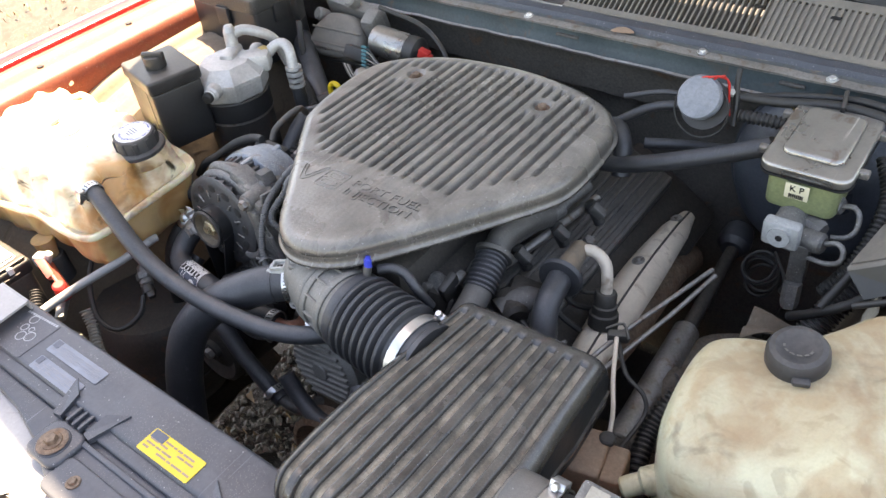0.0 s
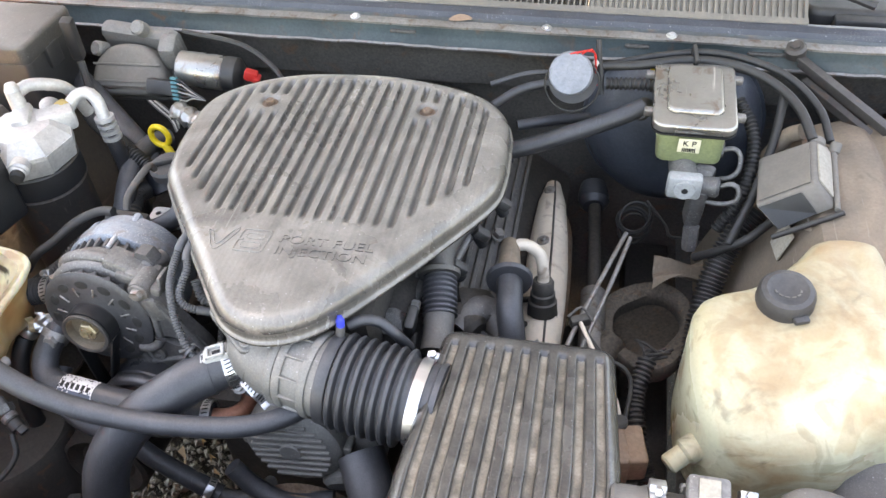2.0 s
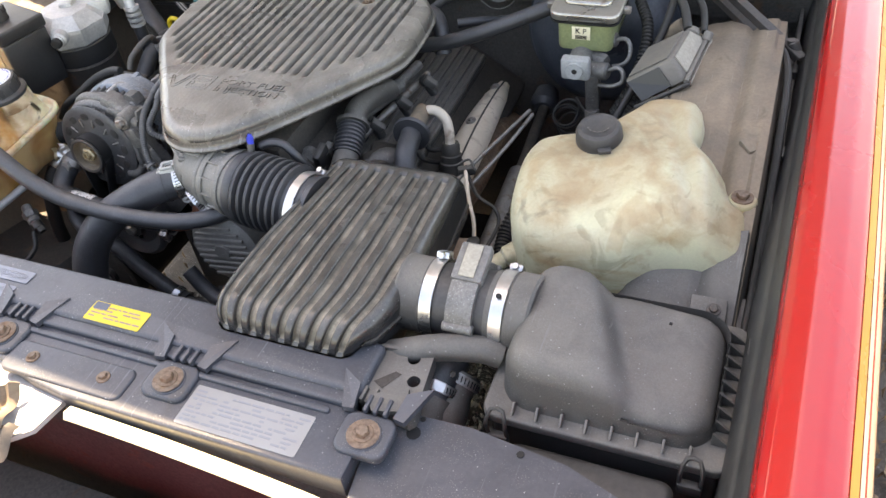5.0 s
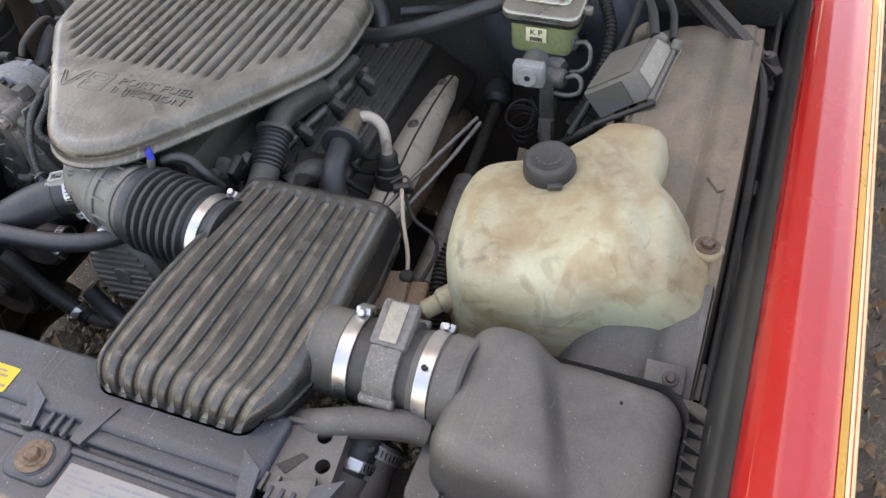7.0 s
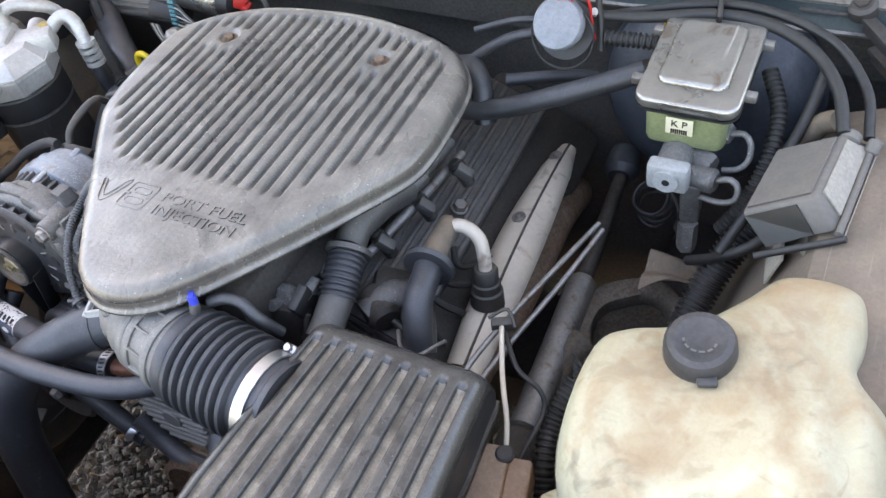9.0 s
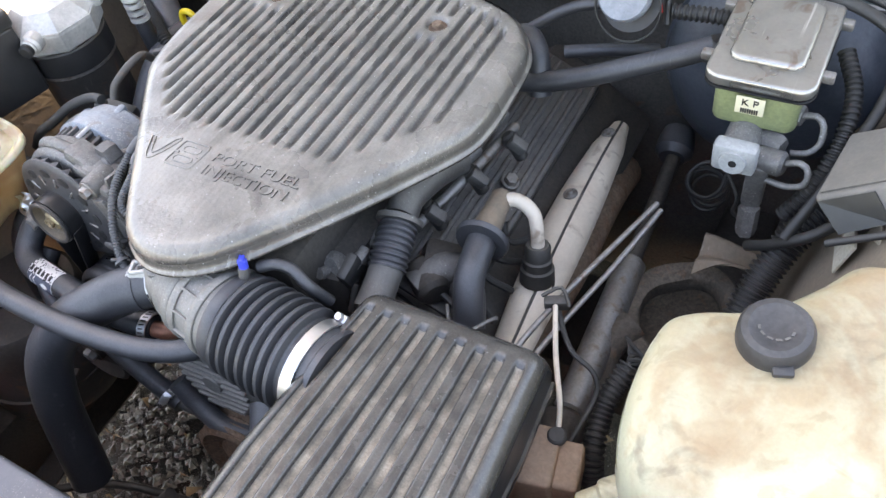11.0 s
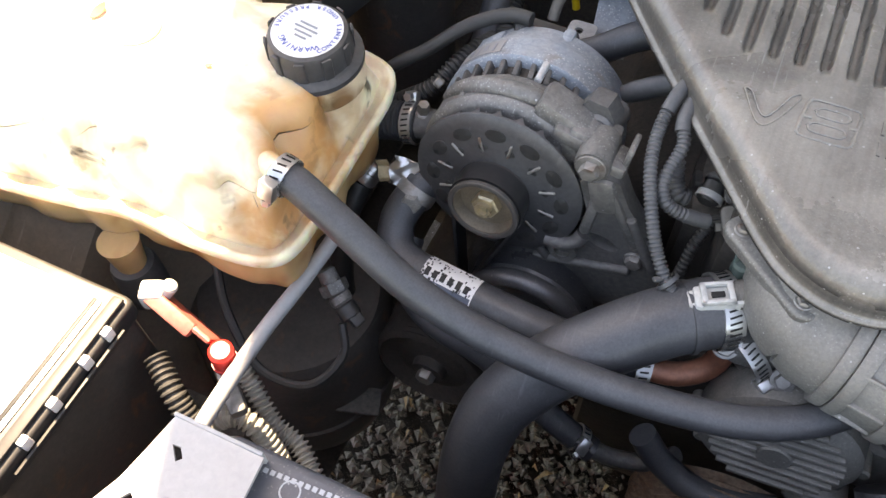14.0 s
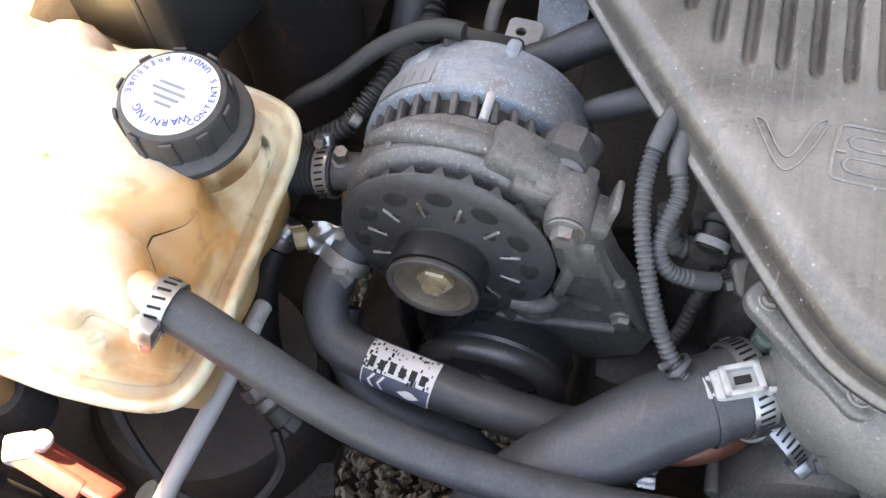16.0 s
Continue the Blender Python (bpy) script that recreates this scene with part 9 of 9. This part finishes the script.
part("side_plate", holed_plate([(-0.62, -0.80), (-0.25, -0.80), (-0.15, -0.73), (-0.15, -0.70), (-0.205, -0.688), (-0.30, -0.672), (-0.62, -0.665)], [[(-0.27 + 0.01 * math.cos(0.4 * k), -0.70 + 0.01 * math.sin(0.4 * k)) for k in range(15)]], 0.800, 0.808), "pale_steel", tie, smooth=20)
part("front_shelf", plate([(-0.27, -0.80), (0.10, -0.79), (0.15, -0.745), (0.158, -0.70), (0.0, -0.655), (-0.15, -0.632), (-0.2, -0.66)], 0.776, 0.783), "pale_steel", tie)
part("ring_boss", lathe([(0, 0.011), (0, 0.017), (0.005, 0.016), (0.005, 0.011), (0, 0.011)], (-0.185, -0.672, 0.8235), (-0.185, -0.672, 1), 24), "pale_steel", tie)
part("rear_flange", box(-0.234, -0.172, -0.556, -0.553, 0.79, 0.8235, 0.001), "pale_steel", tie)

# plastic bracket and front plate near the air cleaner
pb = thing("panel_bracket", (0.52, -0.58, 0.77), "grey plastic bracket with two round holes", "bracket")
part("body", holed_plate([(0.476, -0.547), (0.482, -0.542), (0.530, -0.537), (0.537, -0.541), (0.546, -0.618), (0.540, -0.625), (0.478, -0.614), (0.472, -0.606)], [[(cx + 0.0072 * math.cos(0.42 * k), cy + 0.0072 * math.sin(0.42 * k)) for k in range(15)] for cx, cy in ((0.5175, -0.551), (0.5285, -0.5785))], 0.780, 0.798), "airbox", pb, smooth=40)
part("raised_block", slab_of([(0.492, -0.611, 0.7975), (0.504, -0.629, 0.7975), (0.538, -0.620, 0.7975), (0.531, -0.593, 0.7975)], (0, 0, 1), 0.008), "airbox", pb, "raised moulded block")
part("open_slot", slab_of([(0.488, -0.590, 0.7982), (0.500, -0.596, 0.7982), (0.513, -0.574, 0.7982), (0.506, -0.572, 0.7982)], (0, 0, 1), 0.0008), "grime", pb, "dark triangular slot")
for k in range(3):
    part("slot_rib", box(0.484 + 0.012 * k, 0.488 + 0.012 * k, -0.618, -0.600, 0.797, 0.8035, 0.001), "airbox", pb)
part("rear_flange", obox((0.505, -0.543, 0.786), (0.056, 0.006, 0.034), (0, 0, 5), 0.002), "airbox", pb)
elb = thing("inlet_elbow", (0.535, -0.54, 0.66), "dusty grey plastic elbow clamped to a hose beside the air cleaner", "elbow")
part("knuckle", lathe([(-0.030, 0.0), (-0.028, 0.014), (-0.018, 0.0265), (0.0, 0.0315), (0.016, 0.028), (0.026, 0.0235), (0.050, 0.0235), (0.050, 0.0)], (0.537, -0.548, 0.708), (0.552, -0.498, 0.735), 32), "airbox", elb)
hose_clamp((0.5475, -0.513, 0.727), (0.25, 0.85, 0.46), 0.0245, "dull", 0.012, elb, (-0.3, -0.2, 0.9))
fp = thing("front_plate", (0.6, -0.64, 0.75), "bent grey metal plate with drilled holes", "plate")
part("plate", merged(turned(plate([(0.515, -0.604), (0.60, -0.602), (0.70, -0.615), (0.80, -0.65), (0.84, -0.70), (0.82, -0.76), (0.515, -0.74), (0.505, -0.66)], 0.772, 0.778), pose(0, 0, 0))), "panel", fp)
for q, r in (((0.545, -0.625), 0.0075), ((0.548, -0.607), 0.003), ((0.655, -0.617), 0.004)):
    part("hole", rod((*q, 0.7775), (*q, 0.779), r, 18), "ink", fp)
tagged(part("inlet_snorkel", merged(pillow(rect(0.63, 0.80, -0.625, -0.585, 0.014), 0.69, 0.752, 0.01)), "black"), "black plastic air inlet under the air cleaner", "air inlet")
lip_ = thing("header_panel", (0.14, -0.75, 0.72), "pale header panel edge in front of the radiator", "header panel")
part("pale_edge", strip([(-0.705, 0.775), (-0.708, 0.782), (-0.716, 0.784), (-0.72, 0.778)], 0.17, 0.82, 40, lambda x: (-0.10 * (x - 0.14) ** 2, -0.02 * abs(x - 0.14))), "cream", lip_)
part("deep_shelf", box(-0.60, 0.82, -0.93, -0.725, 0.60, 0.62, 0.005), "inner", lip_)
part("nose_skin", sheet(lambda u, v: (-0.78 + 1.84 * u, -0.98 + 0.14 * ((u - 0.5) * 2) ** 2 - 0.03 * math.sin(v * 3), 0.78 - 0.6 * v), 30, 16, 0.003), "red", lip_)
part("nose_top", sheet(lambda u, v: (-0.78 + 1.84 * u, -0.98 + 0.14 * ((u - 0.5) * 2) ** 2 + 0.05 * v, 0.78 + 0.01 * v), 30, 4, 0.003), "red", lip_)
deb = thing("broken_trim", (-0.07, -0.73, 0.76), "torn crumpled plastic trim lying in front of the radiator panel", "broken trim")
rg = random.Random(11)
for k in range(12):
    x, y = 0.09 + rg.uniform(-0.05, 0.07), -0.735 + rg.uniform(-0.03, 0.015)
    part("shard", turned(sheet(lambda u, v: (0.05 * u, 0.03 * v * (1 - 0.6 * u), 0.01 * math.sin(6 * u + k) + 0.004 * math.sin(11 * v)), 8, 6, 0.002), pose(x, y, 0.782 + 0.006 * k * 0.5, rg.uniform(-30, 30), rg.uniform(-40, 20), rg.uniform(0, 360))), ("apron", "can", "black")[k % 3], deb)

# ---- below: radiator, block, pump, hoses ----
rdr = thing("radiator", (0.14, -0.6, 0.45), "dark finned radiator core with plastic end tanks", "radiator")
part("core", box(-0.19, 0.47, -0.66, -0.60, 0.34, 0.76, 0.003), "inner", rdr)
part("end_tank", box(-0.25, -0.185, -0.665, -0.585, 0.32, 0.78, 0.012), "black", rdr)
part("end_tank", box(0.465, 0.53, -0.665, -0.585, 0.32, 0.76, 0.012), "black", rdr)
shroud = thing("fan_shroud", (0.14, -0.57, 0.5), "dark plastic fan shroud behind the radiator", "fan shroud")
part("shroud_ring", lathe([(0, 0.15), (0, 0.16), (0.04, 0.16), (0.04, 0.15), (0, 0.15)], (-0.06, -0.56, 0.55), (-0.06, -1, 0.55), 40), "inner", shroud)
part("shroud_plate", box(-0.20, 0.48, -0.598, -0.585, 0.33, 0.79, 0.004), "inner", shroud)
blk = thing("engine_block", (0.12, 0.0, 0.35), "oily grime-covered engine block and heads", "engine block")
part("block", box(-0.03, 0.27, -0.30, 0.28, 0.32, 0.66, 0.02), "grime", blk)
part("cylinder_head", turned(box(-0.09, 0.09, -0.21, 0.26, -0.08, 0.09, 0.015), pose(0.27, 0, 0.60, 0, 35, 0)), "grime", blk)
part("cylinder_head", turned(box(-0.09, 0.09, -0.21, 0.26, -0.08, 0.09, 0.015), pose(-0.03, 0, 0.60, 0, -35, 0)), "grime", blk)
part("intake_manifold", merged(box(0.0, 0.24, -0.26, 0.2, 0.66, 0.79, 0.02), box(0.03, 0.21, -0.29, 0.1, 0.72, 0.83, 0.02)), "grime", blk)
part("oil_pan", box(0.02, 0.22, -0.2, 0.24, 0.2, 0.33, 0.02), "grime", blk)
tagged(part("valve_cover", turned(pillow(rect(-0.05, 0.055, -0.2, 0.225, 0.012), -0.05, 0.0, 0.008), pose(-0.045, -0.005, 0.716, 0, -26, 0)), "grime"), "grimy black valve cover beside the alternator", "valve cover")
wp = thing("water_pump", (0.122, -0.35, 0.65), "grey cast water pump with a ribbed round cover", "water pump")
part("ribbed_cover", lathe([(0, 0.0), (0, 0.058), (0.008, 0.06), (0.03, 0.058), (0.036, 0.05), (0.037, 0)], (0.124, -0.335, 0.69), (0.122, -0.6, 0.72), 36), "casting", wp)
for k in range(9):
    d = -0.04 + 0.01 * k
    w = math.sqrt(max(0.0, 0.05 ** 2 - d * d)) * 0.95
    part("rib", turned(box(-w, w, -0.0022, 0.0022, 0.036, 0.0405, 0.001), toward((0.124, -0.335, 0.69), (0.122, -0.6, 0.72)) @ pose(0, 0, 0, 0, 0, 8) @ pose(0, d, 0)), "casting", wp)
part("logo_boss", turned(rod((0, 0, 0.036), (0, 0, 0.042), 0.013, 20), toward((0.124, -0.335, 0.69), (0.122, -0.6, 0.72))), "casting", wp)
for k in range(7):
    a = radians(190 + 28 * k)
    part("lug", turned(rod((0.061 * math.cos(a), 0.061 * math.sin(a), 0.004), (0.061 * math.cos(a), 0.061 * math.sin(a), 0.026), 0.006, 10), toward((0.124, -0.335, 0.69), (0.122, -0.6, 0.72))), "casting", wp)
part("pump_body", merged(obox((0.1, -0.30, 0.745), (0.12, 0.06, 0.05), (0, -6, 0), 0.014), obox((0.085, -0.325, 0.752), (0.045, 0.03, 0.03), (0, 10, 8), 0.008), obox((0.19, -0.32, 0.66), (0.06, 0.05, 0.07), (0, 0, 0), 0.014), rod((0.165, -0.32, 0.64), (0.175, -0.37, 0.625), 0.024)), "casting", wp)
bolt("pump_bolt", (0.062, -0.338, 0.758), (0, -0.7, 0.7), 0.007, "dull", wp, 0.01)
bolt("pump_bolt", (0.105, -0.345, 0.752), (0, -0.7, 0.7), 0.006, "dull", wp, 0.009)
hose_clamp((0.075, -0.334, 0.752), (0.4, 0.5, 0.2), 0.022, "bright", 0.012, None, (0.6, -0.6, -0.4))
for pts, r, lab in (([(-0.206, -0.305, 0.692), (-0.204, -0.325, 0.680), (-0.187, -0.345, 0.665), (-0.156, -0.356, 0.650), (-0.112, -0.356, 0.630), (-0.077, -0.362, 0.600), (-0.016, -0.368, 0.560), (0.002, -0.370, 0.552)], 0.0125, "black rubber hose low in front of the engine"),
                    ([(0.205, -0.365, 0.70), (0.225, -0.40, 0.68), (0.25, -0.45, 0.63), (0.27, -0.52, 0.56)], 0.027, "thick black lower radiator hose"),
                    ([(0.035, -0.37, 0.63), (0.06, -0.375, 0.60), (0.10, -0.38, 0.585), (0.16, -0.37, 0.59)], 0.012, "black hose below the water pump"),
                    ([(0.17, -0.38, 0.61), (0.18, -0.40, 0.59), (0.22, -0.42, 0.57), (0.30, -0.43, 0.56)], 0.014, "black hose crossing in front of the engine")):
    tagged(part("lower_hose", tube(pts, r, 16), "rubber"), lab, "hose", "lower hoses")
hose_clamp((-0.014, -0.3685, 0.5595), (0.85, -0.05, -0.5), 0.0130, "bright", 0.01, None, (0.4, -0.5, 0.7))
tagged(part("lower_pipe", tube([(-0.004, -0.369, 0.555), (0.02, -0.366, 0.545), (0.05, -0.36, 0.55), (0.07, -0.355, 0.58)], 0.0085, 12), "grime_alloy"), "grimy metal pipe stub below the water pump", "pipe")
pair = thing("oil_cooler_lines", (0.03, -0.5, 0.5), "pair of black oil cooler lines clipped together", "oil lines")
for k in range(2):
    part("line", tube([(0.075 + 0.022 * k, -0.47, 0.56), (0.04 + 0.022 * k, -0.50, 0.52), (0.0 + 0.022 * k, -0.55, 0.47)], 0.0075, 10), "wire", pair)
    part("ferrule", rod((0.058 + 0.022 * k, -0.484, 0.545), (0.042 + 0.022 * k, -0.498, 0.524), 0.0098), "black", pair)
ps = thing("steering_pump", (-0.09, -0.26, 0.6), "grimy black power steering pump body", "pump")
part("body", merged(rod((-0.088, -0.29, 0.647), (-0.088, -0.17, 0.647), 0.045, 24), obox((-0.13, -0.24, 0.62), (0.08, 0.08, 0.06), (0, 10, 0), 0.012)), "grime", ps)
cm = thing("compressor", (-0.17, -0.28, 0.5), "grimy air conditioning compressor body", "compressor")
part("body", rod((-0.17, -0.335, 0.55), (-0.17, -0.12, 0.55), 0.06, 28), "grime", cm)
tagged(part("splash_shield", merged(box(-0.605, -0.36, -0.68, 0.3, 0.46, 0.465, 0.0), box(0.585, 0.845, -0.7, 0.3, 0.46, 0.465, 0.0), box(-0.61, -0.30, -0.66, -0.47, 0.53, 0.548, 0.004)), "inner"), "dark splash shields and battery tray in the lower bay", "splash shield", kind="structure")
tagged(part("floor_pan", merged(box(-0.75, 0.95, 0.32, 2.6, 0.2, 0.26, 0.0), box(-0.76, -0.74, 0.3, 2.6, 0.2, 0.85, 0.0), box(0.94, 0.96, 0.3, 2.6, 0.2, 0.85, 0.0)), "inner"), "dark floor and sills of the car behind the firewall", "car floor", kind="structure")
tagged(part("dashboard", box(-0.62, 0.83, 0.55, 1.2, 0.82, 0.92, 0.03), "inner"), "dark dashboard behind the windshield", "dashboard", kind="structure")

# dark parts low behind the radiator
vr = thing("vacuum_reservoir", (-0.33, -0.36, 0.40), "large black round canister low beside the radiator", "canister")
part("body", lathe([(0, 0.0), (0, 0.09), (0.01, 0.1), (0.03, 0.103), (0.17, 0.101), (0.185, 0.09), (0.19, 0.06), (0.19, 0.0)], (-0.33, -0.36, 0.40), (-0.325, -0.35, 0.6), 44), "can", vr)
part("moulded_rib", lathe([(0, 0.1), (0, 0.106), (0.006, 0.106), (0.006, 0.1), (0, 0.1)], (-0.329, -0.358, 0.46), (-0.325, -0.35, 0.6), 44), "can", vr)
part("bracket", obox((-0.24, -0.40, 0.50), (0.06, 0.03, 0.006), (0, 10, 20), 0.002), "inner", vr)
tray = tagged(part("under_tray", sheet(lambda u, v: (-0.62 + 0.34 * u, -0.60 + 0.42 * v, 0.35 + 0.02 * noise.noise((u * 7, v * 6, 3)) - 0.05 * u), 24, 22, 0.003), "grime"), "grimy black under-tray beneath the coolant tank", "under-tray", kind="structure")
tagged(part("frame_shield", sheet(lambda u, v: (-0.02 + 0.5 * u, -0.60 + 0.25 * v, 0.34 + 0.015 * noise.noise((u * 7, v * 5, 8))), 24, 14, 0.003), "grime"), "grimy black shield below the crankshaft pulley", "shield", kind="structure")
for k, pts in enumerate(([(-0.16, -0.58, 0.42), (-0.08, -0.55, 0.44), (0.0, -0.52, 0.43), (0.1, -0.50, 0.42), (0.2, -0.5, 0.42)], [(-0.2, -0.52, 0.4), (-0.1, -0.47, 0.41), (0.02, -0.44, 0.4)], [(-0.33, -0.30, 0.55), (-0.28, -0.28, 0.48), (-0.2, -0.30, 0.42)])):
    tagged(part("brake_tube", tube(pts, 0.006 + 0.003 * (k == 2), 10), "wire"), "dark grimy line low in the engine bay", "pipe")
